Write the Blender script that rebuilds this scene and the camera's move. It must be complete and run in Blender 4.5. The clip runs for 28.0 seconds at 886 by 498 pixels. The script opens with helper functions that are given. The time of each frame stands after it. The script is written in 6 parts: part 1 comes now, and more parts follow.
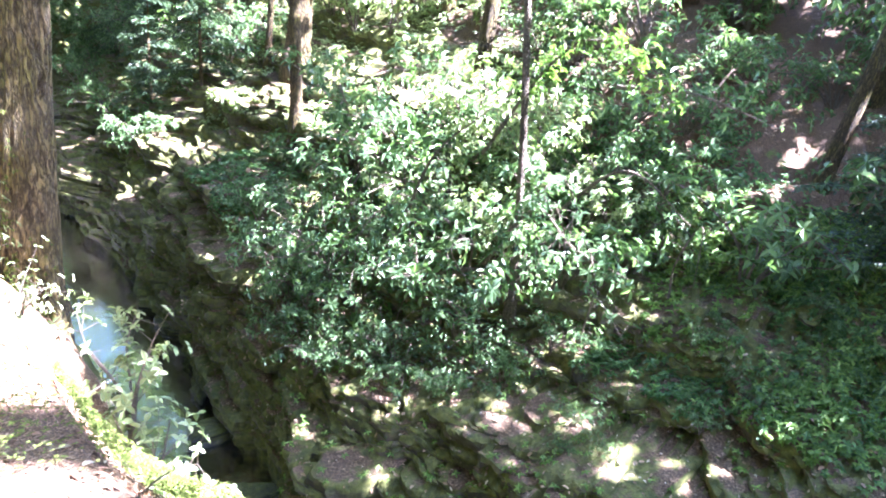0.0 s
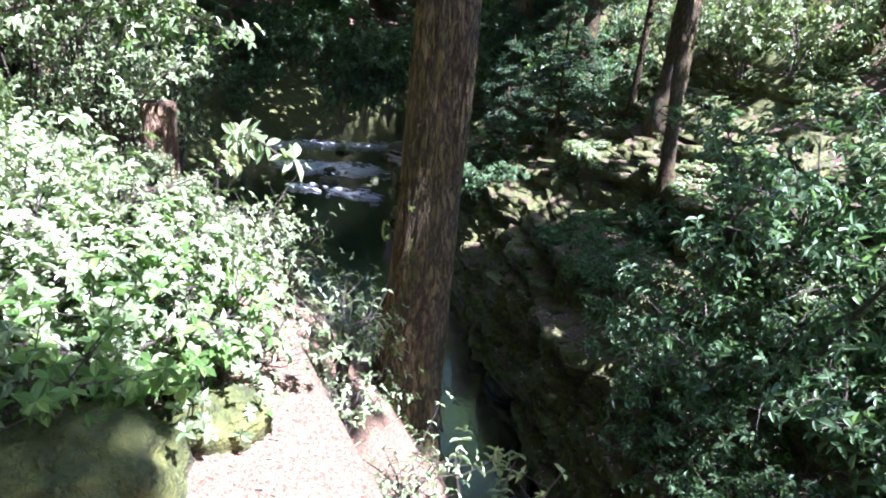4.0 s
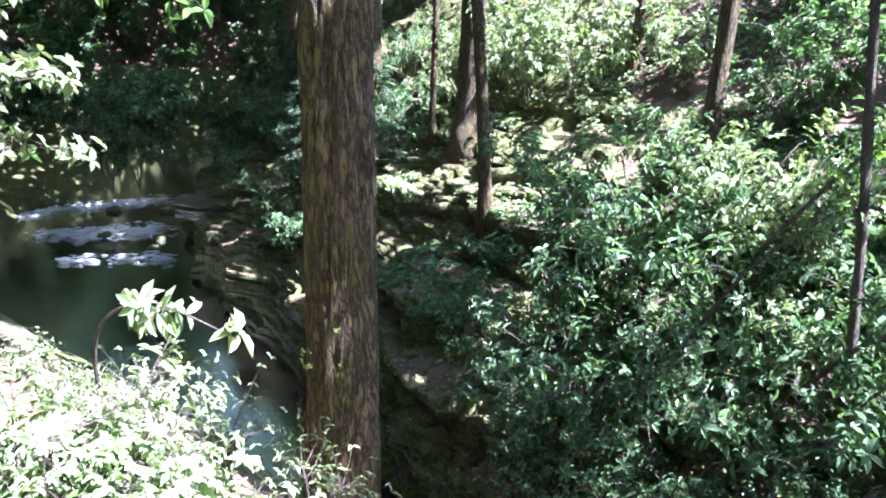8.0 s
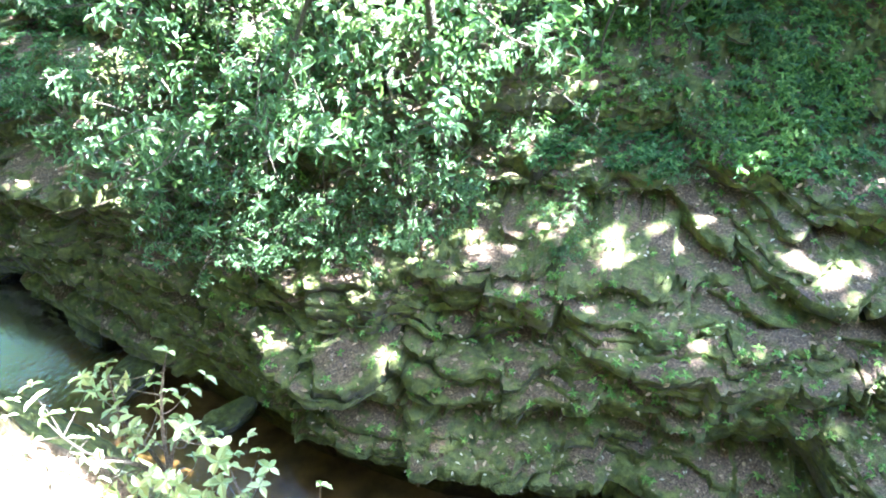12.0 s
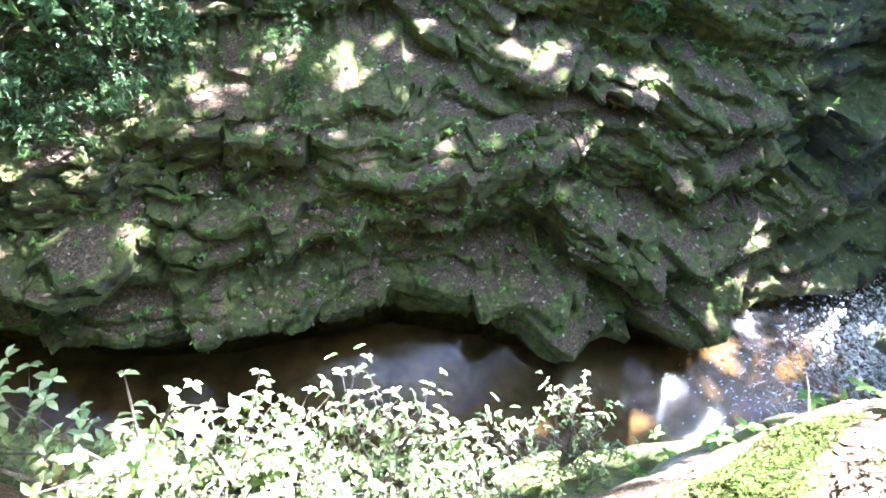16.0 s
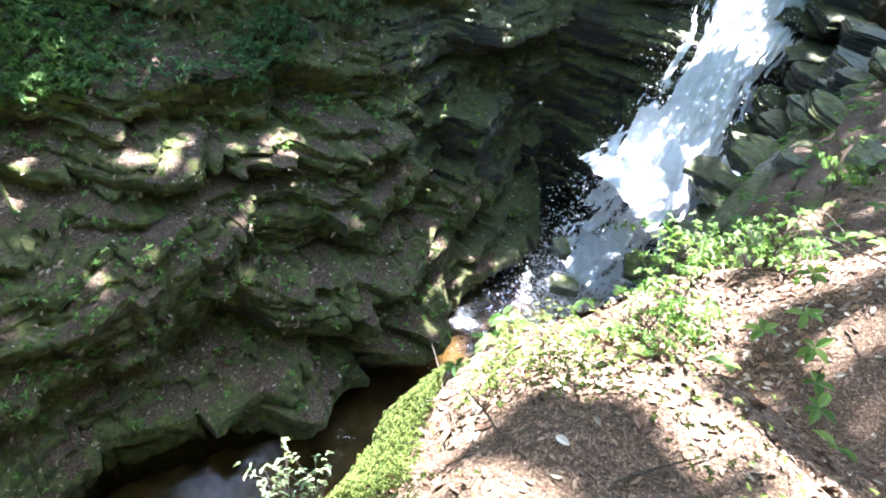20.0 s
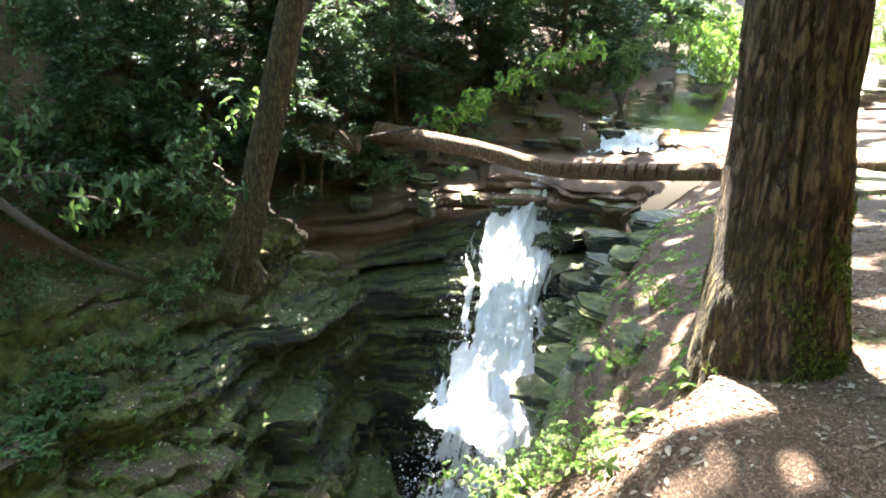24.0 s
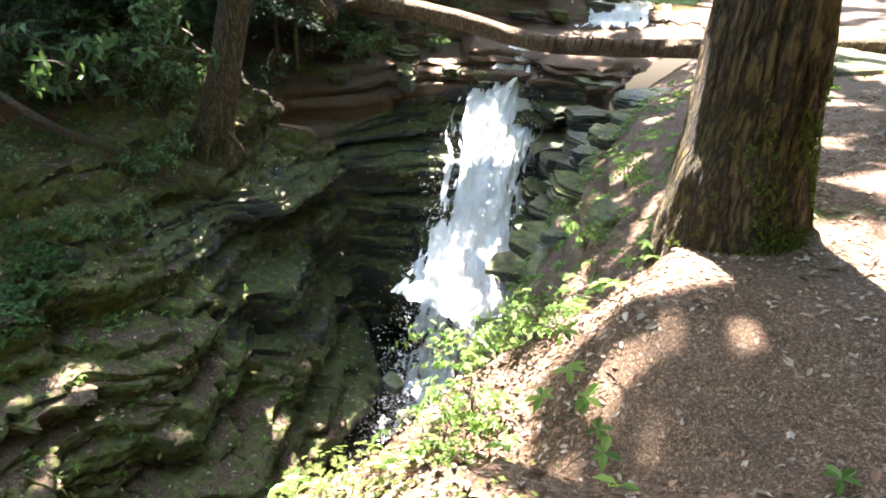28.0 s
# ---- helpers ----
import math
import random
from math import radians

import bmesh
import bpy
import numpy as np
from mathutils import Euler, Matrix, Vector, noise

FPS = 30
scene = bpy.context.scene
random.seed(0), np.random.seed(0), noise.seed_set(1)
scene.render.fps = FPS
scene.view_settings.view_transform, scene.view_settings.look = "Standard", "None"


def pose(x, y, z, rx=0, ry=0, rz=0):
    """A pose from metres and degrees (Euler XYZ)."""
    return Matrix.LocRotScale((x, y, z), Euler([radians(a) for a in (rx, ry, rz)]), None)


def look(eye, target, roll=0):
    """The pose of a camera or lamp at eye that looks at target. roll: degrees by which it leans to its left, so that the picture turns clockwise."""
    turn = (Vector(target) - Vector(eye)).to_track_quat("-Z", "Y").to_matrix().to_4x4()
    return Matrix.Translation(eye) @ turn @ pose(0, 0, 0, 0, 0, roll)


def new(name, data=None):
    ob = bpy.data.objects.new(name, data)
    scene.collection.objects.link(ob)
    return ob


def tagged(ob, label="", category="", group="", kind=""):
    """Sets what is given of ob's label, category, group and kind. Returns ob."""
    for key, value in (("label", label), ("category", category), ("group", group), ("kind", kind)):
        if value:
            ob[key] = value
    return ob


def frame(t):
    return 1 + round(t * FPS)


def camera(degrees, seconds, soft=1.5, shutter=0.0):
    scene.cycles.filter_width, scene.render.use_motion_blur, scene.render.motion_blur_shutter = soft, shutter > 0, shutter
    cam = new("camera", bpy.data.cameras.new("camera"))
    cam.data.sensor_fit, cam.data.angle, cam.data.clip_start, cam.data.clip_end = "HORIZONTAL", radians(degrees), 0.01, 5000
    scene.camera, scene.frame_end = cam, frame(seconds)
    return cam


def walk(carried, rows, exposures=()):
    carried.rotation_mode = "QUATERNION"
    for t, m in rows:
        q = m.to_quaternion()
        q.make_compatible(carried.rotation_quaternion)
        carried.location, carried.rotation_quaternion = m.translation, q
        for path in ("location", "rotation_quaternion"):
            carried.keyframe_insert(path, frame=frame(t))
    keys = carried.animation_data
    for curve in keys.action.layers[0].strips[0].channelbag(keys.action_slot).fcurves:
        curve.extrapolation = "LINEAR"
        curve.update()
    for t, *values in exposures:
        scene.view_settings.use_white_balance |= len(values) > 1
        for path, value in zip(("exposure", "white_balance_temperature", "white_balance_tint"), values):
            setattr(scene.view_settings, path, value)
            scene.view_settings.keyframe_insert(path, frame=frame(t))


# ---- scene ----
cam = camera(67.1, 28.0, 1.9)
PATH = [  # seconds, eye, target, lean
    (0, (0.140, 0.968, 1.528), (-0.013, 2.825, 0.799), 6.83),
    (0.5, (0.043, 1.229, 1.474), (-0.021, 3.107, 0.790), 6.20),
    (1, (-0.081, 1.373, 1.504), (-0.315, 3.236, 0.815), 3.61),
    (1.5, (-0.243, 1.583, 1.483), (-0.643, 3.394, 0.735), 1.72),
    (2, (-0.435, 1.795, 1.479), (-1.013, 3.537, 0.683), 2.90),
    (2.5, (-0.751, 1.979, 1.502), (-1.445, 3.684, 0.719), 2.45),
    (3, (-1.012, 2.164, 1.502), (-1.810, 3.837, 0.751), 2.78),
    (3.5, (-1.241, 2.367, 1.505), (-2.152, 3.994, 0.783), 3.64),
    (4, (-1.433, 2.399, 1.547), (-2.435, 3.978, 0.838), 3.61),
    (4.5, (-1.610, 2.491, 1.570), (-2.677, 4.036, 0.879), 3.20),
    (6.5, (-2.239, 2.428, 1.878), (-3.411, 3.939, 1.291), 2.06),
    (7, (-2.366, 2.563, 1.877), (-3.457, 4.138, 1.303), 2.37),
    (7.5, (-2.416, 2.603, 1.890), (-3.250, 4.303, 1.248), -1.16),
    (8, (-2.485, 2.596, 1.884), (-2.930, 4.440, 1.250), -0.03),
    (8.5, (-2.532, 2.541, 1.890), (-2.853, 4.407, 1.248), 1.06),
    (9, (-2.523, 2.524, 1.877), (-2.790, 4.391, 1.212), 1.41),
    (9.5, (-2.420, 2.532, 1.836), (-2.516, 4.367, 1.047), 0.55),
    (10, (-2.178, 2.540, 1.812), (-2.009, 4.317, 0.910), 1.61),
    (10.5, (-1.992, 2.604, 1.774), (-1.757, 4.335, 0.798), 0.03),
    (11, (-1.906, 2.682, 1.724), (-1.573, 4.328, 0.638), -0.28),
    (11.5, (-1.878, 2.852, 1.784), (-1.453, 4.370, 0.554), -0.67),
    (12, (-1.794, 2.931, 1.766), (-1.360, 4.358, 0.433), -1.91),
    (12.5, (-1.704, 3.016, 1.824), (-1.246, 4.339, 0.396), -2.18),
    (14.5, (-2.156, 3.176, 1.565), (-1.438, 4.095, -0.060), 2.58),
    (15, (-2.123, 3.159, 1.575), (-1.331, 4.028, -0.043), 5.94),
    (15.5, (-2.077, 3.114, 1.573), (-1.214, 3.911, -0.046), 8.75),
    (16, (-2.050, 3.081, 1.569), (-1.112, 3.803, -0.043), 11.27),
    (16.5, (-2.017, 3.037, 1.566), (-1.018, 3.678, -0.045), 14.07),
    (17, (-1.964, 2.969, 1.575), (-0.890, 3.543, -0.011), 15.09),
    (17.5, (-1.923, 2.890, 1.578), (-0.776, 3.393, 0.019), 14.35),
    (18, (-1.895, 2.829, 1.584), (-0.690, 3.268, 0.049), 14.00),
    (18.5, (-1.869, 2.769, 1.593), (-0.601, 3.146, 0.093), 13.73),
    (19, (-1.843, 2.698, 1.601), (-0.522, 3.010, 0.132), 12.75),
    (19.5, (-1.818, 2.634, 1.596), (-0.445, 2.869, 0.161), 12.34),
    (20, (-1.797, 2.568, 1.600), (-0.355, 2.736, 0.225), 10.64),
    (20.5, (-1.790, 2.499, 1.604), (-0.268, 2.619, 0.312), 7.52),
    (21, (-1.777, 2.439, 1.604), (-0.211, 2.530, 0.364), 4.30),
    (21.5, (-1.776, 2.387, 1.639), (-0.150, 2.427, 0.475), 1.90),
    (22, (-1.786, 2.345, 1.674), (-0.061, 2.336, 0.663), 0.62),
    (22.5, (-1.746, 2.254, 1.643), (0.049, 2.199, 0.764), -0.78),
    (24.5, (-1.793, 2.236, 1.679), (0.087, 1.984, 1.046), -1.25),
    (25, (-1.794, 2.222, 1.683), (0.082, 1.921, 1.059), -0.88),
    (25.5, (-1.795, 2.218, 1.683), (0.078, 1.877, 1.071), -0.47),
    (26, (-1.796, 2.217, 1.672), (0.063, 1.854, 1.028), 0.28),
    (26.5, (-1.800, 2.214, 1.658), (0.018, 1.868, 0.902), 0.45),
    (27, (-1.805, 2.213, 1.645), (-0.021, 1.898, 0.799), 0.46),
    (27.5, (-1.808, 2.204, 1.632), (-0.053, 1.928, 0.715), 0.57),
    (28, (-1.801, 2.181, 1.615), (-0.081, 1.938, 0.624), 0.25),
]
EXPOSE = [(0.0, 4.85, 5250, 33), (1.0, 4.95, 5200, 30), (2.5, 3.65, 4950, 28), (4.5, 2.8, 5050, 34), (6.5, 2.5, 5050, 38), (8.0, 3.55, 5000, 32), (9.5, 4.85, 5000, 24), (11.0, 5.4, 5100, 12), (12.5, 5.4, 5100, 11), (14.5, 4.95, 5150, 16), (16.0, 4.7, 5200, 19), (18.0, 4.5, 5450, 19), (20.0, 4.05, 5500, 18), (22.0, 3.95, 5900, 14), (25.0, 4.4, 6350, 18), (28.0, 4.1, 6400, 20)]
walk(cam, [(t, look(eye, aim, lean)) for t, eye, aim, lean in PATH], exposures=EXPOSE)

# ---- light ----
SUN_ELEV, SUN_AZ = 55.7, 90.0  # height and bearing clockwise from +y
SUN_DIR = Vector((math.sin(radians(SUN_AZ)) * math.cos(radians(SUN_ELEV)), math.cos(radians(SUN_AZ)) * math.cos(radians(SUN_ELEV)), math.sin(radians(SUN_ELEV))))
world = bpy.data.worlds.new("sky")
scene.world = world
world.use_nodes = True
sky = world.node_tree.nodes.new("ShaderNodeTexSky")
sky.sky_type, sky.sun_disc = "NISHITA", False
sky.sun_elevation, sky.sun_rotation = radians(SUN_ELEV), radians(SUN_AZ)
world.node_tree.links.new(sky.outputs[0], world.node_tree.nodes["Background"].inputs[0])
world.node_tree.nodes["Background"].inputs[1].default_value = 0.15
sun = new("sun", bpy.data.lights.new("sun", "SUN"))
sun.data.energy, sun.data.angle, sun.data.color = 5.0, radians(0.53), (1.0, 0.95, 0.86)
sun.matrix_world = look((SUN_DIR * 60)[:], (0, 0, 0))


# ---- arithmetic ----
def hash01(ix, iy, iz, seed=0):
    h = (ix.astype(np.int64) * 374761393 + iy.astype(np.int64) * 668265263 + iz.astype(np.int64) * 1440662683 + seed * 974634777) & 0xFFFFFFFF
    h = ((h ^ (h >> 13)) * 1274126177) & 0xFFFFFFFF
    h = ((h ^ (h >> 16)) * 2246822519) & 0xFFFFFFFF
    return ((h ^ (h >> 15)) & 0xFFFFFF) / 16777215.0


def vnoise(x, y, z, seed=0):
    """Smooth value noise in 0..1 on arrays."""
    x, y, z = np.broadcast_arrays(np.asarray(x, float), np.asarray(y, float), np.asarray(z, float))
    fx, fy, fz = np.floor(x), np.floor(y), np.floor(z)
    u, v, w = x - fx, y - fy, z - fz
    u, v, w = u * u * (3 - 2 * u), v * v * (3 - 2 * v), w * w * (3 - 2 * w)
    out = 0
    for a in (0, 1):
        for b in (0, 1):
            for c in (0, 1):
                out = out + hash01(fx + a, fy + b, fz + c, seed) * (u if a else 1 - u) * (v if b else 1 - v) * (w if c else 1 - w)
    return out


def fbm(x, y, z, octaves=4, seed=0):
    """Layered noise around 0, within about -1..1."""
    out, amp, freq = 0, 1.0, 1.0
    for o in range(octaves):
        out = out + amp * (vnoise(x * freq, y * freq, z * freq, seed + o) * 2 - 1)
        amp, freq = amp * 0.5, freq * 2.03
    return out / 1.6


def grid_faces(nr, nc):
    i = np.arange(nr - 1)[:, None] * nc + np.arange(nc - 1)[None]
    return np.stack([i, i + 1, i + nc + 1, i + nc], -1).reshape(-1, 4)


def mesh_of(name, verts, faces, material, smooth=True):
    me = bpy.data.meshes.new(name)
    me.from_pydata(np.asarray(verts, float).reshape(-1, 3).tolist(), [], [list(map(int, f)) for f in faces])
    if smooth:
        me.polygons.foreach_set("use_smooth", [True] * len(me.polygons))
    for m in (material if isinstance(material, (list, tuple)) else [material]):
        me.materials.append(m)
    me.update()
    return me


def part(name, me, parent=None, label="", m=None):
    """Links a mesh as one object, under a thing or part where one is given."""
    ob = new(name, me)
    if parent is not None:
        ob.parent = parent
    if m is not None:
        ob.matrix_basis = m
    if label:
        ob["label"] = label
    return ob


def thing(name, label, category, m=None, group="", kind=""):
    ob = new(name)
    ob.empty_display_size = 0.1
    if m is not None:
        ob.matrix_basis = m
    return tagged(ob, label, category, group, kind)


def unit(a):
    a = np.asarray(a, float)
    return a / np.maximum(np.linalg.norm(a, axis=-1, keepdims=True), 1e-9)


def smooth_line(points, step):
    """Catmull-Rom through the points, resampled about every step metres."""
    p = np.asarray(points, float)
    p = np.vstack([2 * p[0] - p[1], p, 2 * p[-1] - p[-2]])
    out = []
    for a, b, c, d in zip(p[:-3], p[1:-2], p[2:-1], p[3:]):
        n = max(2, int(np.linalg.norm(c - b) / step))
        t = np.linspace(0, 1, n, endpoint=False)[:, None]
        out.append(0.5 * (2 * b + (c - a) * t + (2 * a - 5 * b + 4 * c - d) * t**2 + (3 * b - a - 3 * c + d) * t**3))
    return np.vstack(out + [p[-2:-1]])


def tube(points, radii, sides=10, step=0.08, rough=0.0, grain=0.0, seed=0, caps=True):
    """Verts and faces of a round limb along a smooth line, with rough outline and upright furrows."""
    line = smooth_line(points, step)
    want = np.linspace(0, 1, len(line))
    have = np.linspace(0, 1, len(radii))
    r = np.interp(want, have, radii)
    d = unit(np.gradient(line, axis=0))
    ref = np.array([1.0, 0.2, 0.1]) if abs(d[:, 2]).mean() > 0.7 else np.array([0.05, 0.1, 1.0])
    a = unit(np.cross(d, ref))
    b = np.cross(d, a)
    th = np.linspace(0, 2 * np.pi, sides, endpoint=False)
    ring = np.cos(th)[None, :, None] * a[:, None] + np.sin(th)[None, :, None] * b[:, None]
    dist = np.cumsum(np.r_[0, np.linalg.norm(np.diff(line, axis=0), axis=1)])
    rr = np.repeat(r[:, None], sides, 1)
    if rough:
        rr = rr * (1 + rough * fbm(np.cos(th)[None] * 1.3 + seed, np.sin(th)[None] * 1.3, dist[:, None] * 1.6, 3, seed))
    if grain:
        k = fbm(np.cos(th)[None] * 5.5, np.sin(th)[None] * 5.5 + seed, dist[:, None] * 2.2, 3, seed + 7)
        rr = rr - grain * np.maximum(0, 0.16 - abs(k)) / 0.16
    v = line[:, None] + ring * rr[..., None]
    n = len(line)
    i = np.arange(n - 1)[:, None] * sides + np.arange(sides)[None]
    j = np.arange(n - 1)[:, None] * sides + (np.arange(sides)[None] + 1) % sides
    f = np.stack([i, j, j + sides, i + sides], -1).reshape(-1, 4).tolist()
    if caps:
        f += [list(range(sides))[::-1], [(n - 1) * sides + k for k in range(sides)]]
    return v.reshape(-1, 3), f


def join(pieces):
    """Verts and faces of several pieces as one."""
    vs, fs, base = [], [], 0
    for v, f in pieces:
        vs.append(np.asarray(v).reshape(-1, 3))
        fs += [[int(k) + base for k in q] for q in f]
        base += len(vs[-1])
    return np.vstack(vs), fs


def leaves(p, d, n, length, width, droop=0.25):
    """Folded six-point leaves from base p along d, facing n."""
    p, d = np.asarray(p, float), unit(d)
    n = unit(n - (n * d).sum(-1, keepdims=True) * d)
    s = np.cross(d, n)
    length, width = np.broadcast_to(length, len(p))[:, None], np.broadcast_to(width, len(p))[:, None]
    up = n * width * 0.16
    v = np.stack([p,
                  p + d * length * 0.32 + s * width * 0.46 + up,
                  p + d * length * 0.68 + s * width * 0.42 + up - n * length * droop * 0.25,
                  p + d * length - n * length * droop,
                  p + d * length * 0.68 - s * width * 0.42 + up - n * length * droop * 0.25,
                  p + d * length * 0.32 - s * width * 0.46 + up], 1)
    i = np.arange(len(p))[:, None] * 6
    f = np.concatenate([i + np.array([[0, 1, 2, 3]]), i + np.array([[0, 3, 4, 5]])])
    return v.reshape(-1, 3), f


# ---- materials ----
def material(name):
    m = bpy.data.materials.new(name)
    m.use_nodes = True
    return m, m.node_tree.nodes, m.node_tree.links, m.node_tree.nodes["Principled BSDF"]


def ramp(nodes, stops):
    r = nodes.new("ShaderNodeValToRGB")
    e = r.color_ramp.elements
    while len(e) < len(stops):
        e.new(0.5)
    for k, (at, c) in zip(e, stops):
        k.position, k.color = at, (*c, 1) if len(c) == 3 else c
    return r


def noise_node(nodes, links, scale, detail=4, rough=0.6, coord="Object", stretch=None):
    tc = nodes.new("ShaderNodeTexCoord")
    out = tc.outputs[coord]
    if stretch:
        mp = nodes.new("ShaderNodeMapping")
        mp.inputs["Scale"].default_value = stretch
        links.new(out, mp.inputs[0])
        out = mp.outputs[0]
    n = nodes.new("ShaderNodeTexNoise")
    n.inputs["Scale"].default_value, n.inputs["Detail"].default_value, n.inputs["Roughness"].default_value = scale, detail, rough
    links.new(out, n.inputs["Vector"])
    return n.outputs["Fac"]


def mix(nodes, links, fac, a, b, mode="MIX"):
    m = nodes.new("ShaderNodeMix")
    m.data_type, m.blend_type = "RGBA", mode
    for sock, v in ((m.inputs[0], fac), (m.inputs[6], a), (m.inputs[7], b)):
        if isinstance(v, (int, float)):
            sock.default_value = v
        elif isinstance(v, tuple):
            sock.default_value = (*v, 1)
        else:
            links.new(v, sock)
    return m.outputs[2]


def maths(nodes, links, op, a, b=0.0, clamp=False):
    m = nodes.new("ShaderNodeMath")
    m.operation, m.use_clamp = op, clamp
    for sock, v in ((m.inputs[0], a), (m.inputs[1], b)):
        if isinstance(v, (int, float)):
            sock.default_value = v
        else:
            links.new(v, sock)
    return m.outputs[0]


def bump(nodes, links, bsdf, height, strength, distance):
    b = nodes.new("ShaderNodeBump")
    b.inputs["Strength"].default_value, b.inputs["Distance"].default_value = strength, distance
    links.new(height, b.inputs["Height"])
    links.new(b.outputs[0], bsdf.inputs["Normal"])


def upward(nodes, links, low, high, coord_noise, amount=0.35):
    """0 on steep faces, 1 on level ones, with a ragged limit."""
    g = nodes.new("ShaderNodeNewGeometry")
    s = nodes.new("ShaderNodeSeparateXYZ")
    links.new(g.outputs["Normal"], s.inputs[0])
    v = maths(nodes, links, "ADD", s.outputs[2], maths(nodes, links, "MULTIPLY", maths(nodes, links, "SUBTRACT", coord_noise, 0.5), amount * 2))
    r = nodes.new("ShaderNodeMapRange")
    r.inputs["From Min"].default_value, r.inputs["From Max"].default_value = low, high
    links.new(v, r.inputs["Value"])
    return r.outputs[0]


def rock_material(name, dark, light, moss_amount=0.5, litter=True, wet=0.0):
    """Layered sandstone with moss on its shelves and fallen leaves on the level parts."""
    m, nd, lk, b = material(name)
    n1 = noise_node(nd, lk, 0.9, 5)
    n2 = noise_node(nd, lk, 9, 6, 0.65)
    n3 = noise_node(nd, lk, 45, 3)
    band = noise_node(nd, lk, 1.0, 4, 0.6, stretch=(1.2, 1.2, 9))
    stone = ramp(nd, [(0.36, dark), (0.62, light)])
    lk.new(maths(nd, lk, "ADD", maths(nd, lk, "MULTIPLY", n1, 0.75), maths(nd, lk, "MULTIPLY", band, 0.25)), stone.inputs[0])
    grit = ramp(nd, [(0.25, (0.55, 0.55, 0.55)), (0.75, (1.35, 1.35, 1.35))])
    lk.new(n2, grit.inputs[0])
    col = mix(nd, lk, 1.0, stone.outputs[0], grit.outputs[0], "MULTIPLY")
    moss_c = ramp(nd, [(0.3, (0.028, 0.036, 0.007)), (0.5, (0.080, 0.092, 0.016)), (0.75, (0.19, 0.195, 0.04))])
    lk.new(n2, moss_c.inputs[0])
    mossy = ramp(nd, [(0.62 - 0.35 * moss_amount, (0, 0, 0)), (0.72 - 0.3 * moss_amount, (1, 1, 1))])
    patch = noise_node(nd, lk, 1.2, 5, 0.62)
    up1 = upward(nd, lk, -0.35, 0.55, n2, 0.3)
    lk.new(maths(nd, lk, "ADD", maths(nd, lk, "MULTIPLY", patch, 0.75), maths(nd, lk, "MULTIPLY", up1, 0.25)), mossy.inputs[0])
    col = mix(nd, lk, maths(nd, lk, "MULTIPLY", mossy.outputs[0], 0.9), col, moss_c.outputs[0])
    if litter:
        v = nd.new("ShaderNodeTexVoronoi")
        v.inputs["Scale"].default_value = 55
        tc = nd.new("ShaderNodeTexCoord")
        lk.new(tc.outputs["Object"], v.inputs["Vector"])
        sep = nd.new("ShaderNodeSeparateColor")
        lk.new(v.outputs["Color"], sep.inputs[0])
        lit = ramp(nd, [(0.0, (0.04, 0.024, 0.014)), (0.45, (0.085, 0.052, 0.03)), (0.8, (0.14, 0.09, 0.052)), (1.0, (0.21, 0.15, 0.09))])
        lk.new(sep.outputs[0], lit.inputs[0])
        n5 = noise_node(nd, lk, 2.3, 4)
        flat = upward(nd, lk, 0.93, 1.02, n5, 0.55)
        col = mix(nd, lk, flat, col, lit.outputs[0])
    lk.new(col, b.inputs["Base Color"])
    b.inputs["Roughness"].default_value = 0.85 - 0.5 * wet
    if wet:
        b.inputs["Specular IOR Level"].default_value = 0.6
    h = maths(nd, lk, "ADD", maths(nd, lk, "MULTIPLY", n2, 1.0), maths(nd, lk, "ADD", maths(nd, lk, "MULTIPLY", n3, 0.25), maths(nd, lk, "MULTIPLY", band, 0.4)))
    bump(nd, lk, b, h, 1.0, 0.06)
    return m


def leaf_material(name, dark, mid, light, gloss=0.45, through_light=0.35):
    m, nd, lk, b = material(name)
    g = nd.new("ShaderNodeNewGeometry")
    c = ramp(nd, [(0.0, dark), (0.5, mid), (0.85, light), (1.0, tuple(min(1, 1.25 * k) for k in light))])
    lk.new(g.outputs["Random Per Island"], c.inputs[0])
    n = noise_node(nd, lk, 1.5, 2)
    col = mix(nd, lk, maths(nd, lk, "MULTIPLY", n, 0.5), c.outputs[0], dark)
    lk.new(col, b.inputs["Base Color"])
    b.inputs["Roughness"].default_value = gloss
    b.inputs["Specular IOR Level"].default_value = 0.3
    t = nd.new("ShaderNodeBsdfTranslucent")
    lk.new(mix(nd, lk, 1.0, col, (1.35, 1.5, 0.7), "MULTIPLY"), t.inputs[0])
    s = nd.new("ShaderNodeMixShader")
    s.inputs[0].default_value = through_light
    lk.new(b.outputs[0], s.inputs[1])
    lk.new(t.outputs[0], s.inputs[2])
    lk.new(s.outputs[0], nd["Material Output"].inputs[0])
    return m


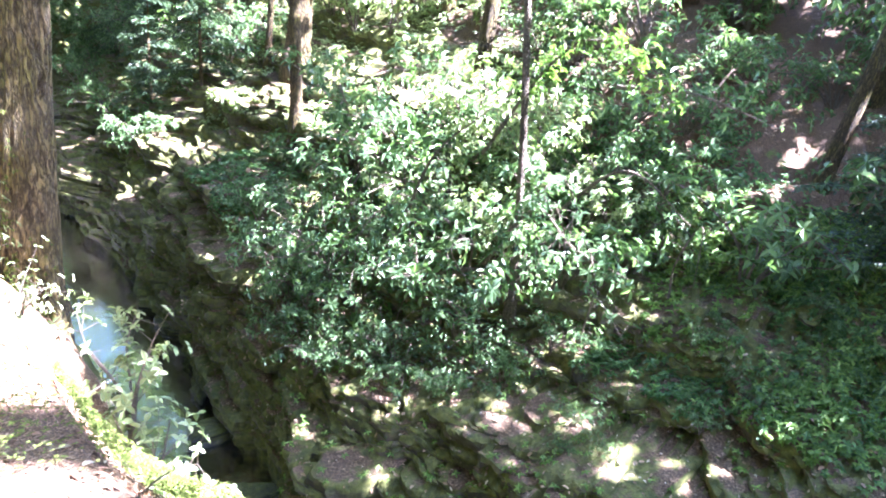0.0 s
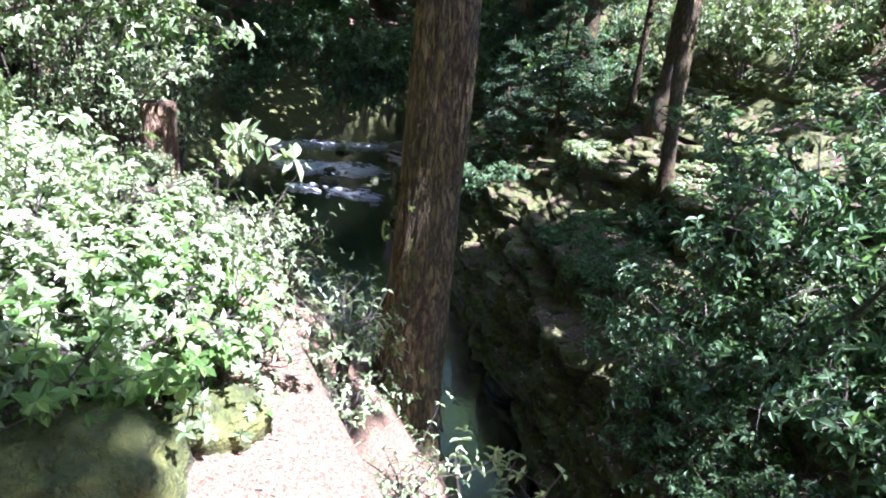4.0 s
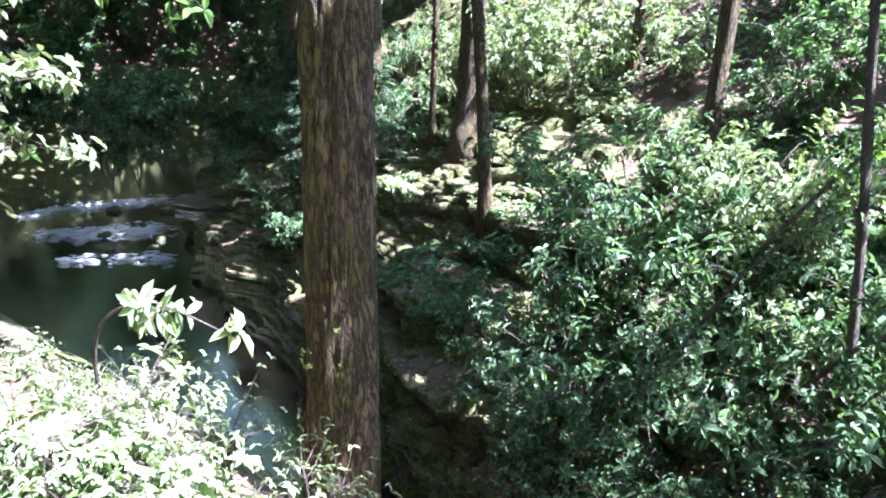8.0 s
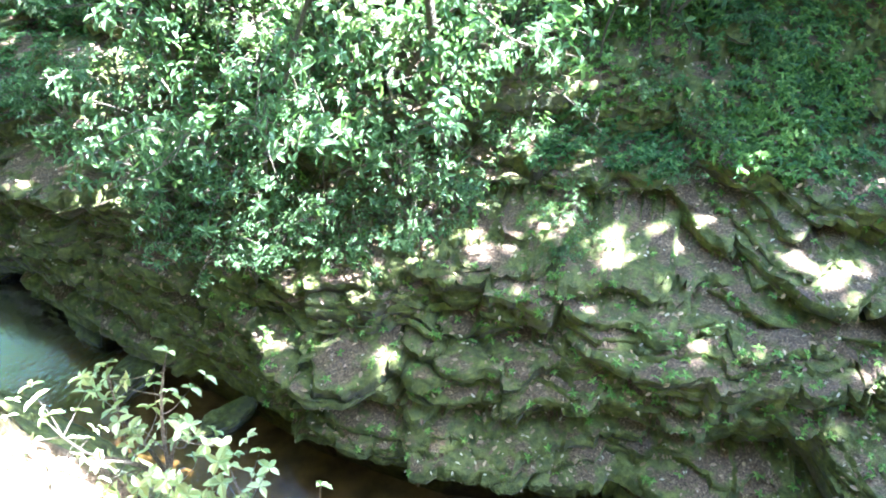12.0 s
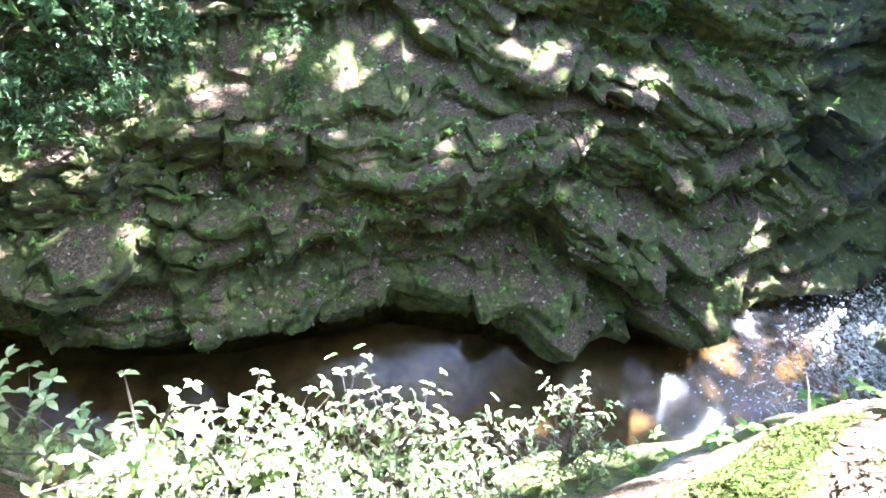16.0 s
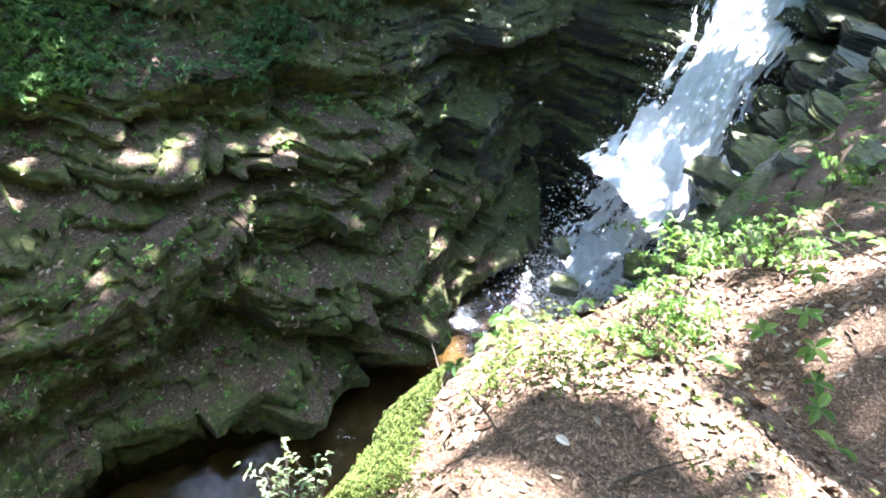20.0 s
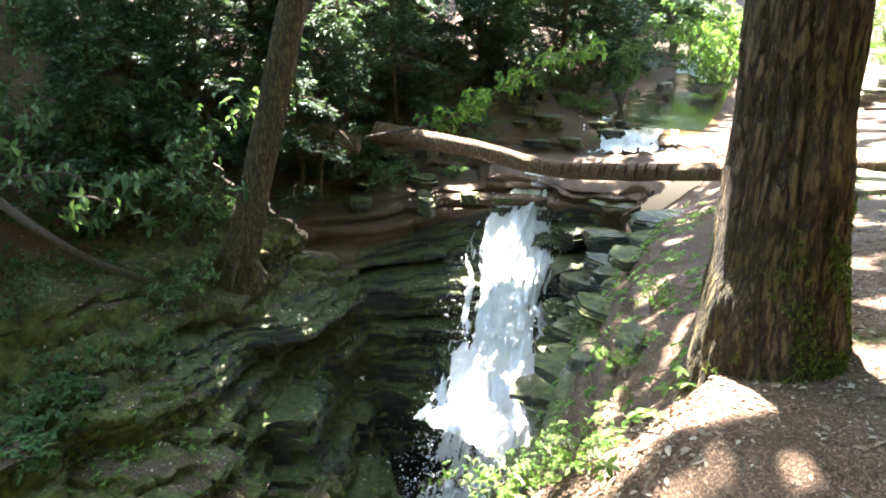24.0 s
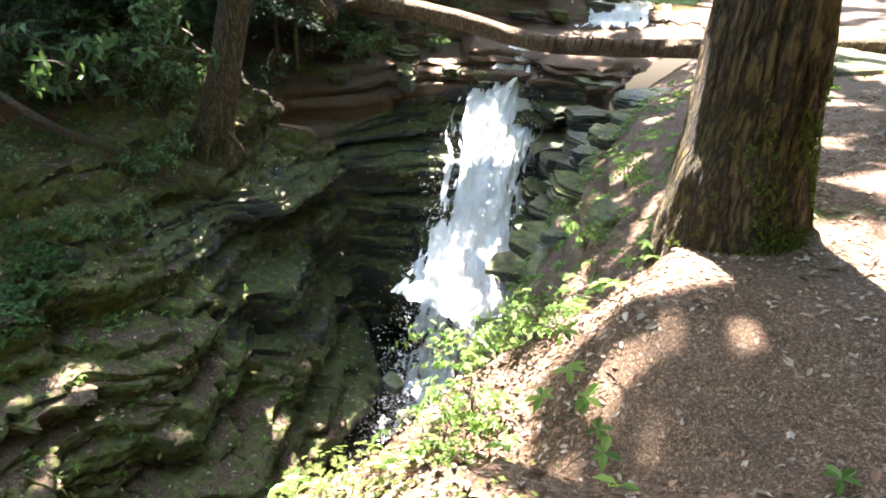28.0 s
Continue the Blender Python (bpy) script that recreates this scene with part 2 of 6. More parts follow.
def bark_material(name, dark, light, moss=0.0, scale=1.0):
    m, nd, lk, b = material(name)
    n1 = noise_node(nd, lk, 30 * scale, 6, 0.7, stretch=(1.0, 1.0, 0.24))
    n0 = noise_node(nd, lk, 20 * scale, 5, 0.6, stretch=(1.0, 1.0, 0.27))
    crack = maths(nd, lk, "ABSOLUTE", maths(nd, lk, "SUBTRACT", n0, 0.5))
    crack = maths(nd, lk, "ADD", maths(nd, lk, "MULTIPLY", crack, 11.0), 0.0, True)
    n2 = noise_node(nd, lk, 3, 4)
    n3 = noise_node(nd, lk, 60, 3)
    c = ramp(nd, [(0.34, dark), (0.52, light), (0.75, tuple(1.35 * k for k in light))])
    lk.new(n1, c.inputs[0])
    rust = ramp(nd, [(0.5, (0, 0, 0)), (0.72, (1, 1, 1))])
    lk.new(n2, rust.inputs[0])
    col = mix(nd, lk, maths(nd, lk, "MULTIPLY", rust.outputs[0], 0.35), c.outputs[0], (0.13, 0.06, 0.026))
    lich = ramp(nd, [(0.68, (0, 0, 0)), (0.71, (1, 1, 1))])
    lk.new(noise_node(nd, lk, 24, 2, 0.5), lich.inputs[0])
    col = mix(nd, lk, maths(nd, lk, "MULTIPLY", lich.outputs[0], 0.55), col, (0.26, 0.25, 0.19))
    if moss:
        g = ramp(nd, [(0.42, (0, 0, 0)), (0.6, (1, 1, 1))])
        lk.new(noise_node(nd, lk, 1.6, 5, 0.6), g.inputs[0])
        col = mix(nd, lk, maths(nd, lk, "MULTIPLY", g.outputs[0], moss), col, (0.15, 0.125, 0.022))
    col = mix(nd, lk, crack, dark, col)
    lk.new(col, b.inputs["Base Color"])
    b.inputs["Roughness"].default_value = 0.9
    bump(nd, lk, b, maths(nd, lk, "ADD", maths(nd, lk, "ADD", n1, crack), maths(nd, lk, "MULTIPLY", n3, 0.35)), 1.0, 0.045)
    return m


def litter_material(name, moss_amount=0.25, dry=1.0):
    """Forest floor of dead needles, leaves and bare soil."""
    m, nd, lk, b = material(name)
    tc = nd.new("ShaderNodeTexCoord")
    v = nd.new("ShaderNodeTexVoronoi")
    v.inputs["Scale"].default_value = 170
    warp = nd.new("ShaderNodeTexNoise")
    warp.inputs["Scale"].default_value = 9
    lk.new(tc.outputs["Object"], warp.inputs["Vector"])
    add = nd.new("ShaderNodeVectorMath")
    add.operation = "MULTIPLY_ADD"
    lk.new(warp.outputs["Color"], add.inputs[0])
    add.inputs[1].default_value = (0.025, 0.025, 0.025)
    lk.new(tc.outputs["Object"], add.inputs[2])
    lk.new(add.outputs[0], v.inputs["Vector"])
    sep = nd.new("ShaderNodeSeparateColor")
    lk.new(v.outputs["Color"], sep.inputs[0])
    # dry scales the brightness of every litter colour
    lit = ramp(nd, [(at, tuple(k * dry for k in col)) for at, col in ((0.0, (0.022, 0.013, 0.008)), (0.35, (0.055, 0.034, 0.02)), (0.55, (0.115, 0.075, 0.043)), (0.72, (0.30, 0.215, 0.14)))])
    flake = noise_node(nd, lk, 62, 5, 0.75)
    lk.new(maths(nd, lk, "ADD", maths(nd, lk, "MULTIPLY", sep.outputs[0], 0.35), maths(nd, lk, "MULTIPLY", flake, 0.55)), lit.inputs[0])
    needles = noise_node(nd, lk, 70, 3, 0.7, stretch=(1, 0.6, 1))
    nr = ramp(nd, [(0.3, (0.5, 0.46, 0.42)), (0.7, (1.4, 1.35, 1.3))])
    lk.new(needles, nr.inputs[0])
    col = mix(nd, lk, 1.0, lit.outputs[0], nr.outputs[0], "MULTIPLY")
    n2 = noise_node(nd, lk, 30, 4)
    mc = ramp(nd, [(0.3, (0.05, 0.075, 0.012)), (0.7, (0.17, 0.22, 0.035))])
    lk.new(n2, mc.inputs[0])
    mf = ramp(nd, [(0.74 - 0.4 * moss_amount, (0, 0, 0)), (0.80 - 0.4 * moss_amount, (1, 1, 1))])
    lk.new(noise_node(nd, lk, 1.3, 5, 0.6), mf.inputs[0])
    col = mix(nd, lk, mf.outputs[0], col, mc.outputs[0])
    lk.new(col, b.inputs["Base Color"])
    b.inputs["Roughness"].default_value = 0.9
    bump(nd, lk, b, maths(nd, lk, "ADD", sep.outputs[1], maths(nd, lk, "MULTIPLY", needles, 0.8)), 0.8, 0.025)
    return m


def water_material(name, tint, ripple=13.0, strength=0.75, stretch=(1, 1, 1), churn=None):
    """Clear water: ripples that grow rough round the place where a fall strikes it, if one is given with its reach."""
    m, nd, lk, b = material(name)
    t = nd.new("ShaderNodeBsdfTransparent")
    t.inputs[0].default_value = (*tint, 1)
    g = nd.new("ShaderNodeBsdfGlossy")
    g.inputs["Roughness"].default_value = 0.05
    f = nd.new("ShaderNodeFresnel")
    f.inputs[0].default_value = 1.33
    s = nd.new("ShaderNodeMixShader")
    bp = nd.new("ShaderNodeBump")
    bp.inputs["Strength"].default_value, bp.inputs["Distance"].default_value = strength, 0.05
    if churn:
        d = nd.new("ShaderNodeVectorMath")
        d.operation = "DISTANCE"
        lk.new(nd.new("ShaderNodeTexCoord").outputs["Object"], d.inputs[0])
        d.inputs[1].default_value = churn[0]
        calm = nd.new("ShaderNodeMapRange")
        for sock, value in zip(calm.inputs[1:5], (churn[1] * 0.35, churn[1], 0.9, strength)):
            sock.default_value = value
        lk.new(d.outputs["Value"], calm.inputs[0])
        lk.new(calm.outputs[0], bp.inputs["Strength"])
    lk.new(noise_node(nd, lk, ripple, 4, 0.5, stretch=stretch), bp.inputs["Height"])
    lk.new(bp.outputs[0], g.inputs["Normal"])
    lk.new(bp.outputs[0], f.inputs["Normal"])
    lk.new(f.outputs[0], s.inputs[0])
    lk.new(t.outputs[0], s.inputs[1])
    lk.new(g.outputs[0], s.inputs[2])
    lk.new(s.outputs[0], nd["Material Output"].inputs[0])
    return m


def plain_material(name, colour, roughness=0.8, vary=0.3, scale=20):
    m, nd, lk, b = material(name)
    r = ramp(nd, [(0.25, tuple(k * (1 - vary) for k in colour)), (0.75, tuple(min(1, k * (1 + vary)) for k in colour))])
    lk.new(noise_node(nd, lk, scale, 4), r.inputs[0])
    lk.new(r.outputs[0], b.inputs["Base Color"])
    b.inputs["Roughness"].default_value = roughness
    return m


CLIFF = rock_material("mossy_sandstone", (0.030, 0.025, 0.018), (0.145, 0.122, 0.088), 0.80)
WET_ROCK = rock_material("wet_rock", (0.012, 0.012, 0.013), (0.055, 0.053, 0.05), 0.4, False, 0.8)
MOSSY = rock_material("moss_covered_rock", (0.03, 0.027, 0.02), (0.11, 0.095, 0.07), 1.0, False)
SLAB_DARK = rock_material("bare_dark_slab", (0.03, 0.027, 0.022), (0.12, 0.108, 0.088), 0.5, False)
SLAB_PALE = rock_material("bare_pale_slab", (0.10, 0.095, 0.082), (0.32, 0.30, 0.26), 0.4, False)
PALE_ROCK = rock_material("pale_sandstone", (0.12, 0.11, 0.09), (0.34, 0.31, 0.26), 0.45)
LITTER = litter_material("leaf_litter", 0.25, 1.4)
# dry litter, its colour brightened further to imitate the sun on the path
DRY_SUNLIT_LITTER = litter_material("dry_sunlit_litter", 0.1, 2.2)
BED = plain_material("stream_bed", (0.15, 0.11, 0.062), 0.9, 0.7, 2.2)
RHODO = leaf_material("laurel_leaf", (0.045, 0.082, 0.036), (0.105, 0.175, 0.080), (0.20, 0.295, 0.145), 0.36, 0.38)
# paler green than the other leaves: strong sunlight is put into the colour
SUNLIT_TONE_LEAF = leaf_material("sunlit_tone_leaf", (0.12, 0.17, 0.075), (0.23, 0.29, 0.135), (0.42, 0.47, 0.27), 0.35, 0.3)
CANOPY = leaf_material("canopy_leaf", (0.05, 0.075, 0.03), (0.085, 0.115, 0.05), (0.12, 0.15, 0.07), 0.5, 0.5)
BRIGHT = leaf_material("sapling_leaf", (0.07, 0.13, 0.03), (0.13, 0.23, 0.06), (0.24, 0.34, 0.10), 0.45, 0.4)
FERN = leaf_material("herb_leaf", (0.035, 0.08, 0.025), (0.07, 0.14, 0.045), (0.13, 0.22, 0.075), 0.5, 0.3)
NEEDLE = leaf_material("hemlock_needle", (0.025, 0.045, 0.024), (0.05, 0.085, 0.045), (0.09, 0.14, 0.075), 0.5, 0.25)
BARK = bark_material("furrowed_bark", (0.038, 0.025, 0.011), (0.185, 0.125, 0.056), 0.75)
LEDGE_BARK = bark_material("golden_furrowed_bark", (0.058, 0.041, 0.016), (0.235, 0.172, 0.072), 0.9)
TWIG = bark_material("twig_bark", (0.09, 0.07, 0.05), (0.26, 0.21, 0.15), 0.15, 3)
WATER = water_material("stream_water", (0.58, 0.50, 0.33), 9.0, 0.16, churn=((8.4, 0.5, -6.7), 7.0))
FOAM, fnd, flk, fb = material("white_water")
fr = ramp(fnd, [(0.3, (0.80, 0.85, 0.90)), (0.6, (0.96, 0.97, 0.98))])
flk.new(noise_node(fnd, flk, 14, 5, 0.7, stretch=(1, 1, 0.4)), fr.inputs[0])
flk.new(fr.outputs[0], fb.inputs["Base Color"])
fb.inputs["Roughness"].default_value = 0.3
bump(fnd, flk, fb, noise_node(fnd, flk, 32, 5, 0.75, stretch=(1, 1, 0.5)), 0.9, 0.03)
ft, fm = fnd.new("ShaderNodeBsdfTranslucent"), fnd.new("ShaderNodeMixShader")
flk.new(fr.outputs[0], ft.inputs[0])
fm.inputs[0].default_value = 0.12
flk.new(fb.outputs[0], fm.inputs[1])
flk.new(ft.outputs[0], fm.inputs[2])
flk.new(fm.outputs[0], fnd["Material Output"].inputs[0])
WOUND = plain_material("red_brown_wood", (0.10, 0.035, 0.018), 0.8, 0.4, 25)
DEADWOOD = bark_material("dead_wood", (0.14, 0.075, 0.04), (0.42, 0.28, 0.16), 0.3)

# ---- ground: banks of the gorge as one loft round the falls ----
WATER_Z = -6.7
# foot of the bank, way out of the stream, then (distance out, height) from the bed to the far hills
STATIONS = [
    ((-28.9, 53), (0.06, 1.0), [(0, -6.7), (0.6, -6.0), (1.2, -5.2), (2, -4.3), (4, -2.4), (7, 0.5), (13, 5), (30, 16)]),
    ((-26.6, 41), (0.82, 0.57), [(0, -6.7), (0.5, -6.0), (1.0, -5.2), (1.8, -4.3), (4, -2.4), (7, 0.5), (13, 5), (30, 16)]),
    ((-19.7, 27.5), (0.82, 0.57), [(0, -6.7), (0.3, -6.0), (0.6, -5.3), (1.2, -4.7), (3, -3.0), (6, 0.2), (12, 5), (30, 16)]),
    ((-16.2, 22.3), (0.80, 0.60), [(0, -6.7), (0.2, -6.0), (0.4, -5.2), (1.0, -4.6), (3, -3.2), (6, 0.0), (12, 4.5), (30, 16)]),
    ((-12.3, 19.0), (0.76, 0.65), [(0, -6.7), (0.1, -5.9), (0.2, -4.9), (0.8, -4.3), (3, -3.2), (6, -0.5), (11, 4), (30, 16)]),
    ((-9.2, 16.1), (0.74, 0.67), [(0, -6.7), (0.2, -5.6), (0.6, -4.5), (1.4, -3.8), (2.4, -2.6), (4.0, -1.4), (9, 2.4), (30, 15)]),
    ((-6.1, 13.1), (0.74, 0.67), [(0, -6.7), (0.1, -5.7), (0.3, -4.8), (0.8, -4.0), (2.4, -3.2), (4.5, -1.6), (8, 1.2), (30, 15)]),
    ((-4.1, 10.8), (0.72, 0.69), [(0, -6.7), (0.1, -5.8), (0.3, -4.8), (0.7, -4.1), (2.2, -3.5), (4.2, -2.0), (7.5, 0.6), (30, 14)]),
    ((-2.5, 8.9), (0.66, 0.75), [(0, -6.7), (0.3, -5.9), (0.7, -5.2), (1.2, -4.7), (2.3, -3.8), (3.8, -2.8), (7.5, 0.2), (30, 14)]),
    ((-0.6, 7.35), (0.62, 0.78), [(0, -6.7), (0.4, -6.2), (1.0, -5.5), (1.5, -5.0), (2.4, -4.5), (4.2, -3.3), (7.5, -0.6), (30, 13)]),
    ((1.4, 6.3), (0.58, 0.81), [(0, -6.7), (0.3, -6.4), (0.9, -5.8), (1.4, -4.8), (2.7, -4.5), (4.0, -3.6), (7.5, -0.9), (30, 13)]),
    ((2.5, 5.0), (0.56, 0.83), [(0, -6.7), (0.6, -6.6), (1.5, -5.9), (2.0, -5.1), (2.3, -4.3), (3.8, -3.6), (7.5, -1.0), (30, 13)]),
    ((3.6, 4.5), (0.54, 0.84), [(0, -6.7), (0.4, -6.4), (1.0, -5.9), (1.6, -5.4), (2.2, -4.6), (3.5, -3.8), (7, -1.2), (30, 13)]),
    ((4.4, 3.4), (0.50, 0.86), [(0, -6.7), (0.4, -6.4), (1.0, -5.9), (1.6, -5.4), (2.2, -4.6), (3.5, -3.8), (7, -1.2), (30, 13)]),
    ((5.6, 3.05), (0.42, 0.91), [(0, -6.7), (0.4, -6.3), (1.0, -5.8), (1.5, -5.2), (1.9, -4.4), (2.8, -3.4), (6.5, -1.0), (30, 13)]),
    ((7.9, 2.4), (0.30, 0.95), [(0, -6.7), (0.5, -6.2), (1.1, -5.6), (1.4, -4.9), (1.6, -4.0), (2.2, -2.9), (5.0, -0.9), (28, 13)]),
    ((9.7, 2.2), (0.35, 0.94), [(0, -6.7), (0.4, -5.8), (0.7, -4.8), (0.9, -3.8), (1.2, -2.9), (1.9, -2.0), (4.5, 0.0), (26, 13)]),
    ((9.3, 1.2), (0.95, -0.05), [(0, -6.7), (0.2, -5.6), (0.6, -4.5), (1.1, -3.4), (1.8, -2.4), (3.7, -1.6), (7.3, 0.4), (31, 9)]),
    ((8.49, 0.35), (0.80, -0.60), [(0, -6.7), (0.15, -5.9), (0.75, -5.15), (1.9, -3.75), (3.35, -2.05), (6.2, -1.85), (7.5, -1.25), (32, -0.6)]),
    ((8.29, -0.22), (0.70, -0.71), [(0, -6.7), (0.15, -5.8), (0.85, -5.05), (2.0, -3.7), (3.5, -2.05), (6.2, -1.85), (7.5, -1.25), (32, -0.5)]),
    ((8.5, -0.8), (0.50, -0.86), [(0, -6.7), (0.1, -5.6), (0.35, -4.7), (0.9, -3.8), (1.6, -3.0), (2.8, -2.0), (6.6, -1.1), (30, -0.4)]),
    ((7.5, -0.65), (0.20, -0.98), [(0, -6.7), (0.08, -5.5), (0.2, -4.2), (0.4, -3.2), (0.8, -2.5), (1.8, -1.5), (4.6, -0.75), (30, -0.1)]),
    ((5.3, 0.35), (0.0, -1.0), [(0, -6.7), (0.06, -5.2), (0.15, -3.8), (0.3, -2.8), (0.6, -2.0), (1.4, -1.0), (3.4, -0.5), (30, 0.4)]),
    ((3.2, 1.35), (-0.15, -1.0), [(0, -6.7), (0.06, -5.0), (0.14, -3.7), (0.26, -2.7), (0.5, -1.9), (1.15, -1.0), (2.35, -0.15), (30, 1.5)]),
    ((1.95, 2.05), (-0.35, -0.94), [(0, -6.7), (0.06, -5.0), (0.16, -3.8), (0.32, -2.9), (0.65, -2.0), (1.2, -1.0), (1.9, -0.06), (30, 3)]),
    ((0.75, 3.15), (-0.68, -0.73), [(0, -6.7), (0.08, -5.0), (0.22, -3.6), (0.5, -2.4), (0.84, -1.1), (1.16, -0.15), (1.7, 0.0), (30, 3)]),
    ((0.2, 4.6), (-0.66, -0.75), [(0, -6.7), (0.3, -5.4), (0.7, -4.4), (1.1, -3.6), (1.65, -2.7), (2.10, -0.5), (2.29, -0.08), (30, 3)]),
    ((-1.0, 5.7), (-0.64, -0.77), [(0, -6.7), (0.3, -5.4), (0.6, -4.4), (1.0, -3.5), (1.65, -2.6), (2.24, -0.5), (2.45, -0.05), (30, 3)]),
    ((-2.1, 6.7), (-0.62, -0.78), [(0, -6.7), (0.25, -5.6), (0.55, -4.6), (0.9, -3.6), (1.25, -2.6), (1.6, -1.75), (2.80, -0.02), (30, 3)]),
    ((-3.4, 8.0), (-0.62, -0.78), [(0, -6.7), (0.3, -5.7), (0.65, -4.8), (1.05, -3.8), (1.45, -2.7), (1.8, -1.75), (3.4, -0.05), (30, 3)]),
    ((-6.0, 10.6), (-0.64, -0.77), [(0, -6.7), (0.3, -5.7), (0.8, -4.7), (1.4, -3.7), (2.3, -2.8), (3.6, -1.7), (5.2, -0.2), (30, 4)]),
    ((-10.5, 12.6), (-0.66, -0.75), [(0, -6.7), (0.5, -5.6), (1.2, -4.4), (2.0, -3.2), (3.0, -2.0), (4.4, -0.8), (7, 0.3), (30, 5)]),
    ((-16.5, 14.5), (-0.70, -0.71), [(0, -6.7), (0.8, -5.7), (1.6, -4.5), (2.4, -3.3), (3.4, -2.0), (5, -0.6), (9, 0.8), (30, 7)]),
    ((-24.0, 20.0), (-0.80, -0.60), [(0, -6.7), (0.8, -5.9), (1.8, -4.9), (2.8, -3.8), (4.0, -2.6), (6, -1.0), (11, 1.5), (30, 10)]),
    ((-30.0, 29.0), (-0.95, -0.30), [(0, -6.7), (0.8, -5.9), (1.8, -4.9), (2.8, -3.8), (4.0, -2.4), (6, -0.4), (11, 3.0), (30, 14)]),
    ((-32.0, 41.0), (-0.97, 0.25), [(0, -6.7), (0.6, -5.9), (1.4, -4.7), (2.2, -3.6), (4.0, -1.8), (7, 0.8), (13, 5.0), (30, 16)]),
    ((-29.1, 53), (-0.06, 1.0), [(0, -6.7), (0.6, -6.0), (1.2, -5.2), (2, -4.3), (4, -2.4), (7, 0.5), (13, 5), (30, 16)]),
]
ROWS_PER = [3, 30, 33, 36, 36, 42, 45, 24, 10]
_rng = np.random.default_rng(5)
BOUNDS = -9 + np.cumsum(0.10 + 0.55 * _rng.uniform(0, 1, 90) ** 1.6)


def strata(s, z, seed=0):
    """How far the layered stone stands out at a place along the bank and a height."""
    dip = 0.05 * s * np.sin(s * 0.11) + 0.35 * fbm(s * 0.22, 0 * s + seed, z * 0.15, 3, seed + 3)
    zz = z + dip + 0.07 * fbm(s * 1.4, z * 0.5, 0 * s, 3, seed + 4)
    k = np.clip(np.searchsorted(BOUNDS, zz), 1, len(BOUNDS) - 1)
    f = (zz - BOUNDS[k - 1]) / (BOUNDS[k] - BOUNDS[k - 1])
    w = 0.9 + 2.2 * hash01(k, 0 * k, 0 * k + 3, seed) ** 2
    cell = s / w + 9 * hash01(k, 0 * k + 1, 0 * k, seed) + 0.55 * fbm(s * 0.7, zz * 1.5, 0 * s, 3, seed + 6)
    j = np.floor(cell)
    g = cell - j
    stand = 0.75 * hash01(k, j, 0 * k + 5, seed) + 0.85 * vnoise(s * 0.38, zz * 0.55, 0 * s, seed + 8) - 0.6 + 0.30 * fbm(s * 0.9, zz * 1.1, 0 * s, 3, seed + 9)
    edge = np.minimum(1, 6 * np.minimum(f, 1 - f)) * np.minimum(1, 9 * np.minimum(g, 1 - g) * w)
    deep = hash01(k, 0 * k + 7, np.floor(s * 0.35 + 5 * hash01(k, 0 * k, 0 * k, seed)), seed) ** 2
    gap = np.maximum(0, 1 - f * (BOUNDS[k] - BOUNDS[k - 1]) / 0.13)
    split = np.abs(fbm(s * 1.3, zz * 2.6, 0 * s, 3, seed + 12))
    return stand - 0.16 * (1 - edge) ** 2 - 1.0 * deep * gap - 0.12 * np.maximum(0, 0.10 - split) / 0.10


SHELVES = -7.2 + np.cumsum(np.r_[0.5, 0.3 + 0.62 * _rng.uniform(0, 1, 26)])
# jutting blocks of the cliff: foot, height, half length, half height, how far out
NOSES = [((1.9, 5.7), -4.75, 1.9, 0.50, 0.42), ((3.7, 4.4), -5.62, 0.75, 0.55, 0.42), ((-0.3, 7.2), -5.45, 0.9, 0.8, 0.2), ((4.4, 3.4), -6.35, 0.8, 0.4, 0.2),
         ((8.7, 2.3), -3.05, 1.3, 0.34, 0.55), ((7.7, 2.4), -4.45, 0.8, 0.42, 0.45), ((6.6, 2.6), -5.3, 0.7, 0.4, 0.25), ((5.0, 3.3), -4.15, 1.0, 0.3, 0.45), ((-1.9, 8.3), -5.2, 0.8, 0.35, 0.3), ((3.3, 4.6), -3.85, 1.5, 0.3, 0.35), ((9.4, 2.2), -4.3, 0.6, 0.4, 0.3)]


def mile_of(x, y):
    """How far along the banks the foot nearest to a place lies."""
    a = np.array([k for k, _, _ in STATIONS], float)
    mile = np.cumsum(np.r_[0, np.linalg.norm(np.diff(a, axis=0), axis=1)])
    t = np.linspace(0, mile[-1], 4000)
    return t[np.hypot(np.interp(t, mile, a[:, 0]) - x, np.interp(t, mile, a[:, 1]) - y).argmin()]


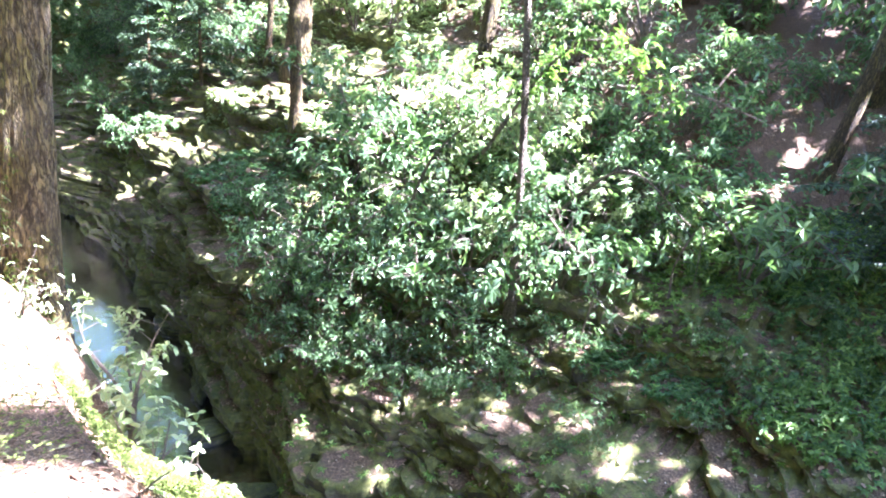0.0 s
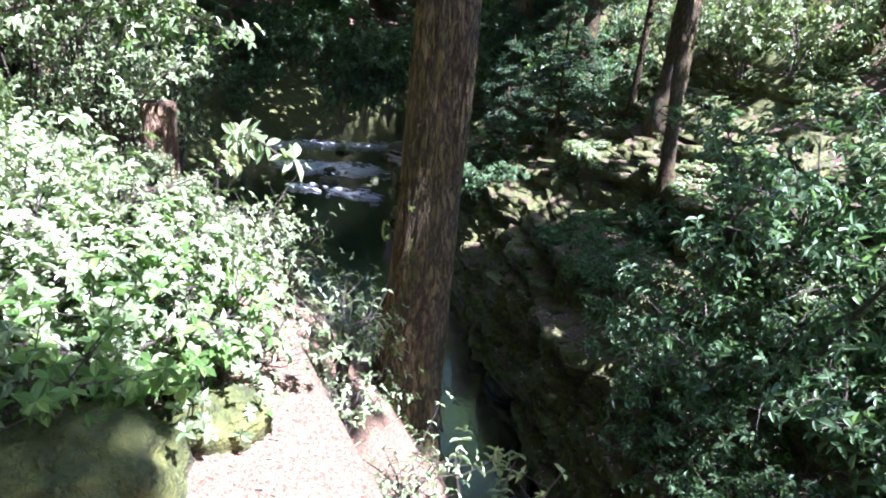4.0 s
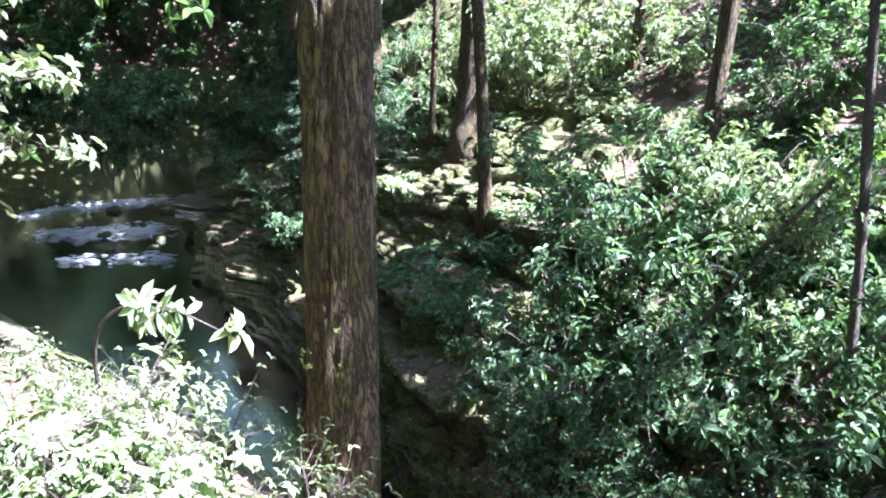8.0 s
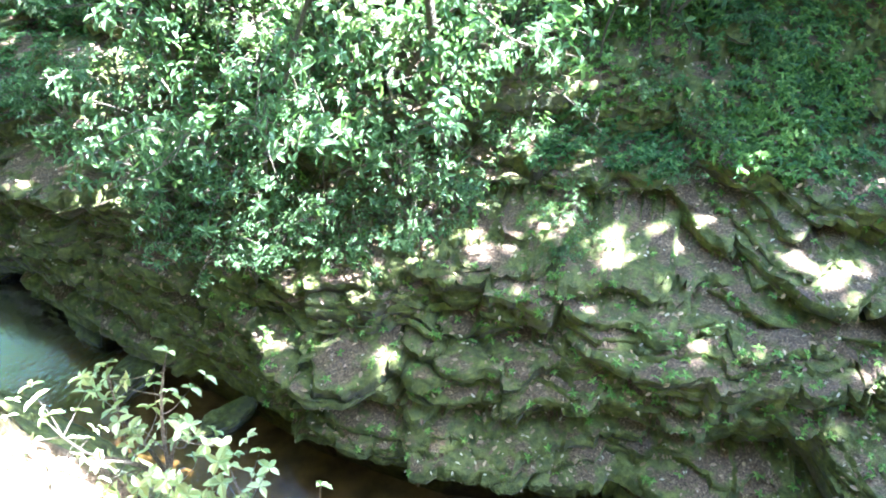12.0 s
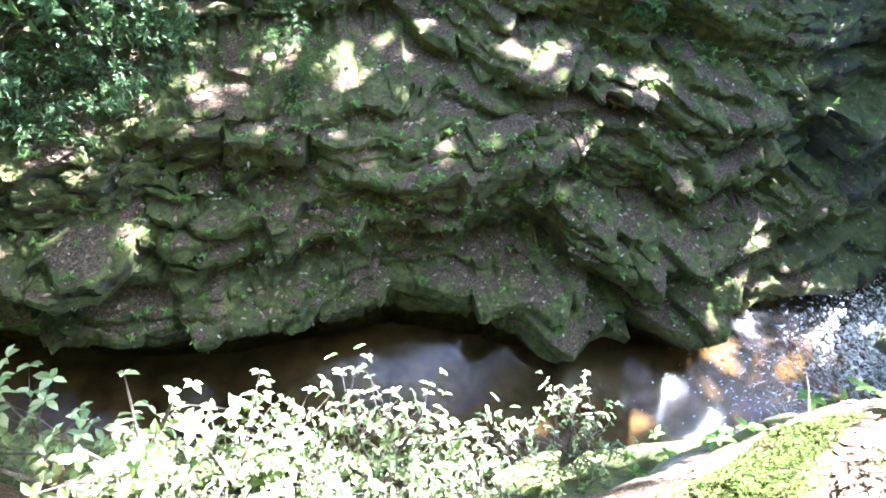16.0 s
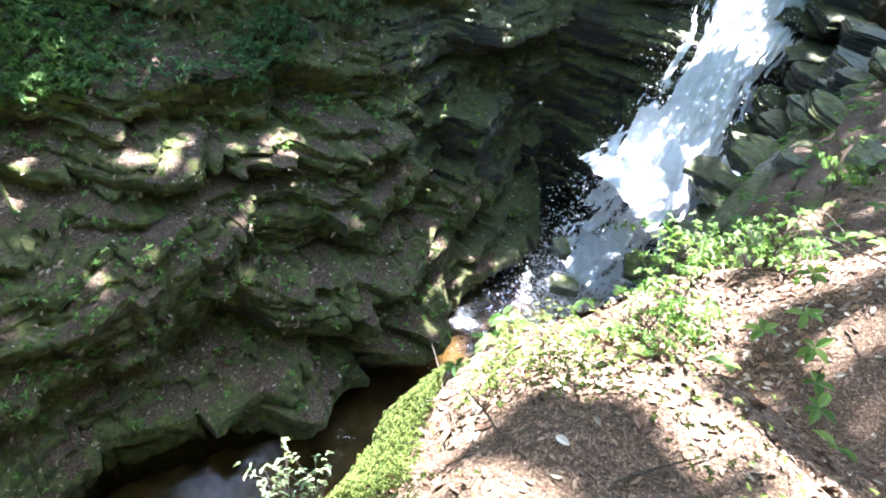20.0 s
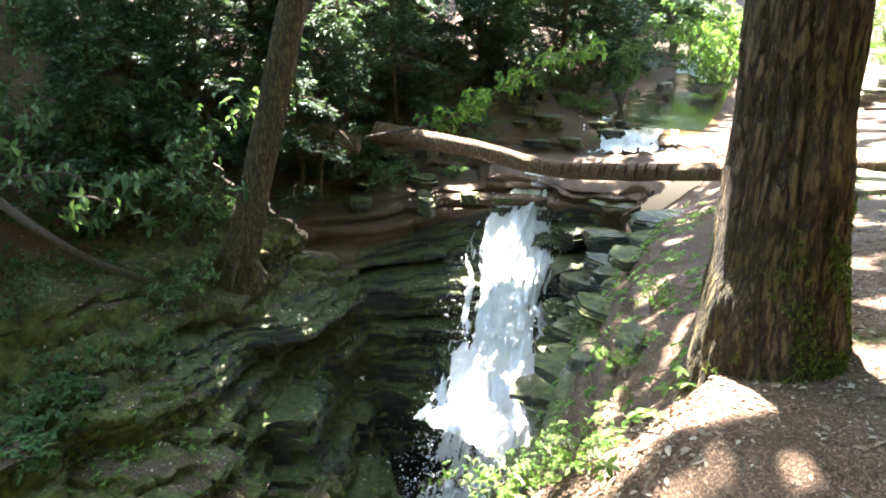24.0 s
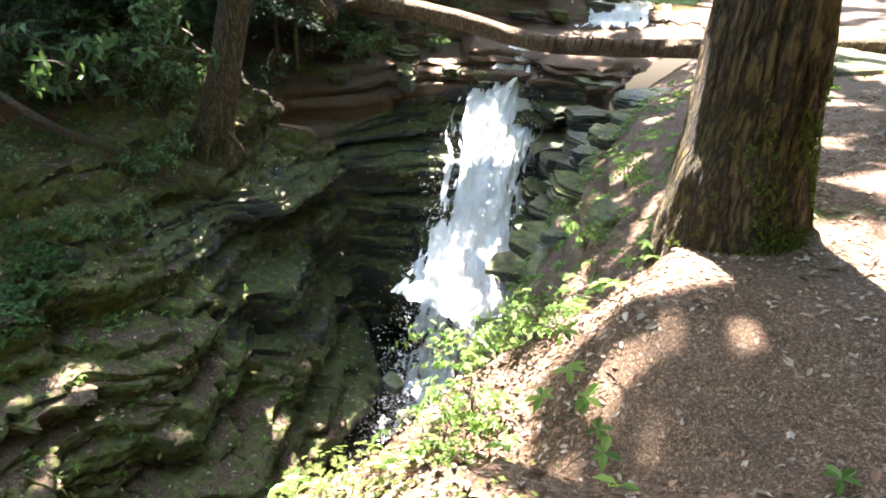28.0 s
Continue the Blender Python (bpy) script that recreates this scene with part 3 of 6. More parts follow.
def terraces(s, off, z, size, seed=0, noses=()):
    """Turns a bank into shelving stone: upright, undercut faces below sloping treads, each shelf broken by joints into uneven blocks."""
    warp = 0.38 * fbm(s * 0.30, 0 * s + seed, 0 * s, 3, seed + 3) + 0.08 * fbm(s * 1.5, off * 0.8, 0 * s, 3, seed + 4)
    if size < 0.5:
        warp = warp + 0.06 * fbm(s * 2.4, off * 2.0, 0 * s, 3, seed + 5)
    bounds = SHELVES[0] + np.concatenate([SHELVES - SHELVES[0] + k * (SHELVES[-1] - SHELVES[0]) for k in range(int(1 / size) + 1)]) * size
    bounds = np.unique(bounds)
    zz = z + warp
    k = np.clip(np.searchsorted(bounds, zz), 1, len(bounds) - 1)
    lo, hi = bounds[k - 1], bounds[k]
    f = np.clip((zz - lo) / (hi - lo), 0, 1)
    out_lo, out_hi = np.empty(z.shape), np.empty(z.shape)
    for i in range(len(z)):
        out_lo[i], out_hi[i] = np.interp(lo[i] - warp[i], z[i], off[i]), np.interp(hi[i] - warp[i], z[i], off[i])
    span = np.clip(out_hi - out_lo, -0.3, 1.2)
    face = 0.52
    g, t = np.clip(f / face, 0, 1), np.clip((f - face) / (1 - face), 0, 1)
    rise = (0.50 if size > 0.5 else 0.78) + 0.18 * hash01(k, np.floor(s * 0.4), 0 * k, seed + 1)
    up = np.where(f < face, g * rise, rise + (1 - rise) * t)
    out = np.where(f < face, 0.06 * g, 0.06 + 0.94 * t) - 0.36
    w = (0.8 + 1.9 * hash01(k, 0 * k, 0 * k + 3, seed)) * (1 if size > 0.5 else 0.55)
    cell = s / w + 9 * hash01(k, 0 * k + 1, 0 * k, seed) + 0.30 * fbm(s * 0.8, zz * 1.3, 0 * s, 3, seed + 6)
    j = np.floor(cell)
    c = cell - j
    amp = size**0.75
    stand = amp * (0.40 * hash01(k, j, 0 * k + 5, seed) + 0.34 * vnoise(s * 0.6 / amp, zz * 0.8 / amp, 0 * s, seed + 8) - 0.36)
    joint = np.maximum(0, 1 - np.minimum(c, 1 - c) * w / 0.06)
    deep = np.maximum(0, vnoise(s * 0.55 / amp, k * 3.7, 0 * s, seed + 15) - 0.25) ** 1.3
    cut = 0.80 * size * deep * np.exp(-(g / 0.2) ** 2) * (f < face)
    crown = 0.08 * size * (g**7 * (f < face) + (1 - t) ** 4 * (f >= face))
    back = out_lo + out * span + cut + crown + 0.10 * amp * joint * (1 - t) - stand * np.where(f < face, 1, 1 - t)
    z_new = lo - warp + (hi - lo) * up
    for (x, y), zc, half, tall, jut in noses:
        u = np.abs(s - mile_of(x, y) + 0.25 * fbm(s * 0 + zc, z * 1.6, 0 * s, 3, seed + 22)) / half
        h = (z_new - zc + 0.14 * fbm(s * 1.1, 0 * s + zc, 0 * s, 3, seed + 23)) / tall
        back = back - jut * np.clip((1 - u) * 3.5, 0, 1) * np.clip((1 + h) * 6, 0, 1) * np.clip((1 - h) * 1.1, 0, 1)
    return back, z_new


def plates(s, q, seed=0):
    """Cracked slabs over the shelving stone: how far each stands up, with gaps between them."""
    a, b = s / 1.05 + 0.35 * fbm(s * 0.8, q * 0.8, 0 * s, 3, seed + 31), q / 0.62 + 0.35 * fbm(s * 0.8, q * 0.8, 0 * s + 5, 3, seed + 32) + 0.18 * s
    ia, ib = np.floor(a), np.floor(b)
    best, second = np.full(a.shape, 9.0), np.full(a.shape, 9.0)
    lift = np.zeros(a.shape)
    for i in (-1, 0, 1):
        for j in (-1, 0, 1):
            ca, cb = ia + i, ib + j
            da = a - ca - 0.15 - 0.7 * hash01(ca, cb, 0 * ca, seed)
            db = b - cb - 0.15 - 0.7 * hash01(ca, cb, 0 * ca + 1, seed)
            d = np.hypot(da, db)
            h = hash01(ca, cb, 0 * ca + 2, seed) - 0.4 + 0.5 * da * (hash01(ca, cb, 0 * ca + 3, seed) - 0.5) - 0.35 * db * hash01(ca, cb, 0 * ca + 4, seed)
            nearer = d < best
            second = np.where(nearer, best, np.minimum(second, d))
            lift = np.where(nearer, h, lift)
            best = np.where(nearer, d, best)
    return 0.34 * lift - 0.22 * np.maximum(0, 1 - (second - best) / 0.10)


def loft(first, last, step, seed=0):
    """The bank between two stations: grid of points, with how far along and which row each one is."""
    st = STATIONS[first:last + 1]
    foot = np.array([a for a, _, _ in st], float)
    way = unit(np.array([b for _, b, _ in st], float))
    prof = np.array([[(c[0][0] + 0.4, -7.9)] + c + [(c[-1][0] + 120, c[-1][1] + 45)] for _, _, c in st], float)
    whole = np.array([a for a, _, _ in STATIONS], float)
    whole_mile = np.cumsum(np.r_[0, np.linalg.norm(np.diff(whole, axis=0), axis=1)])
    at = whole_mile[first:last + 1]
    far = np.array([at[0], mile_of(-7.0, 14.0), mile_of(-4.5, 11.2), mile_of(-4.5, 9.0), mile_of(-12.0, 13.0), whole_mile[-1]])
    weight = np.interp(np.linspace(at[0], at[-1], 2000), far, [0.4, 0.5, 1, 1, 0.5, 0.4])
    count = np.cumsum(weight) * (at[-1] - at[0]) / 2000 / step
    n = max(2, int(count[-1]))
    s = np.interp(np.linspace(count[0], count[-1], n), count, np.linspace(at[0], at[-1], 2000))

    def blend(a):
        flat = a.reshape(len(a), -1)
        out = np.stack([np.interp(s, at, c) for c in flat.T], -1)
        return out.reshape((n,) + a.shape[1:])

    foot, way, prof = blend(foot), unit(blend(way)), blend(prof)
    v = np.concatenate([k + np.linspace(0, 1, r, endpoint=False) ** (2 if k == 6 else 1) for k, r in enumerate(ROWS_PER)] + [[len(ROWS_PER)]])
    k = np.minimum(v.astype(int), len(ROWS_PER) - 1)
    t = (v - k)[None, :, None]
    row = prof[:, k] * (1 - t) + prof[:, k + 1] * t
    off, z = row[..., 0], row[..., 1]
    ss = np.repeat(s[:, None], len(v), 1)
    fade = np.interp(v, [0, 0.9, 1.2, 4.6, 5.6, 7, 8, 9], [0, 0.5, 1, 1, 0.75, 0.4, 0.3, 0])[None]
    return foot, way, off, z, ss, v, fade


def bank(first, last, step, stone, soil, amp, soil_fade=None, slabs=0.0):
    foot, way, off, z, s, v, fade = loft(first, last, step)
    amp_row = amp[None, :] if np.ndim(amp) else amp
    if slabs:  # great shelves first, then the thin beds that they are made of
        off_step, z_step = terraces(s, off, z, 1.0, 0, NOSES)
        z_step = np.maximum.accumulate(z_step, axis=1)
        off_step, z_step = terraces(s, off_step, z_step, 0.27, 40)
        near_stone = np.interp(v, [0.3, 1.0, 6.2, 7.2, 9], [0, 1, 1, 0, 0])[None]
        off = off * (1 - near_stone) + off_step * near_stone
        z = z * (1 - near_stone) + z_step * near_stone
        push = 0 * z
    else:
        push = strata(s, z) * fade * amp_row
    p = np.concatenate([foot[:, None] + way[:, None] * off[..., None], z[..., None]], -1)
    rough = 0.05 * fbm(p[..., 0] * 3, p[..., 1] * 3, p[..., 2] * 5, 4, 11) + (0.05 * np.abs(fbm(p[..., 0] * 5, p[..., 1] * 5, p[..., 2] * 11, 4, 12)) if slabs else 0.0)
    p[..., :2] -= way[:, None] * (push + rough * fade)[..., None]
    if slabs:
        q = np.cumsum(np.r_[0, np.hypot(np.diff(off.mean(0)), np.diff(z.mean(0)))])[None] + 0 * s
        west = np.clip((mile_of(0.4, 7.0) - s) / 1.5, 0.25, 0.8)
        up = plates(s, q, 3) * west * np.interp(v, [1.5, 2.2, 3.2, 6.2, 6.8, 9], [0, 0.6, 1, 1, 0, 0])[None] * slabs
        p[..., 2] += 0.75 * up
        p[..., :2] -= way[:, None] * (0.5 * up)[..., None]
    roll = fbm(p[..., 0] * 0.5, p[..., 1] * 0.5, 0 * s, 4, 21) * np.interp(v, [4, 6, 8, 9], [0, 0.16, 0.8, 3])[None]
    p[..., 2] += roll * (soil_fade if soil_fade is not None else 1)
    p[..., 2] += 0.02 * fbm(p[..., 0] * 6, p[..., 1] * 6, 0 * s, 3, 31)
    return p


def bank_object(name, first, last, step, mats, label, amp=0.5, split_row=None, flip=True):
    p = bank(first, last, step, None, None, amp, {"near_bank": 0.25, "falls_rock": 0.3}.get(name), {"cliff_far": 1.0, "falls_rock": 1.0}.get(name, 0.0))
    if name == "near_bank":  # the ledge swells to a mossy hump at its tip
        top = np.clip((p[..., 2] + 0.75) / 0.6, 0, 1)
        for hx, hy, rise, wide in ((-0.60, 2.38, 0.05, 0.38), (-1.45, 2.95, 0.06, 0.26)):
            p[..., 2] += top * rise * np.exp(-((p[..., 0] - hx) ** 2 + (p[..., 1] - hy) ** 2) / (2 * wide**2))
        hollow = np.exp(-((p[..., 0] + 2.85) ** 2 + (p[..., 1] - 5.15) ** 2) / 0.36)  # a gully beside the tree
        p[..., 2] -= 1.5 * hollow * np.clip((-0.15 - p[..., 2]) / 0.6, 0, 1)
        # the ledge breaks off in a short step above the hollow bank by the large tree
        d = np.clip((p[..., 0] - np.interp(p[..., 1], [0.8, 1.2, 1.45, 1.7, 1.9, 2.1, 2.4, 2.7], [0.6, 0.05, -0.2, -0.34, -0.40, -0.36, -0.34, -0.5]) + 0.06 * fbm(p[..., 0] * 4, p[..., 1] * 4, 0 * p[..., 2], 3, 46)) / 0.26, 0, 1)
        low = -0.52 * d * d * (3 - 2 * d) * np.clip((p[..., 1] - 0.95) / 0.6, 0, 1)
        p[..., 2] = np.where((p[..., 1] > 0.8) & (p[..., 1] < 3.2) & (d > 0), np.minimum(p[..., 2], low), p[..., 2])
    nr, nc = p.shape[:2]
    f = grid_faces(nr, nc)
    me = mesh_of(name, p, f, mats)
    if name != "near_bank":
        me.set_sharp_from_angle(angle=radians(28))
    if split_row is not None:
        rows = np.tile(np.arange(nc - 1), nr - 1)
        edge = split_row + 2.5 * fbm(np.repeat(np.arange(nr - 1), nc - 1) * 0.15, rows * 0.1, 0 * rows, 3, 41)
        slot = (rows > edge).astype(int)
        if name == "cliff_far":  # black wet stone where the spray reaches
            x = p[:-1, :-1, 0].reshape(-1) + 1.6 * fbm(p[:-1, :-1, 1].reshape(-1) * 0.8, p[:-1, :-1, 2].reshape(-1) * 1.3, 0.0 * rows, 4, 43)
            slot = np.where((x > 6.7) & (p[:-1, :-1, 2].reshape(-1) < -2.9) & (slot == 0), 2, slot)
        if name == "near_bank":  # paler bare stone at the lip
            slot = np.where((rows > edge - 22) & (slot == 0), 2, slot)
            x = p[:-1, :-1, 0].reshape(-1) + 0.5 * fbm(p[:-1, :-1, 0].reshape(-1) * 1.5, p[:-1, :-1, 1].reshape(-1) * 1.5, 0.0 * rows, 3, 44)
            slot = np.where((x < -1.75) & (x > -5.5) & (slot == 1) & (p[:-1, :-1, 2].reshape(-1) < 0.5), 3, slot)  # path stretch with dry litter brightened as if in full sun
        me.polygons.foreach_set("material_index", slot.tolist())
    ob = new(name, me)
    return tagged(ob, label, "rock bank", kind="structure"), p


cliff_far, P_FAR = bank_object("cliff_far", 0, 16, 0.05, [CLIFF, LITTER, WET_ROCK], "mossy layered sandstone cliff below a littered wooded slope", 0.85, 217)
falls_rock, P_FALLS = bank_object("falls_rock", 16, 20, 0.05, [WET_ROCK, LITTER], "dark wet rock ledges behind and beside the waterfall", 0.6, 138)
near_bank, P_NEAR = bank_object("near_bank", 20, 36, 0.085, [CLIFF, LITTER, PALE_ROCK, DRY_SUNLIT_LITTER], "rock ledge path covered with dead leaves and moss", 0.14, 150)

# bed and water of the lower stream
x, y = np.meshgrid(np.linspace(-46, 14, 160), np.linspace(-6, 62, 160), indexing="ij")
bed_z = -7.2 + 0.18 * fbm(x * 0.9, y * 0.9, 0 * x, 4, 51)
tagged(new("stream_bed", mesh_of("stream_bed", np.stack([x, y, bed_z], -1), grid_faces(160, 160), BED)), "brown stony bed under shallow water", "stream bed", kind="structure")
x, y = np.meshgrid(np.linspace(-46, 13, 240), np.linspace(-6, 62, 240), indexing="ij")
tagged(new("water", mesh_of("water", np.stack([x, y, WATER_Z + 0.006 * fbm(x * 1.5, y * 1.5, 0 * x, 3, 61)], -1), grid_faces(240, 240), WATER)), "clear brown stream water flowing through the gorge", "water", kind="structure")


# ---- waterfall ----
def falling_water(name, line, widths, seed, thick=0.12, thin=0.30, n=60, step=0.035, bulge=0.22, over=None):
    """A torn sheet of white water down a line of points."""
    p = smooth_line(line, step)
    w = np.interp(np.linspace(0, 1, len(p)), np.linspace(0, 1, len(widths)), widths)
    d = unit(np.gradient(p, axis=0))
    side = unit(np.cross(d, np.array([-1.0, 0.15, 0.6])))
    u = np.linspace(-1, 1, n)
    nrm = unit(np.cross(side, d))
    dist = np.cumsum(np.r_[0, np.linalg.norm(np.diff(p, axis=0), axis=1)])
    wob = 0.14 * fbm(dist * 0.9, 0 * dist + seed, 0 * dist, 3, seed)
    uu, dd = np.meshgrid(u, dist)
    um = uu * w[:, None]
    lump = fbm(um * 3.0, dd * 1.3, 0 * uu, 4, seed + 1) * thick + fbm(um * 9, dd * 3.2, 0 * uu, 4, seed + 2) * 0.08
    v = p[:, None] + side[:, None] * (u[None, :, None] * (w[:, None, None] + wob[:, None, None])) + nrm[:, None] * (lump + bulge * (1 - uu**2))[..., None]
    f = grid_faces(len(p), n)
    if over is not None:
        g = over.reshape(-1, 3)
        near = g[(abs(g[:, 0] - p[:, 0].mean()) < 4) & (abs(g[:, 1] - p[:, 1].mean()) < 4)]
        flatv = v.reshape(-1, 3)
        ground = np.concatenate([near[((a[:, None, :2] - near[None, :, :2]) ** 2).sum(-1).argmin(1), 2] for a in np.array_split(flatv, max(1, len(flatv) // 400))])
        v[..., 2] = ground.reshape(v.shape[:2]) + 0.06 + lump * 0.6
    fine = 0.0 if over is not None else 1.0
    torn = 0.8 * fbm(um * 6, dd * 1.6, 0 * uu, 4, seed + 3) + fine * 0.42 * fbm(um * 19, dd * 3.4, 0 * uu, 3, seed + 5) + 1.6 * (1 - abs(uu)) - thin
    keep = torn.reshape(-1)[f[:, 0]] > 0.12
    if over is not None:  # the film of water breaks off at the rock steps
        z = v.reshape(-1, 3)[f][..., 2]
        keep &= z.max(1) - z.min(1) < 0.13
    return mesh_of(name, v, f[keep], FOAM)


def spray(name, centre, spread, n, size, seed):
    """Loose drops and flecks of foam."""
    r = np.random.default_rng(seed)
    c = np.array(centre) + r.normal(size=(n, 3)) * spread
    d = unit(r.normal(size=(n, 3)) + (0, 0, 0.6))
    v, f = leaves(c, d, unit(r.normal(size=(n, 3))), r.uniform(0.5, 1.6, n) * size, r.uniform(0.3, 0.8, n) * size, 0.1)
    return mesh_of(name, v, f, FOAM)


def drawn_to_eye(x, y, z):
    """Draws a place towards the camera's stand, lower places most, to slope the falls."""
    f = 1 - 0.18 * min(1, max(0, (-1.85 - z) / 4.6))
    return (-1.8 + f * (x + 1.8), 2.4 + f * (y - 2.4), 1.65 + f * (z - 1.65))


fall = thing("waterfall", "white waterfall plunging down dark wet rock ledges", "waterfall")
FALL_LINE = [(12.1, -1.75, -1.78), (11.45, -1.30, -1.85), (11.0, -0.85, -2.5), (10.6, -0.55, -3.4), (10.35, -0.40, -4.5), (10.2, -0.30, -5.6), (9.9, -0.1, -6.45), (9.2, 0.35, -6.68)]
FALL_LINE = [drawn_to_eye(*p) for p in FALL_LINE]
part("main_sheet", falling_water("main_sheet", FALL_LINE, [0.35, 0.5, 0.8, 0.92, 0.95, 1.05, 1.25, 1.3], 3, 0.18, 0.22, 150, 0.04), fall)
part("front_sheet", falling_water("front_sheet", [(x - 0.12, y, z + 0.02) for x, y, z in FALL_LINE[1:]], [0.3, 0.65, 0.85, 0.9, 1.0, 1.3, 1.35], 83, 0.26, 0.8, 150, 0.04), fall)
part("side_jet", falling_water("side_jet", [(12.2, -2.3, -1.75), (11.6, -2.0, -1.9), (11.15, -1.5, -2.3), (10.85, -1.15, -3.0)], [0.2, 0.25, 0.3, 0.35], 13, 0.08), fall)
part("base_foam", falling_water("base_foam", [(8.6, -0.05, -5.2), (8.2, 0.25, -5.6), (7.9, 0.5, -6.4), (7.2, 0.95, -6.66), (6.4, 1.4, -6.68)], [0.9, 1.2, 1.1, 1.2, 0.7], 33, 0.24, 1.38, 130, 0.025, 0.1), fall)
part("plunge_foam", falling_water("plunge_foam", [(8.9, -0.1, -4.95), (8.45, 0.3, -5.6), (8.05, 0.65, -6.25), (7.6, 0.95, -6.62), (7.0, 1.25, -6.66)], [1.0, 1.4, 1.6, 1.5, 1.1], 37, 0.22, 1.02, 130, 0.025, 0.1), fall)
tagged(part("splash", spray("splash", (8.1, 0.2, -5.3), (0.45, 0.6, 0.3), 1100, 0.035, 3), fall), kind="stuff")
tagged(part("fleck", spray("fleck", (9.3, -0.2, -4.4), (0.7, 0.65, 0.95), 3600, 0.026, 4), fall), kind="stuff")

def froth(name, line, spread, n, size, seed):
    """Loose flecks and drops thrown off along a line of falling water."""
    r = np.random.default_rng(seed)
    p = smooth_line(line, 0.05)
    c = p[r.integers(0, len(p), n)] + r.normal(size=(n, 3)) * spread
    d = unit(np.gradient(p, axis=0)[r.integers(0, len(p), n)] + r.normal(size=(n, 3)) * 0.5)
    v, f = leaves(c, d, unit(r.normal(size=(n, 3)) + (-0.6, 0, 0.6)), r.uniform(0.5, 1.8, n) * size, r.uniform(0.25, 0.6, n) * size, 0.1)
    return mesh_of(name, v, f, FOAM)


tagged(part("drop", froth("drop", FALL_LINE[1:7], (0.45, 0.50, 0.12), 5200, 0.034, 5), fall, "white drops thrown off the fall"), kind="stuff")
tagged(part("froth", froth("froth", [(8.4, 0.1, -5.15), (7.9, 0.45, -5.8), (7.3, 0.9, -6.45), (6.5, 1.3, -6.64)], (0.55, 0.6, 0.09), 7000, 0.045, 6), fall, "broken white froth at the foot of the fall"), kind="stuff")

# ---- trees ----
def tree(name, label, base, top, r0, r1, sides=40, bark=None, flare=1.5, seed=0, grain=0.02, bend=0.0, step=0.06):
    """A tapered trunk with root flare."""
    t = thing(name, label, "tree", Matrix.Translation(base))
    b, q = np.zeros(3), np.array(top) - np.array(base)
    k = np.array((bend, bend * 0.4, 0))
    pts = [b + (0, 0, -0.6), b, b + q * 0.03 + k * 0.1, b + q * 0.08 + k * 0.3, b + q * 0.35 + k, b + q * 0.7 + k * 0.6, q]
    rad = np.interp(np.linspace(0, 1, 60), [0, 0.05, 0.09, 0.16, 0.5, 1], [r0 * flare * 1.15, r0 * flare, r0 * 1.15, r0, (r0 + r1) / 2, r1])
    v, f = tube(pts, rad, sides, step, 0.09, grain, seed)
    part("trunk", mesh_of("trunk", v, f, bark or BARK), t)
    return t


def roots(parent, n, r0, length, seed, bark=None, drop=0.25, start=0.0):
    """Surface roots that run out from a trunk."""
    r = np.random.default_rng(seed)
    for k in range(n):
        a = start + 2 * math.pi * (k + r.uniform(-0.25, 0.25)) / n
        d = np.array((math.cos(a), math.sin(a), 0))
        s = np.array((-d[1], d[0], 0)) * r.uniform(-0.35, 0.35)
        lg = length * r.uniform(0.6, 1.2)
        pts = [d * r0 * 0.5 + (0, 0, r0 * 0.9), d * (r0 * 1.3) + (0, 0, r0 * 0.3), d * (r0 + lg * 0.5) + s * lg * 0.5 + (0, 0, 0.02 - drop * 0.3), d * (r0 + lg) + s * lg + (0, 0, -0.08 - drop)]
        v, f = tube(pts, [r0 * 0.42, r0 * 0.32, r0 * 0.18, r0 * 0.06], 10, 0.06, 0.2, 0.008, seed + k)
        part("root", mesh_of("root", v, f, bark or BARK), parent)


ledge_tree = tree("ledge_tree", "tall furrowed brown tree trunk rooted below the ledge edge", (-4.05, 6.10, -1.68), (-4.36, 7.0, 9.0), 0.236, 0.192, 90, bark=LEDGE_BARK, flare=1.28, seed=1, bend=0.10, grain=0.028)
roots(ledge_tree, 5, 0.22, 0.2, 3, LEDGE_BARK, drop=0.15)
big_tree = tree("large_tree", "massive brown hemlock trunk with mossy root flare beside the path", (1.10, 0.24, -0.05), (1.58, 0.31, 12.0), 0.265, 0.225, 120, seed=2, flare=1.42, grain=0.03)
roots(big_tree, 7, 0.22, 0.22, 5, drop=0.12)
bank_tree = tree("bank_tree", "slender brown trunk leaning out over the far rock shelf", (8.75, 4.38, -2.05), (9.3, 0.95, 9), 0.235, 0.18, 40, seed=3, flare=1.3)
roots(bank_tree, 6, 0.2, 0.6, 7)
log = thing("fallen_log", "fallen barkless log lying across the stream above the falls", "log")
v, f = tube([(11.9, 2.0, -0.55), (11.0, 0.3, -0.8), (10.1, -1.35, -1.12), (7.9, -3.1, -0.76), (6.3, -4.6, -0.40), (4.9, -5.6, -0.1)], [0.19, 0.175, 0.155, 0.15, 0.14, 0.12], 22, 0.06, 0.05, 0.008, 4)
part("log_trunk", mesh_of("log_trunk", v, f, DEADWOOD), log)


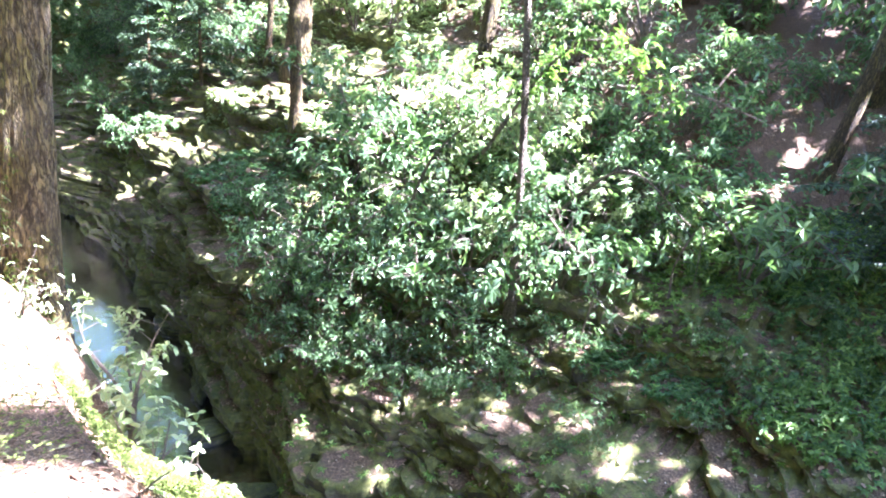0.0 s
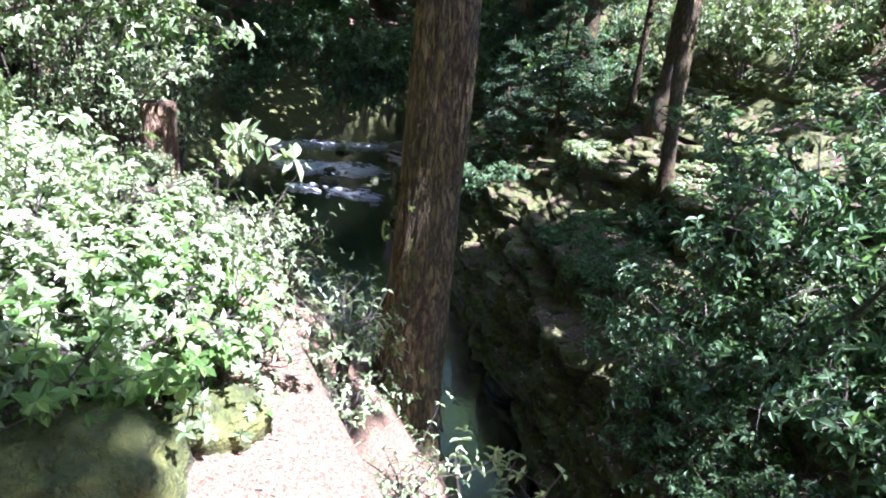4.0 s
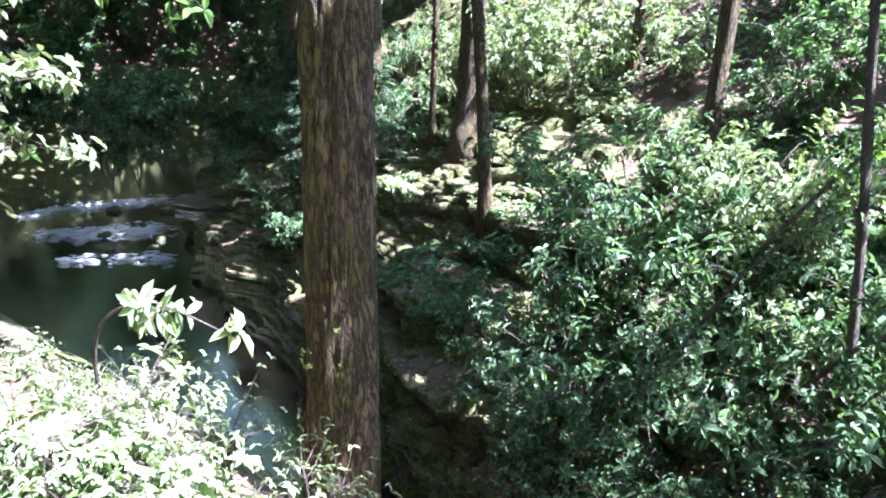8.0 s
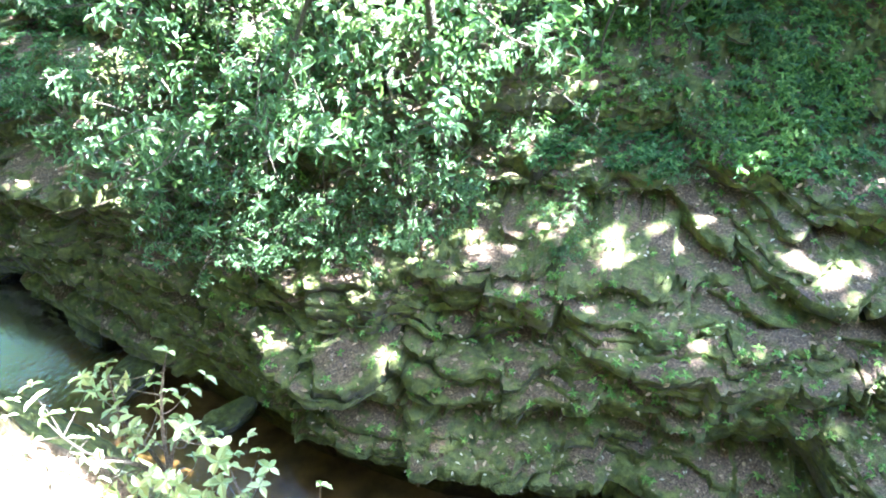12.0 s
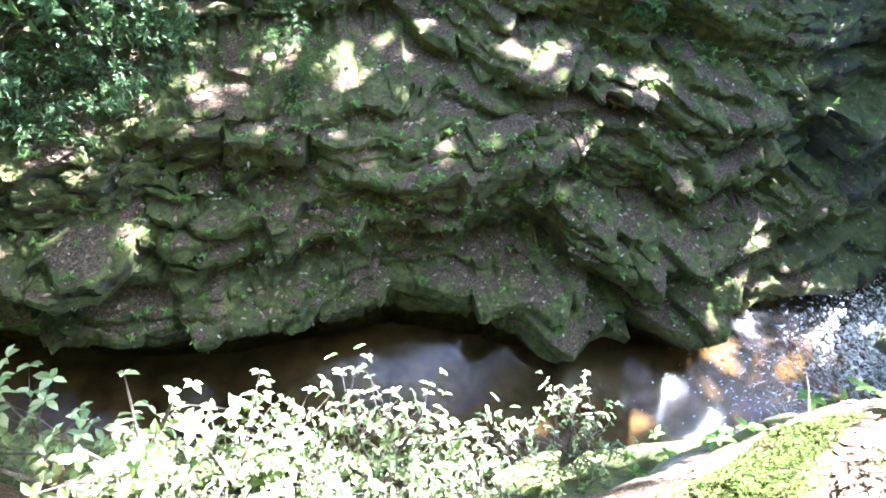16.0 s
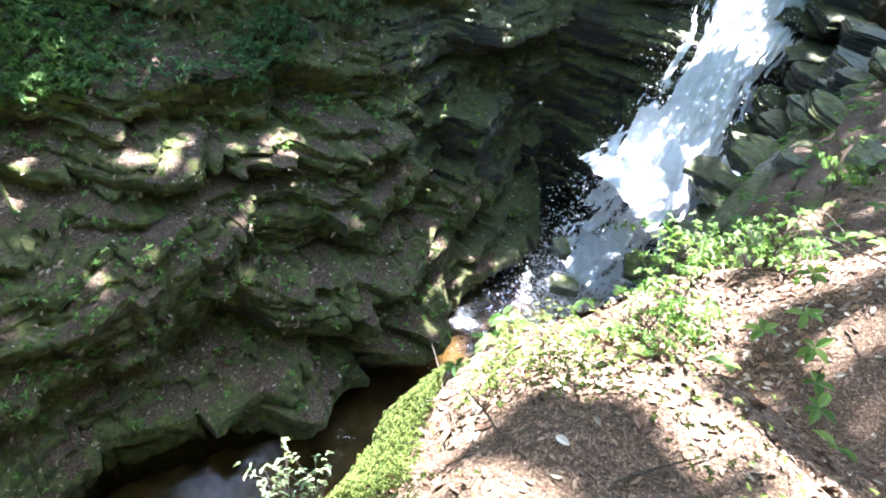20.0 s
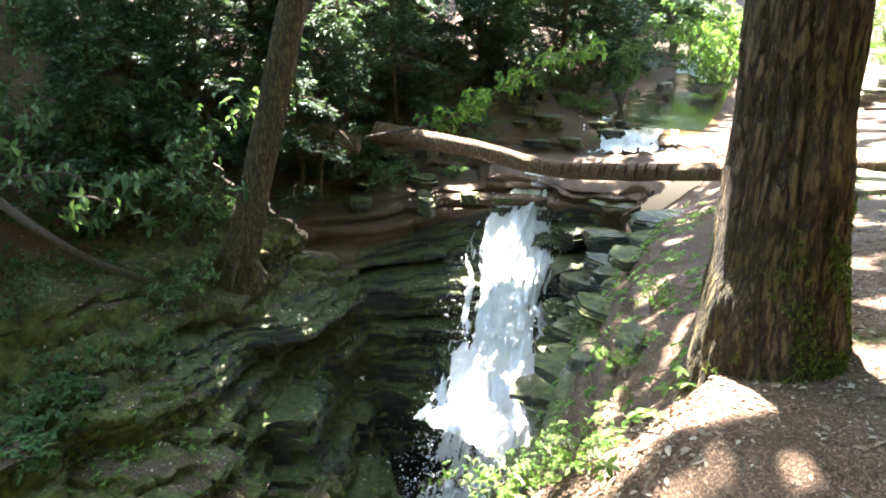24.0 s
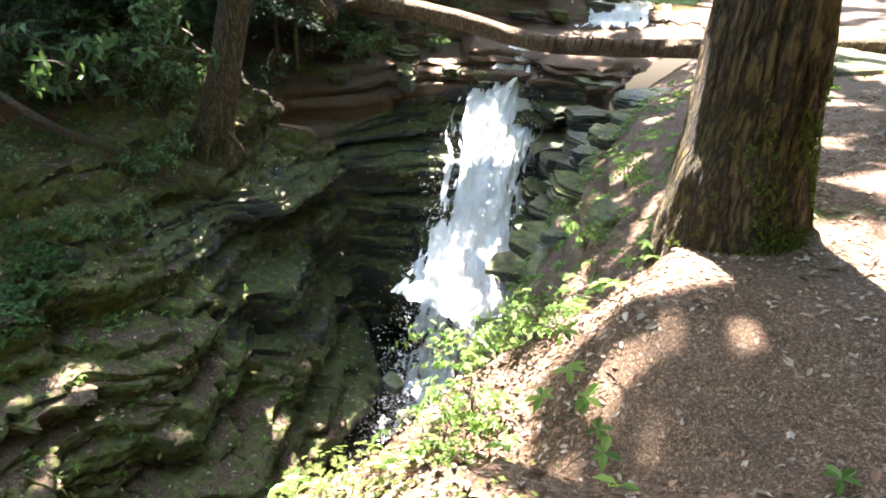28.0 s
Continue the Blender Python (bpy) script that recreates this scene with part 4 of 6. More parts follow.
wound_rng = np.random.default_rng(12)
for k in range(12):
    t = 0.05 + 0.9 * k / 12 + wound_rng.uniform(-0.02, 0.02)
    c = np.array((10.1, -1.35, -1.12)) * (1 - t) + np.array((8.2, -2.86, -0.82)) * t
    v, f = tube([c + (-0.05, 0.04, 0.15), c + (-0.13, 0.10, 0.08), c + (-0.15, 0.12, -0.01 - 0.07 * wound_rng.uniform())], [0.012, 0.028, 0.008], 6, 0.04, 0.2, 0, k)
    part("notch", mesh_of("notch", v, f, WOUND), log, "dark red-brown notch in the wood")

# ---- loose rock ----
def slab_mesh(seed, length, width, height, layers=2, sides=26):
    """A broken block of bedded stone: angular outline, thin layers set back from one another, worn edges."""
    r = np.random.default_rng(seed)
    corners = r.integers(5, 8)
    ca = np.linspace(0, 2 * np.pi, corners, endpoint=False) + r.uniform(-0.3, 0.3, corners)
    cr = r.uniform(0.75, 1.15, corners)
    cx, cy = np.cos(ca) * cr, np.sin(ca) * cr
    t = np.linspace(0, corners, sides, endpoint=False)
    outline = np.c_[np.interp(t, np.arange(corners + 1), np.r_[cx, cx[:1]]), np.interp(t, np.arange(corners + 1), np.r_[cy, cy[:1]])]
    rings, z = [], 0.0
    beds = layers * 2 + int(r.integers(0, 2))
    thick = r.uniform(0.4, 1.6, beds)
    thick *= height / thick.sum()
    for h in thick:
        grow = r.uniform(0.84, 1.06)
        off = r.uniform(-0.07, 0.07, 2)
        jag = r.normal(1, 0.035, (sides, 1))
        for f, g in ((0.0, 0.93), (0.15, 1.0), (0.85, 1.0), (1.0, 0.95)):
            rings.append(np.c_[(outline * grow * g * jag + off) * (length / 2, width / 2), np.full(sides, z + h * f) + r.normal(0, height * 0.012, sides)])
        z += h
    top = rings[-1]
    rings.append((top - top.mean(0)) * (0.6, 0.6, 1) + top.mean(0) + (0, 0, height * 0.02))
    v = np.vstack(rings + [top.mean(0)[None] + (0, 0, height * 0.03)])
    n = len(rings)
    f = [[a * sides + k, a * sides + (k + 1) % sides, (a + 1) * sides + (k + 1) % sides, (a + 1) * sides + k] for a in range(n - 1) for k in range(sides)]
    f += [[(n - 1) * sides + k, (n - 1) * sides + (k + 1) % sides, n * sides] for k in range(sides)]
    v = v + 0.035 * np.stack([fbm(v[:, 0] * 5 + seed, v[:, 1] * 5, v[:, 2] * 5, 3, seed + q) for q in range(3)], -1)
    return v, f


def rock(name, label, seed, at, dims, mat, turn=0.0, tip=(0.0, 0.0), layers=2, group=""):
    v, f = slab_mesh(seed, *dims, layers)
    me = mesh_of(name, v - (0, 0, dims[2] * 0.4), f, mat, False)
    ob = new(name, me)
    ob.matrix_basis = Matrix.Translation(at) @ Euler((tip[0], tip[1], turn)).to_matrix().to_4x4()
    return tagged(ob, label, "rock", group)


# mossy blocks of the far cliff
rock("moss_block", "long mossy sandstone slab jutting from the cliff", 1, (4.1, 6.75, -4.35), (2.4, 1.0, 0.32), CLIFF, -0.5, (0.12, 0.1), 2, "cliff blocks")
rock("moss_block", "square moss-covered block overhanging the plunge pool", 2, (8.9, 3.75, -4.75), (1.6, 1.2, 0.5), CLIFF, -0.25, (0.15, 0.2), 2, "cliff blocks")
rock("moss_block", "mossy ledge slab reaching over the pool", 3, (-7.6, 16.6, -3.9), (1.8, 1.3, 0.35), CLIFF, 0.3, (0.1, 0.0), 2, "cliff blocks")
rock("moss_block", "broad mossy boulder at the edge of the pool", 4, (-11.9, 18.9, -5.0), (2.2, 1.5, 0.9), CLIFF, 0.7, (0.1, 0.1), 3, "cliff blocks")
for k, (px, py, pz, a, b, h) in enumerate([(-13.2, 20.6, -5.6, 2.2, 1.6, 1.2), (-11.6, 19.6, -5.4, 2.0, 1.5, 1.3), (-14.9, 22.3, -5.8, 2.4, 1.6, 1.3), (-10.2, 18.2, -5.6, 1.6, 1.2, 1.2)]):
    rock("moss_block", "bulky rock wholly covered in green moss above the pool", 20 + k, (px, py, pz), (a, b, h), MOSSY, 0.7 + 0.3 * k, (0.1, 0.05), 2, "cliff blocks")
rock("moss_block", "flat pale topped ledge beside the riffle", 5, (-16.9, 24.6, -4.7), (3.2, 2.0, 0.6), PALE_ROCK, 0.7, (0.05, 0.05), 2, "cliff blocks")
rock("moss_block", "mossy block wedged at the cliff foot", 6, (-13.4, 20.4, -6.2), (1.9, 1.3, 1.0), CLIFF, 0.9, (0.1, 0.0), 2, "cliff blocks")
rock("moss_block", "thick layered slab on the far rock shelf", 7, (9.0, 3.5, -3.25), (2.0, 1.0, 0.25), CLIFF, -0.3, (0.12, 0.05), 3, "cliff blocks")
rock("moss_block", "mossy shelf stone below the leaning tree", 8, (9.9, 3.4, -3.2), (1.3, 0.9, 0.25), CLIFF, -0.2, (0.1, 0.1), 2, "cliff blocks")
rock("moss_block", "cracked angular block on the slope", 9, (-1.6, 9.3, -4.95), (1.0, 0.7, 0.4), CLIFF, -0.6, (0.35, 0.1), 2, "cliff blocks")
rock("moss_block", "cracked angular block on the slope", 10, (-0.9, 8.9, -5.1), (0.8, 0.7, 0.4), CLIFF, -0.4, (0.35, 0.1), 2, "cliff blocks")
rock("moss_block", "pale lichened stone among dead leaves", 11, (0.25, 9.65, -4.5), (0.6, 0.45, 0.3), PALE_ROCK, 0.2, (0.2, 0.0), 2, "cliff blocks")
rock("moss_block", "tilted slab resting on the cliff shoulder", 12, (1.9, 8.0, -4.6), (1.5, 1.0, 0.35), CLIFF, -0.7, (0.3, 0.15), 2, "cliff blocks")
rock("moss_block", "tilted slab resting on the cliff shoulder", 13, (3.3, 6.9, -4.95), (1.4, 0.7, 0.25), CLIFF, -0.6, (0.25, 0.15), 2, "cliff blocks")
# slabs beside the falls
FALL_SLABS = [(8.9, -1.5, -3.0, 1.5, 0.9, 0.35, 2), (8.2, -1.7, -2.45, 1.3, 0.9, 0.3, 2), (9.4, -2.1, -2.35, 1.2, 0.9, 0.3, 2), (7.4, -1.5, -2.3, 1.0, 0.8, 0.3, 1), (7.0, -2.1, -1.6, 1.3, 0.9, 0.25, 1), (8.3, -2.6, -1.75, 1.2, 1.0, 0.3, 1), (6.2, -1.2, -1.9, 0.8, 0.6, 0.25, 1), (5.8, -1.9, -1.1, 1.0, 0.7, 0.2, 1),
              (10.2, -1.6, -3.2, 1.1, 0.8, 0.3, 0), (10.6, -1.9, -2.5, 1.2, 0.9, 0.28, 0), (9.9, -1.35, -4.0, 0.9, 0.7, 0.35, 0), (9.7, -1.3, -4.9, 1.0, 0.7, 0.4, 0), (11.3, -2.5, -2.05, 1.3, 0.9, 0.3, 0), (10.3, -2.4, -2.0, 1.2, 0.8, 0.28, 0), (9.5, -1.2, -5.8, 1.1, 0.8, 0.5, 0), (11.9, -3.2, -1.8, 1.0, 0.8, 0.3, 0)]
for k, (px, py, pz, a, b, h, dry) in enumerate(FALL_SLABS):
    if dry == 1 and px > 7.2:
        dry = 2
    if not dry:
        px, py, pz = drawn_to_eye(px, py, pz)
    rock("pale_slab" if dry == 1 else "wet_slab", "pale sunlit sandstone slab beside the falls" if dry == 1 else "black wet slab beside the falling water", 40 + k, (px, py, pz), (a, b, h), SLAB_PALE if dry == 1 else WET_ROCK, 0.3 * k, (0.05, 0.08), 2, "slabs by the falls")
# stones in and along the stream
STREAM_STONES = [(-21.8, 24.5, 1.3, 0.8), (-20.5, 26.0, 0.7, 0.5), (-23.0, 25.8, 0.9, 0.6), (-22.4, 27.2, 1.2, 0.7), (-24.6, 26.8, 1.4, 0.8), (-19.8, 24.6, 0.8, 0.6), (-25.5, 29.5, 1.6, 1.0), (-22.8, 30.0, 1.0, 0.8), (-4.4, 11.0, 1.7, 0.6), (-5.4, 12.2, 1.5, 0.5), (-7.2, 14.2, 1.2, 0.5), (-3.2, 9.4, 1.2, 0.5)]
for k, (px, py, a, b) in enumerate(STREAM_STONES):
    rock("stream_stone", "dark wet stone at the edge of the stream", 70 + k, (px, py, -6.68), (a, b, 0.24), WET_ROCK, 0.9 * k, (0, 0), 2, "stream stones")


def boulder(label, seed, at, dims, turn=0.0):
    """A rounded boulder with flattened sides and a lumpy worn surface."""
    u, w = np.meshgrid(np.linspace(0, 2 * np.pi, 90, endpoint=False), np.linspace(-0.5 * np.pi + 0.05, 0.5 * np.pi - 0.05, 44), indexing="ij")
    v = np.stack([np.cos(u) * np.cos(w), np.sin(u) * np.cos(w), np.sin(w)], -1).reshape(-1, 3)
    v = np.sign(v) * np.abs(v) ** 0.62
    v *= 1 + 0.22 * fbm(v[:, 0] * 1.6 + seed, v[:, 1] * 1.6, v[:, 2] * 1.6, 3, seed)[:, None] + 0.12 * fbm(v[:, 0] * 5, v[:, 1] * 5, v[:, 2] * 7, 4, seed + 1)[:, None]
    v *= 1 + 0.05 * fbm(v[:, 0] * 13, v[:, 1] * 13, v[:, 2] * 13, 4, seed + 2)[:, None]
    f = [[a * 44 + b, ((a + 1) % 90) * 44 + b, ((a + 1) % 90) * 44 + b + 1, a * 44 + b + 1] for a in range(90) for b in range(43)] + [[a * 44 + 43 for a in range(90)]]
    ob = new("boulder", mesh_of("boulder", v * dims, f, MOSSY))
    ob.matrix_basis = Matrix.Translation(at) @ Euler((0.06, -0.08, turn)).to_matrix().to_4x4()
    return tagged(ob, label, "rock")


boulder("dark mossy boulder beside the path", 90, (-3.22, 3.20, 0.08), (0.30, 0.26, 0.22), 0.5)
boulder("low mossy stone wedged beside the boulder", 91, (-3.14, 3.66, 0.06), (0.17, 0.13, 0.12), 0.9)
rock("flat_rock", "broad bare grey rock sheet beside the upper stream", 92, (6.3, -4.6, -0.62), (4.6, 2.6, 0.3), SLAB_PALE, -0.7, (0.0, 0.0), 1)
for k in range(22):
    a = np.random.default_rng(300 + k)
    px, py = 9 + 9 * a.uniform(), -6.5 - 7 * a.uniform()
    rock("bank_stone", "sunlit stone on the upstream bank", 100 + k, (px, py, -0.65), (a.uniform(0.4, 1.1), a.uniform(0.3, 0.8), a.uniform(0.25, 0.5)), SLAB_PALE, a.uniform(0, 3), (0, 0), 2, "bank stones")

# ---- upper stream ----
def ribbon(name, line, widths, mat, label, seed, n=24):
    p = smooth_line(line, 0.15)
    w = np.interp(np.linspace(0, 1, len(p)), np.linspace(0, 1, len(widths)), widths)
    d = unit(np.gradient(p, axis=0) * (1, 1, 0))
    side = np.c_[-d[:, 1], d[:, 0], 0 * d[:, 0]]
    u = np.linspace(-1, 1, n)
    v = p[:, None] + side[:, None] * (u[None, :, None] * w[:, None, None])
    v[..., 2] += 0.02 * fbm(v[..., 0] * 2, v[..., 1] * 2, 0 * v[..., 0], 3, seed)
    return tagged(new(name, mesh_of(name, v, grid_faces(len(p), n), mat)), label, "water", kind="structure")


ribbon("upper_water", [(11.5, -1.35, -1.80), (12.3, -2.3, -1.74), (13.1, -3.4, -1.70)], [0.7, 1.3, 1.8], WATER, "shallow stream water above the falls", 5)
ribbon("upper_water_far", [(13.9, -4.4, -1.06), (16.5, -6.4, -0.92), (20, -8.8, -0.78), (30, -15, -0.45)], [1.5, 1.2, 1.0, 1.4], WATER, "still shallow stream above the small cascade", 6)
cascade = thing("upper_cascade", "low white cascade spilling across a rock step", "waterfall")
part("main_sheet", falling_water("main_sheet", [(15.2, -4.7, -1.0), (14.5, -4.5, -1.2), (13.7, -4.2, -1.4), (12.8, -3.8, -1.6)], [1.5, 1.8, 1.8, 1.5], 43, 0.10, 0.85, 110, 0.04, 0.0, P_FALLS), cascade)
cascade2 = thing("far_cascade", "distant white riffle in the upper stream", "waterfall")
part("main_sheet", falling_water("main_sheet", [(22.0, -10.0, -0.35), (21.2, -9.4, -0.5), (20.6, -9.0, -0.74)], [0.9, 1.0, 0.7], 53, 0.06, 0.6), cascade2)
riffle = thing("pool_riffle", "white riffle where the stream breaks over stones", "rapids")

# ---- plants ----
def whorl_leaves(c, axis, n, length, width, rng, spread=0.9, droop=0.25):
    """n leaves round each twig end c, opening away from its axis."""
    m = len(c)
    axis = unit(axis)
    ref = unit(rng.normal(size=(m, 3)))
    a = unit(np.cross(axis, ref))
    b = np.cross(axis, a)
    th = (np.arange(n)[None] * 2 * np.pi / n + rng.uniform(0, 6.28, (m, 1)) + rng.normal(0, 0.25, (m, n)))
    out = np.cos(th)[..., None] * a[:, None] + np.sin(th)[..., None] * b[:, None]
    lift = (1 - spread) + rng.normal(0, 0.18, (m, n))
    d = unit(out * spread + axis[:, None] * lift[..., None])
    nrm = unit(axis[:, None] * 1.0 + np.array((0, 0, 0.9)) - out * 0.15)
    size = rng.uniform(0.65, 1.15, (m, n))
    return leaves(np.repeat(c[:, None], n, 1).reshape(-1, 3), d.reshape(-1, 3), nrm.reshape(-1, 3), (length * size).reshape(-1), (width * size).reshape(-1), droop)


def shrub_meshes(seed, height=1.5, reach=1.1, stems=6, twigs=16, leaf=(0.095, 0.036), per=6, mat=None, flat=False, sag=0.0):
    """Stems and foliage of one bush: bent stems, side twigs, leaves in whorls at the twig ends."""
    r = np.random.default_rng(seed)
    wood, ends, ways = [], [], []
    for k in range(stems):
        a = 2 * math.pi * (k + r.uniform(-0.3, 0.3)) / stems
        o = np.array((math.cos(a), math.sin(a), 0))
        far = reach * r.uniform(0.5, 1.0)
        top = height * r.uniform(0.65, 1.0)
        pts = np.array([(0, 0, -0.25), o * far * 0.18 + (0, 0, top * 0.35), o * far * 0.55 + (0, 0, top * 0.75) + r.normal(0, 0.07, 3), o * far + (0, 0, top - sag * far)])
        line = smooth_line(pts, 0.15)
        wood.append(tube(pts, [0.022, 0.016, 0.011, 0.005], 5, 0.15, 0.1, 0, seed + k, False))
        for t in r.uniform(0.3, 1.0, twigs):
            i = min(int(t * (len(line) - 1)), len(line) - 2)
            p = line[i]
            d = unit(r.normal(size=3) * (1, 1, 0.45) + o * 0.6 + (0, 0, 0.35))
            lg = r.uniform(0.16, 0.48)
            q = p + d * lg + (0, 0, 0.03)
            wood.append(tube([p, p + d * lg * 0.5 + r.normal(0, 0.02, 3), q], [0.006, 0.004, 0.002], 3, 0.3, 0, 0, seed, False))
            ends += [q, p + d * lg * 0.62]
            ways += [d + (0, 0, 0.5), d + (0, 0, 0.3)]
            if r.uniform() < 0.6:
                e = unit(d + r.normal(0, 0.6, 3))
                ends.append(q + e * 0.12)
                ways.append(e + (0, 0, 0.4))
        ends.append(line[-1])
        ways.append(o + (0, 0, 0.6))
    lv, lf = whorl_leaves(np.array(ends), np.array(ways), per, leaf[0], leaf[1], r, 0.92 if flat else 0.82)
    wv, wf = join(wood)
    return mesh_of("stem", wv, wf, TWIG), mesh_of("foliage", lv, lf, mat or RHODO, False)


def place_shrub(name, label, category, meshes, at, size=1.0, turn=0.0, tip=(0, 0), group=""):
    t = thing(name, label, category, Matrix.Translation(at) @ Euler((tip[0], tip[1], turn)).to_matrix().to_4x4() @ Matrix.Scale(size, 4), group)
    base = part(meshes[0].name.split(".")[0], meshes[0], t)
    if name == "bank_sprig":
        tagged(base, kind="stuff")
    part("foliage", meshes[1], t)
    if len(meshes) > 2:
        tagged(part("twig", meshes[2], t), kind="stuff")
    return t


def surface_at(grid, x, y):
    """The grid point nearest to a place in plan (topmost of near ones)."""
    d = (grid[..., 0] - x) ** 2 + (grid[..., 1] - y) ** 2
    near = np.argwhere(d < max(0.02, d.min() * 1.6))
    k = max(near, key=lambda ij: grid[ij[0], ij[1], 2])
    p = grid[k[0], k[1]]
    return np.array((x, y, p[2])) if np.hypot(p[0] - x, p[1] - y) > 0.12 else p


def normals_of(g):
    a, b = np.gradient(g, axis=0), np.gradient(g, axis=1)
    n = unit(np.cross(a, b))
    return np.where(n[..., 2:3] < 0, -n, n)


N_FAR, N_NEAR, N_FALLS = normals_of(P_FAR), normals_of(P_NEAR), normals_of(P_FALLS)
rng = np.random.default_rng(11)


def pick(grid, nrm, n, x=(-99, 99), y=(-99, 99), z=(-99, 99), flat=-1.0, clump=0.0, seed=0):
    """n places of a bank within limits, with their normals; clump gathers them in drifts."""
    g, m = grid.reshape(-1, 3), nrm.reshape(-1, 3)
    du, dv = np.gradient(grid, axis=0), np.gradient(grid, axis=1)
    area = np.linalg.norm(np.cross(du, dv), axis=-1).reshape(-1)
    ok = (g[:, 0] > x[0]) & (g[:, 0] < x[1]) & (g[:, 1] > y[0]) & (g[:, 1] < y[1]) & (g[:, 2] > z[0]) & (g[:, 2] < z[1]) & (m[:, 2] > flat)
    w = np.where(ok, area, 0)
    if clump:
        w = w * (np.maximum(0, fbm(g[:, 0] * 0.8, g[:, 1] * 0.8, g[:, 2] * 0.8, 3, seed + 70) + 0.25) ** clump)
    r = np.random.default_rng(seed + 500)
    k = r.choice(len(g), n, p=w / w.sum())
    nc = grid.shape[1]
    i, j = np.minimum(k // nc, grid.shape[0] - 2), np.minimum(k % nc, nc - 2)
    a, b = r.uniform(size=(n, 1)), r.uniform(size=(n, 1))
    p = (grid[i, j] * (1 - b) + grid[i, j + 1] * b) * (1 - a) + (grid[i + 1, j] * (1 - b) + grid[i + 1, j + 1] * b) * a
    return p, m[k]


LAURELS = [shrub_meshes(100 + k, 1.2, 1.5, 7, 7, (0.135, 0.058), 4, None, True, 0.12) for k in range(4)]
WOODS = [shrub_meshes(140 + k, 3.0, 1.9, 6, 22, (0.17, 0.075), 6) for k in range(3)]

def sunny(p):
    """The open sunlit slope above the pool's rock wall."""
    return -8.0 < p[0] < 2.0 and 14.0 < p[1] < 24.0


# laurel thicket on the far bank
THICKET = [(-3.6, 12.3), (-2.6, 11.2), (-1.9, 10.5), (-1.0, 10.4), (-0.2, 10.2), (0.6, 10.3), (1.3, 10.6), (2.1, 10.9), (-2.8, 12.6), (-1.6, 12.0), (-0.6, 11.8), (0.5, 11.9), (1.6, 12.1), (2.7, 11.8),
           (-2.0, 13.6), (-0.7, 13.4), (0.7, 13.5), (2.0, 13.4), (3.2, 13.2), (-3.2, 14.4), (-1.2, 15.2), (0.5, 15.4), (2.4, 15.2), (4.2, 14.6), (-2.9, 10.9)]
for k, (px, py) in enumerate(THICKET):
    p = surface_at(P_FAR, px, py)
    place_shrub("laurel_bush", "glossy green laurel bush spreading over the mossy rock slope", "bush", LAURELS[k % 4], p, 0.85 + 0.55 * rng.uniform(), rng.uniform(0, 6.28), (0.25, -0.1), "laurel thicket")
for k, (px, py, sz) in enumerate([(-2.7, 10.2, 0.62), (-2.1, 9.8, 0.6), (-1.5, 9.6, 0.62), (-0.9, 9.5, 0.55), (-0.2, 9.5, 0.58), (0.5, 9.5, 0.5), (-1.2, 9.9, 0.7), (0.1, 9.9, 0.65), (1.1, 9.9, 0.5), (-3.2, 10.9, 0.6), (-3.9, 12.1, 0.7), (-3.5, 11.5, 0.7), (-4.5, 12.9, 0.7), (-3.0, 10.5, 0.55), (-5.2, 13.6, 0.6), (-2.3, 9.6, 0.45), (-1.2, 9.4, 0.42), (-0.5, 9.3, 0.4)]):
    place_shrub("laurel_bush", "glossy green laurel bush hanging over the cracked rock slabs", "bush", LAURELS[k % 4], surface_at(P_FAR, px, py), sz, 1.9 * k, (0.35, -0.15), "laurel thicket")
# slope beyond, farther bushes
for k in range(60):
    p, _ = pick(P_FAR, N_FAR, 1, (-16, 16), (7, 40), (-2.6, 4.5), -1, 0, 900 + k)
    p = p[0]
    if (p[1] < 13 and p[0] < 3.5 and p[0] > -4.5) or sunny(p):
        continue
    place_shrub("hillside_bush", "dark green bush on the wooded far slope", "bush", LAURELS[k % 4], p, rng.uniform(0.9, 1.5), rng.uniform(0, 6.28), (0.2, 0), "hillside bushes")
for k in range(46):
    p, _ = pick(P_FAR, N_FAR, 1, (-40, 34), (10, 60), (0.5, 12), -1, 0, 1300 + k)
    if -10.0 < p[0][0] < 9.0 and 13.0 < p[0][1] < 25.0:
        continue
    place_shrub("woodland_bush", "tall leafy understorey bush high on the slope", "bush", WOODS[k % 3], p[0], rng.uniform(0.9, 1.6), rng.uniform(0, 6.28), (0.15, 0), "woodland understorey")
for k in range(40):
    p, _ = pick(P_NEAR, N_NEAR, 1, (-40, -7), (8, 60), (-4.0, 9), -1, 0, 1700 + k)
    if p[0][1] - 2.6 > 0.70 * (-2.4 - p[0][0]):
        continue
    place_shrub("shore_bush", "leafy bush on the bank above the pool", "bush", WOODS[k % 3], p[0], rng.uniform(0.8, 1.4), rng.uniform(0, 6.28), (-0.1, 0), "shore bushes")
for k in range(26):
    p, _ = pick(P_FALLS, N_FALLS, 1, (12, 60), (-40, 25), (-1.0, 9), -1, 0, 2100 + k)
    place_shrub("upstream_bush", "green bush beside the upper stream", "bush", WOODS[k % 3], p[0], rng.uniform(0.8, 1.4), rng.uniform(0, 6.28), (0, 0.1), "upstream bushes")

for k in range(44):
    g, nn = ((P_FALLS, N_FALLS), (P_FAR, N_FAR))[k % 2]
    p, _ = pick(g, nn, 1, (8, 26), (2.5, 18), (-1.9, 6), -1, 0, 5200 + k)
    place_shrub("hillside_bush", "dark green bush on the wooded far slope", "bush", LAURELS[k % 4], p[0], rng.uniform(0.8, 1.5), rng.uniform(0, 6.28), (0.15, 0), "hillside bushes")
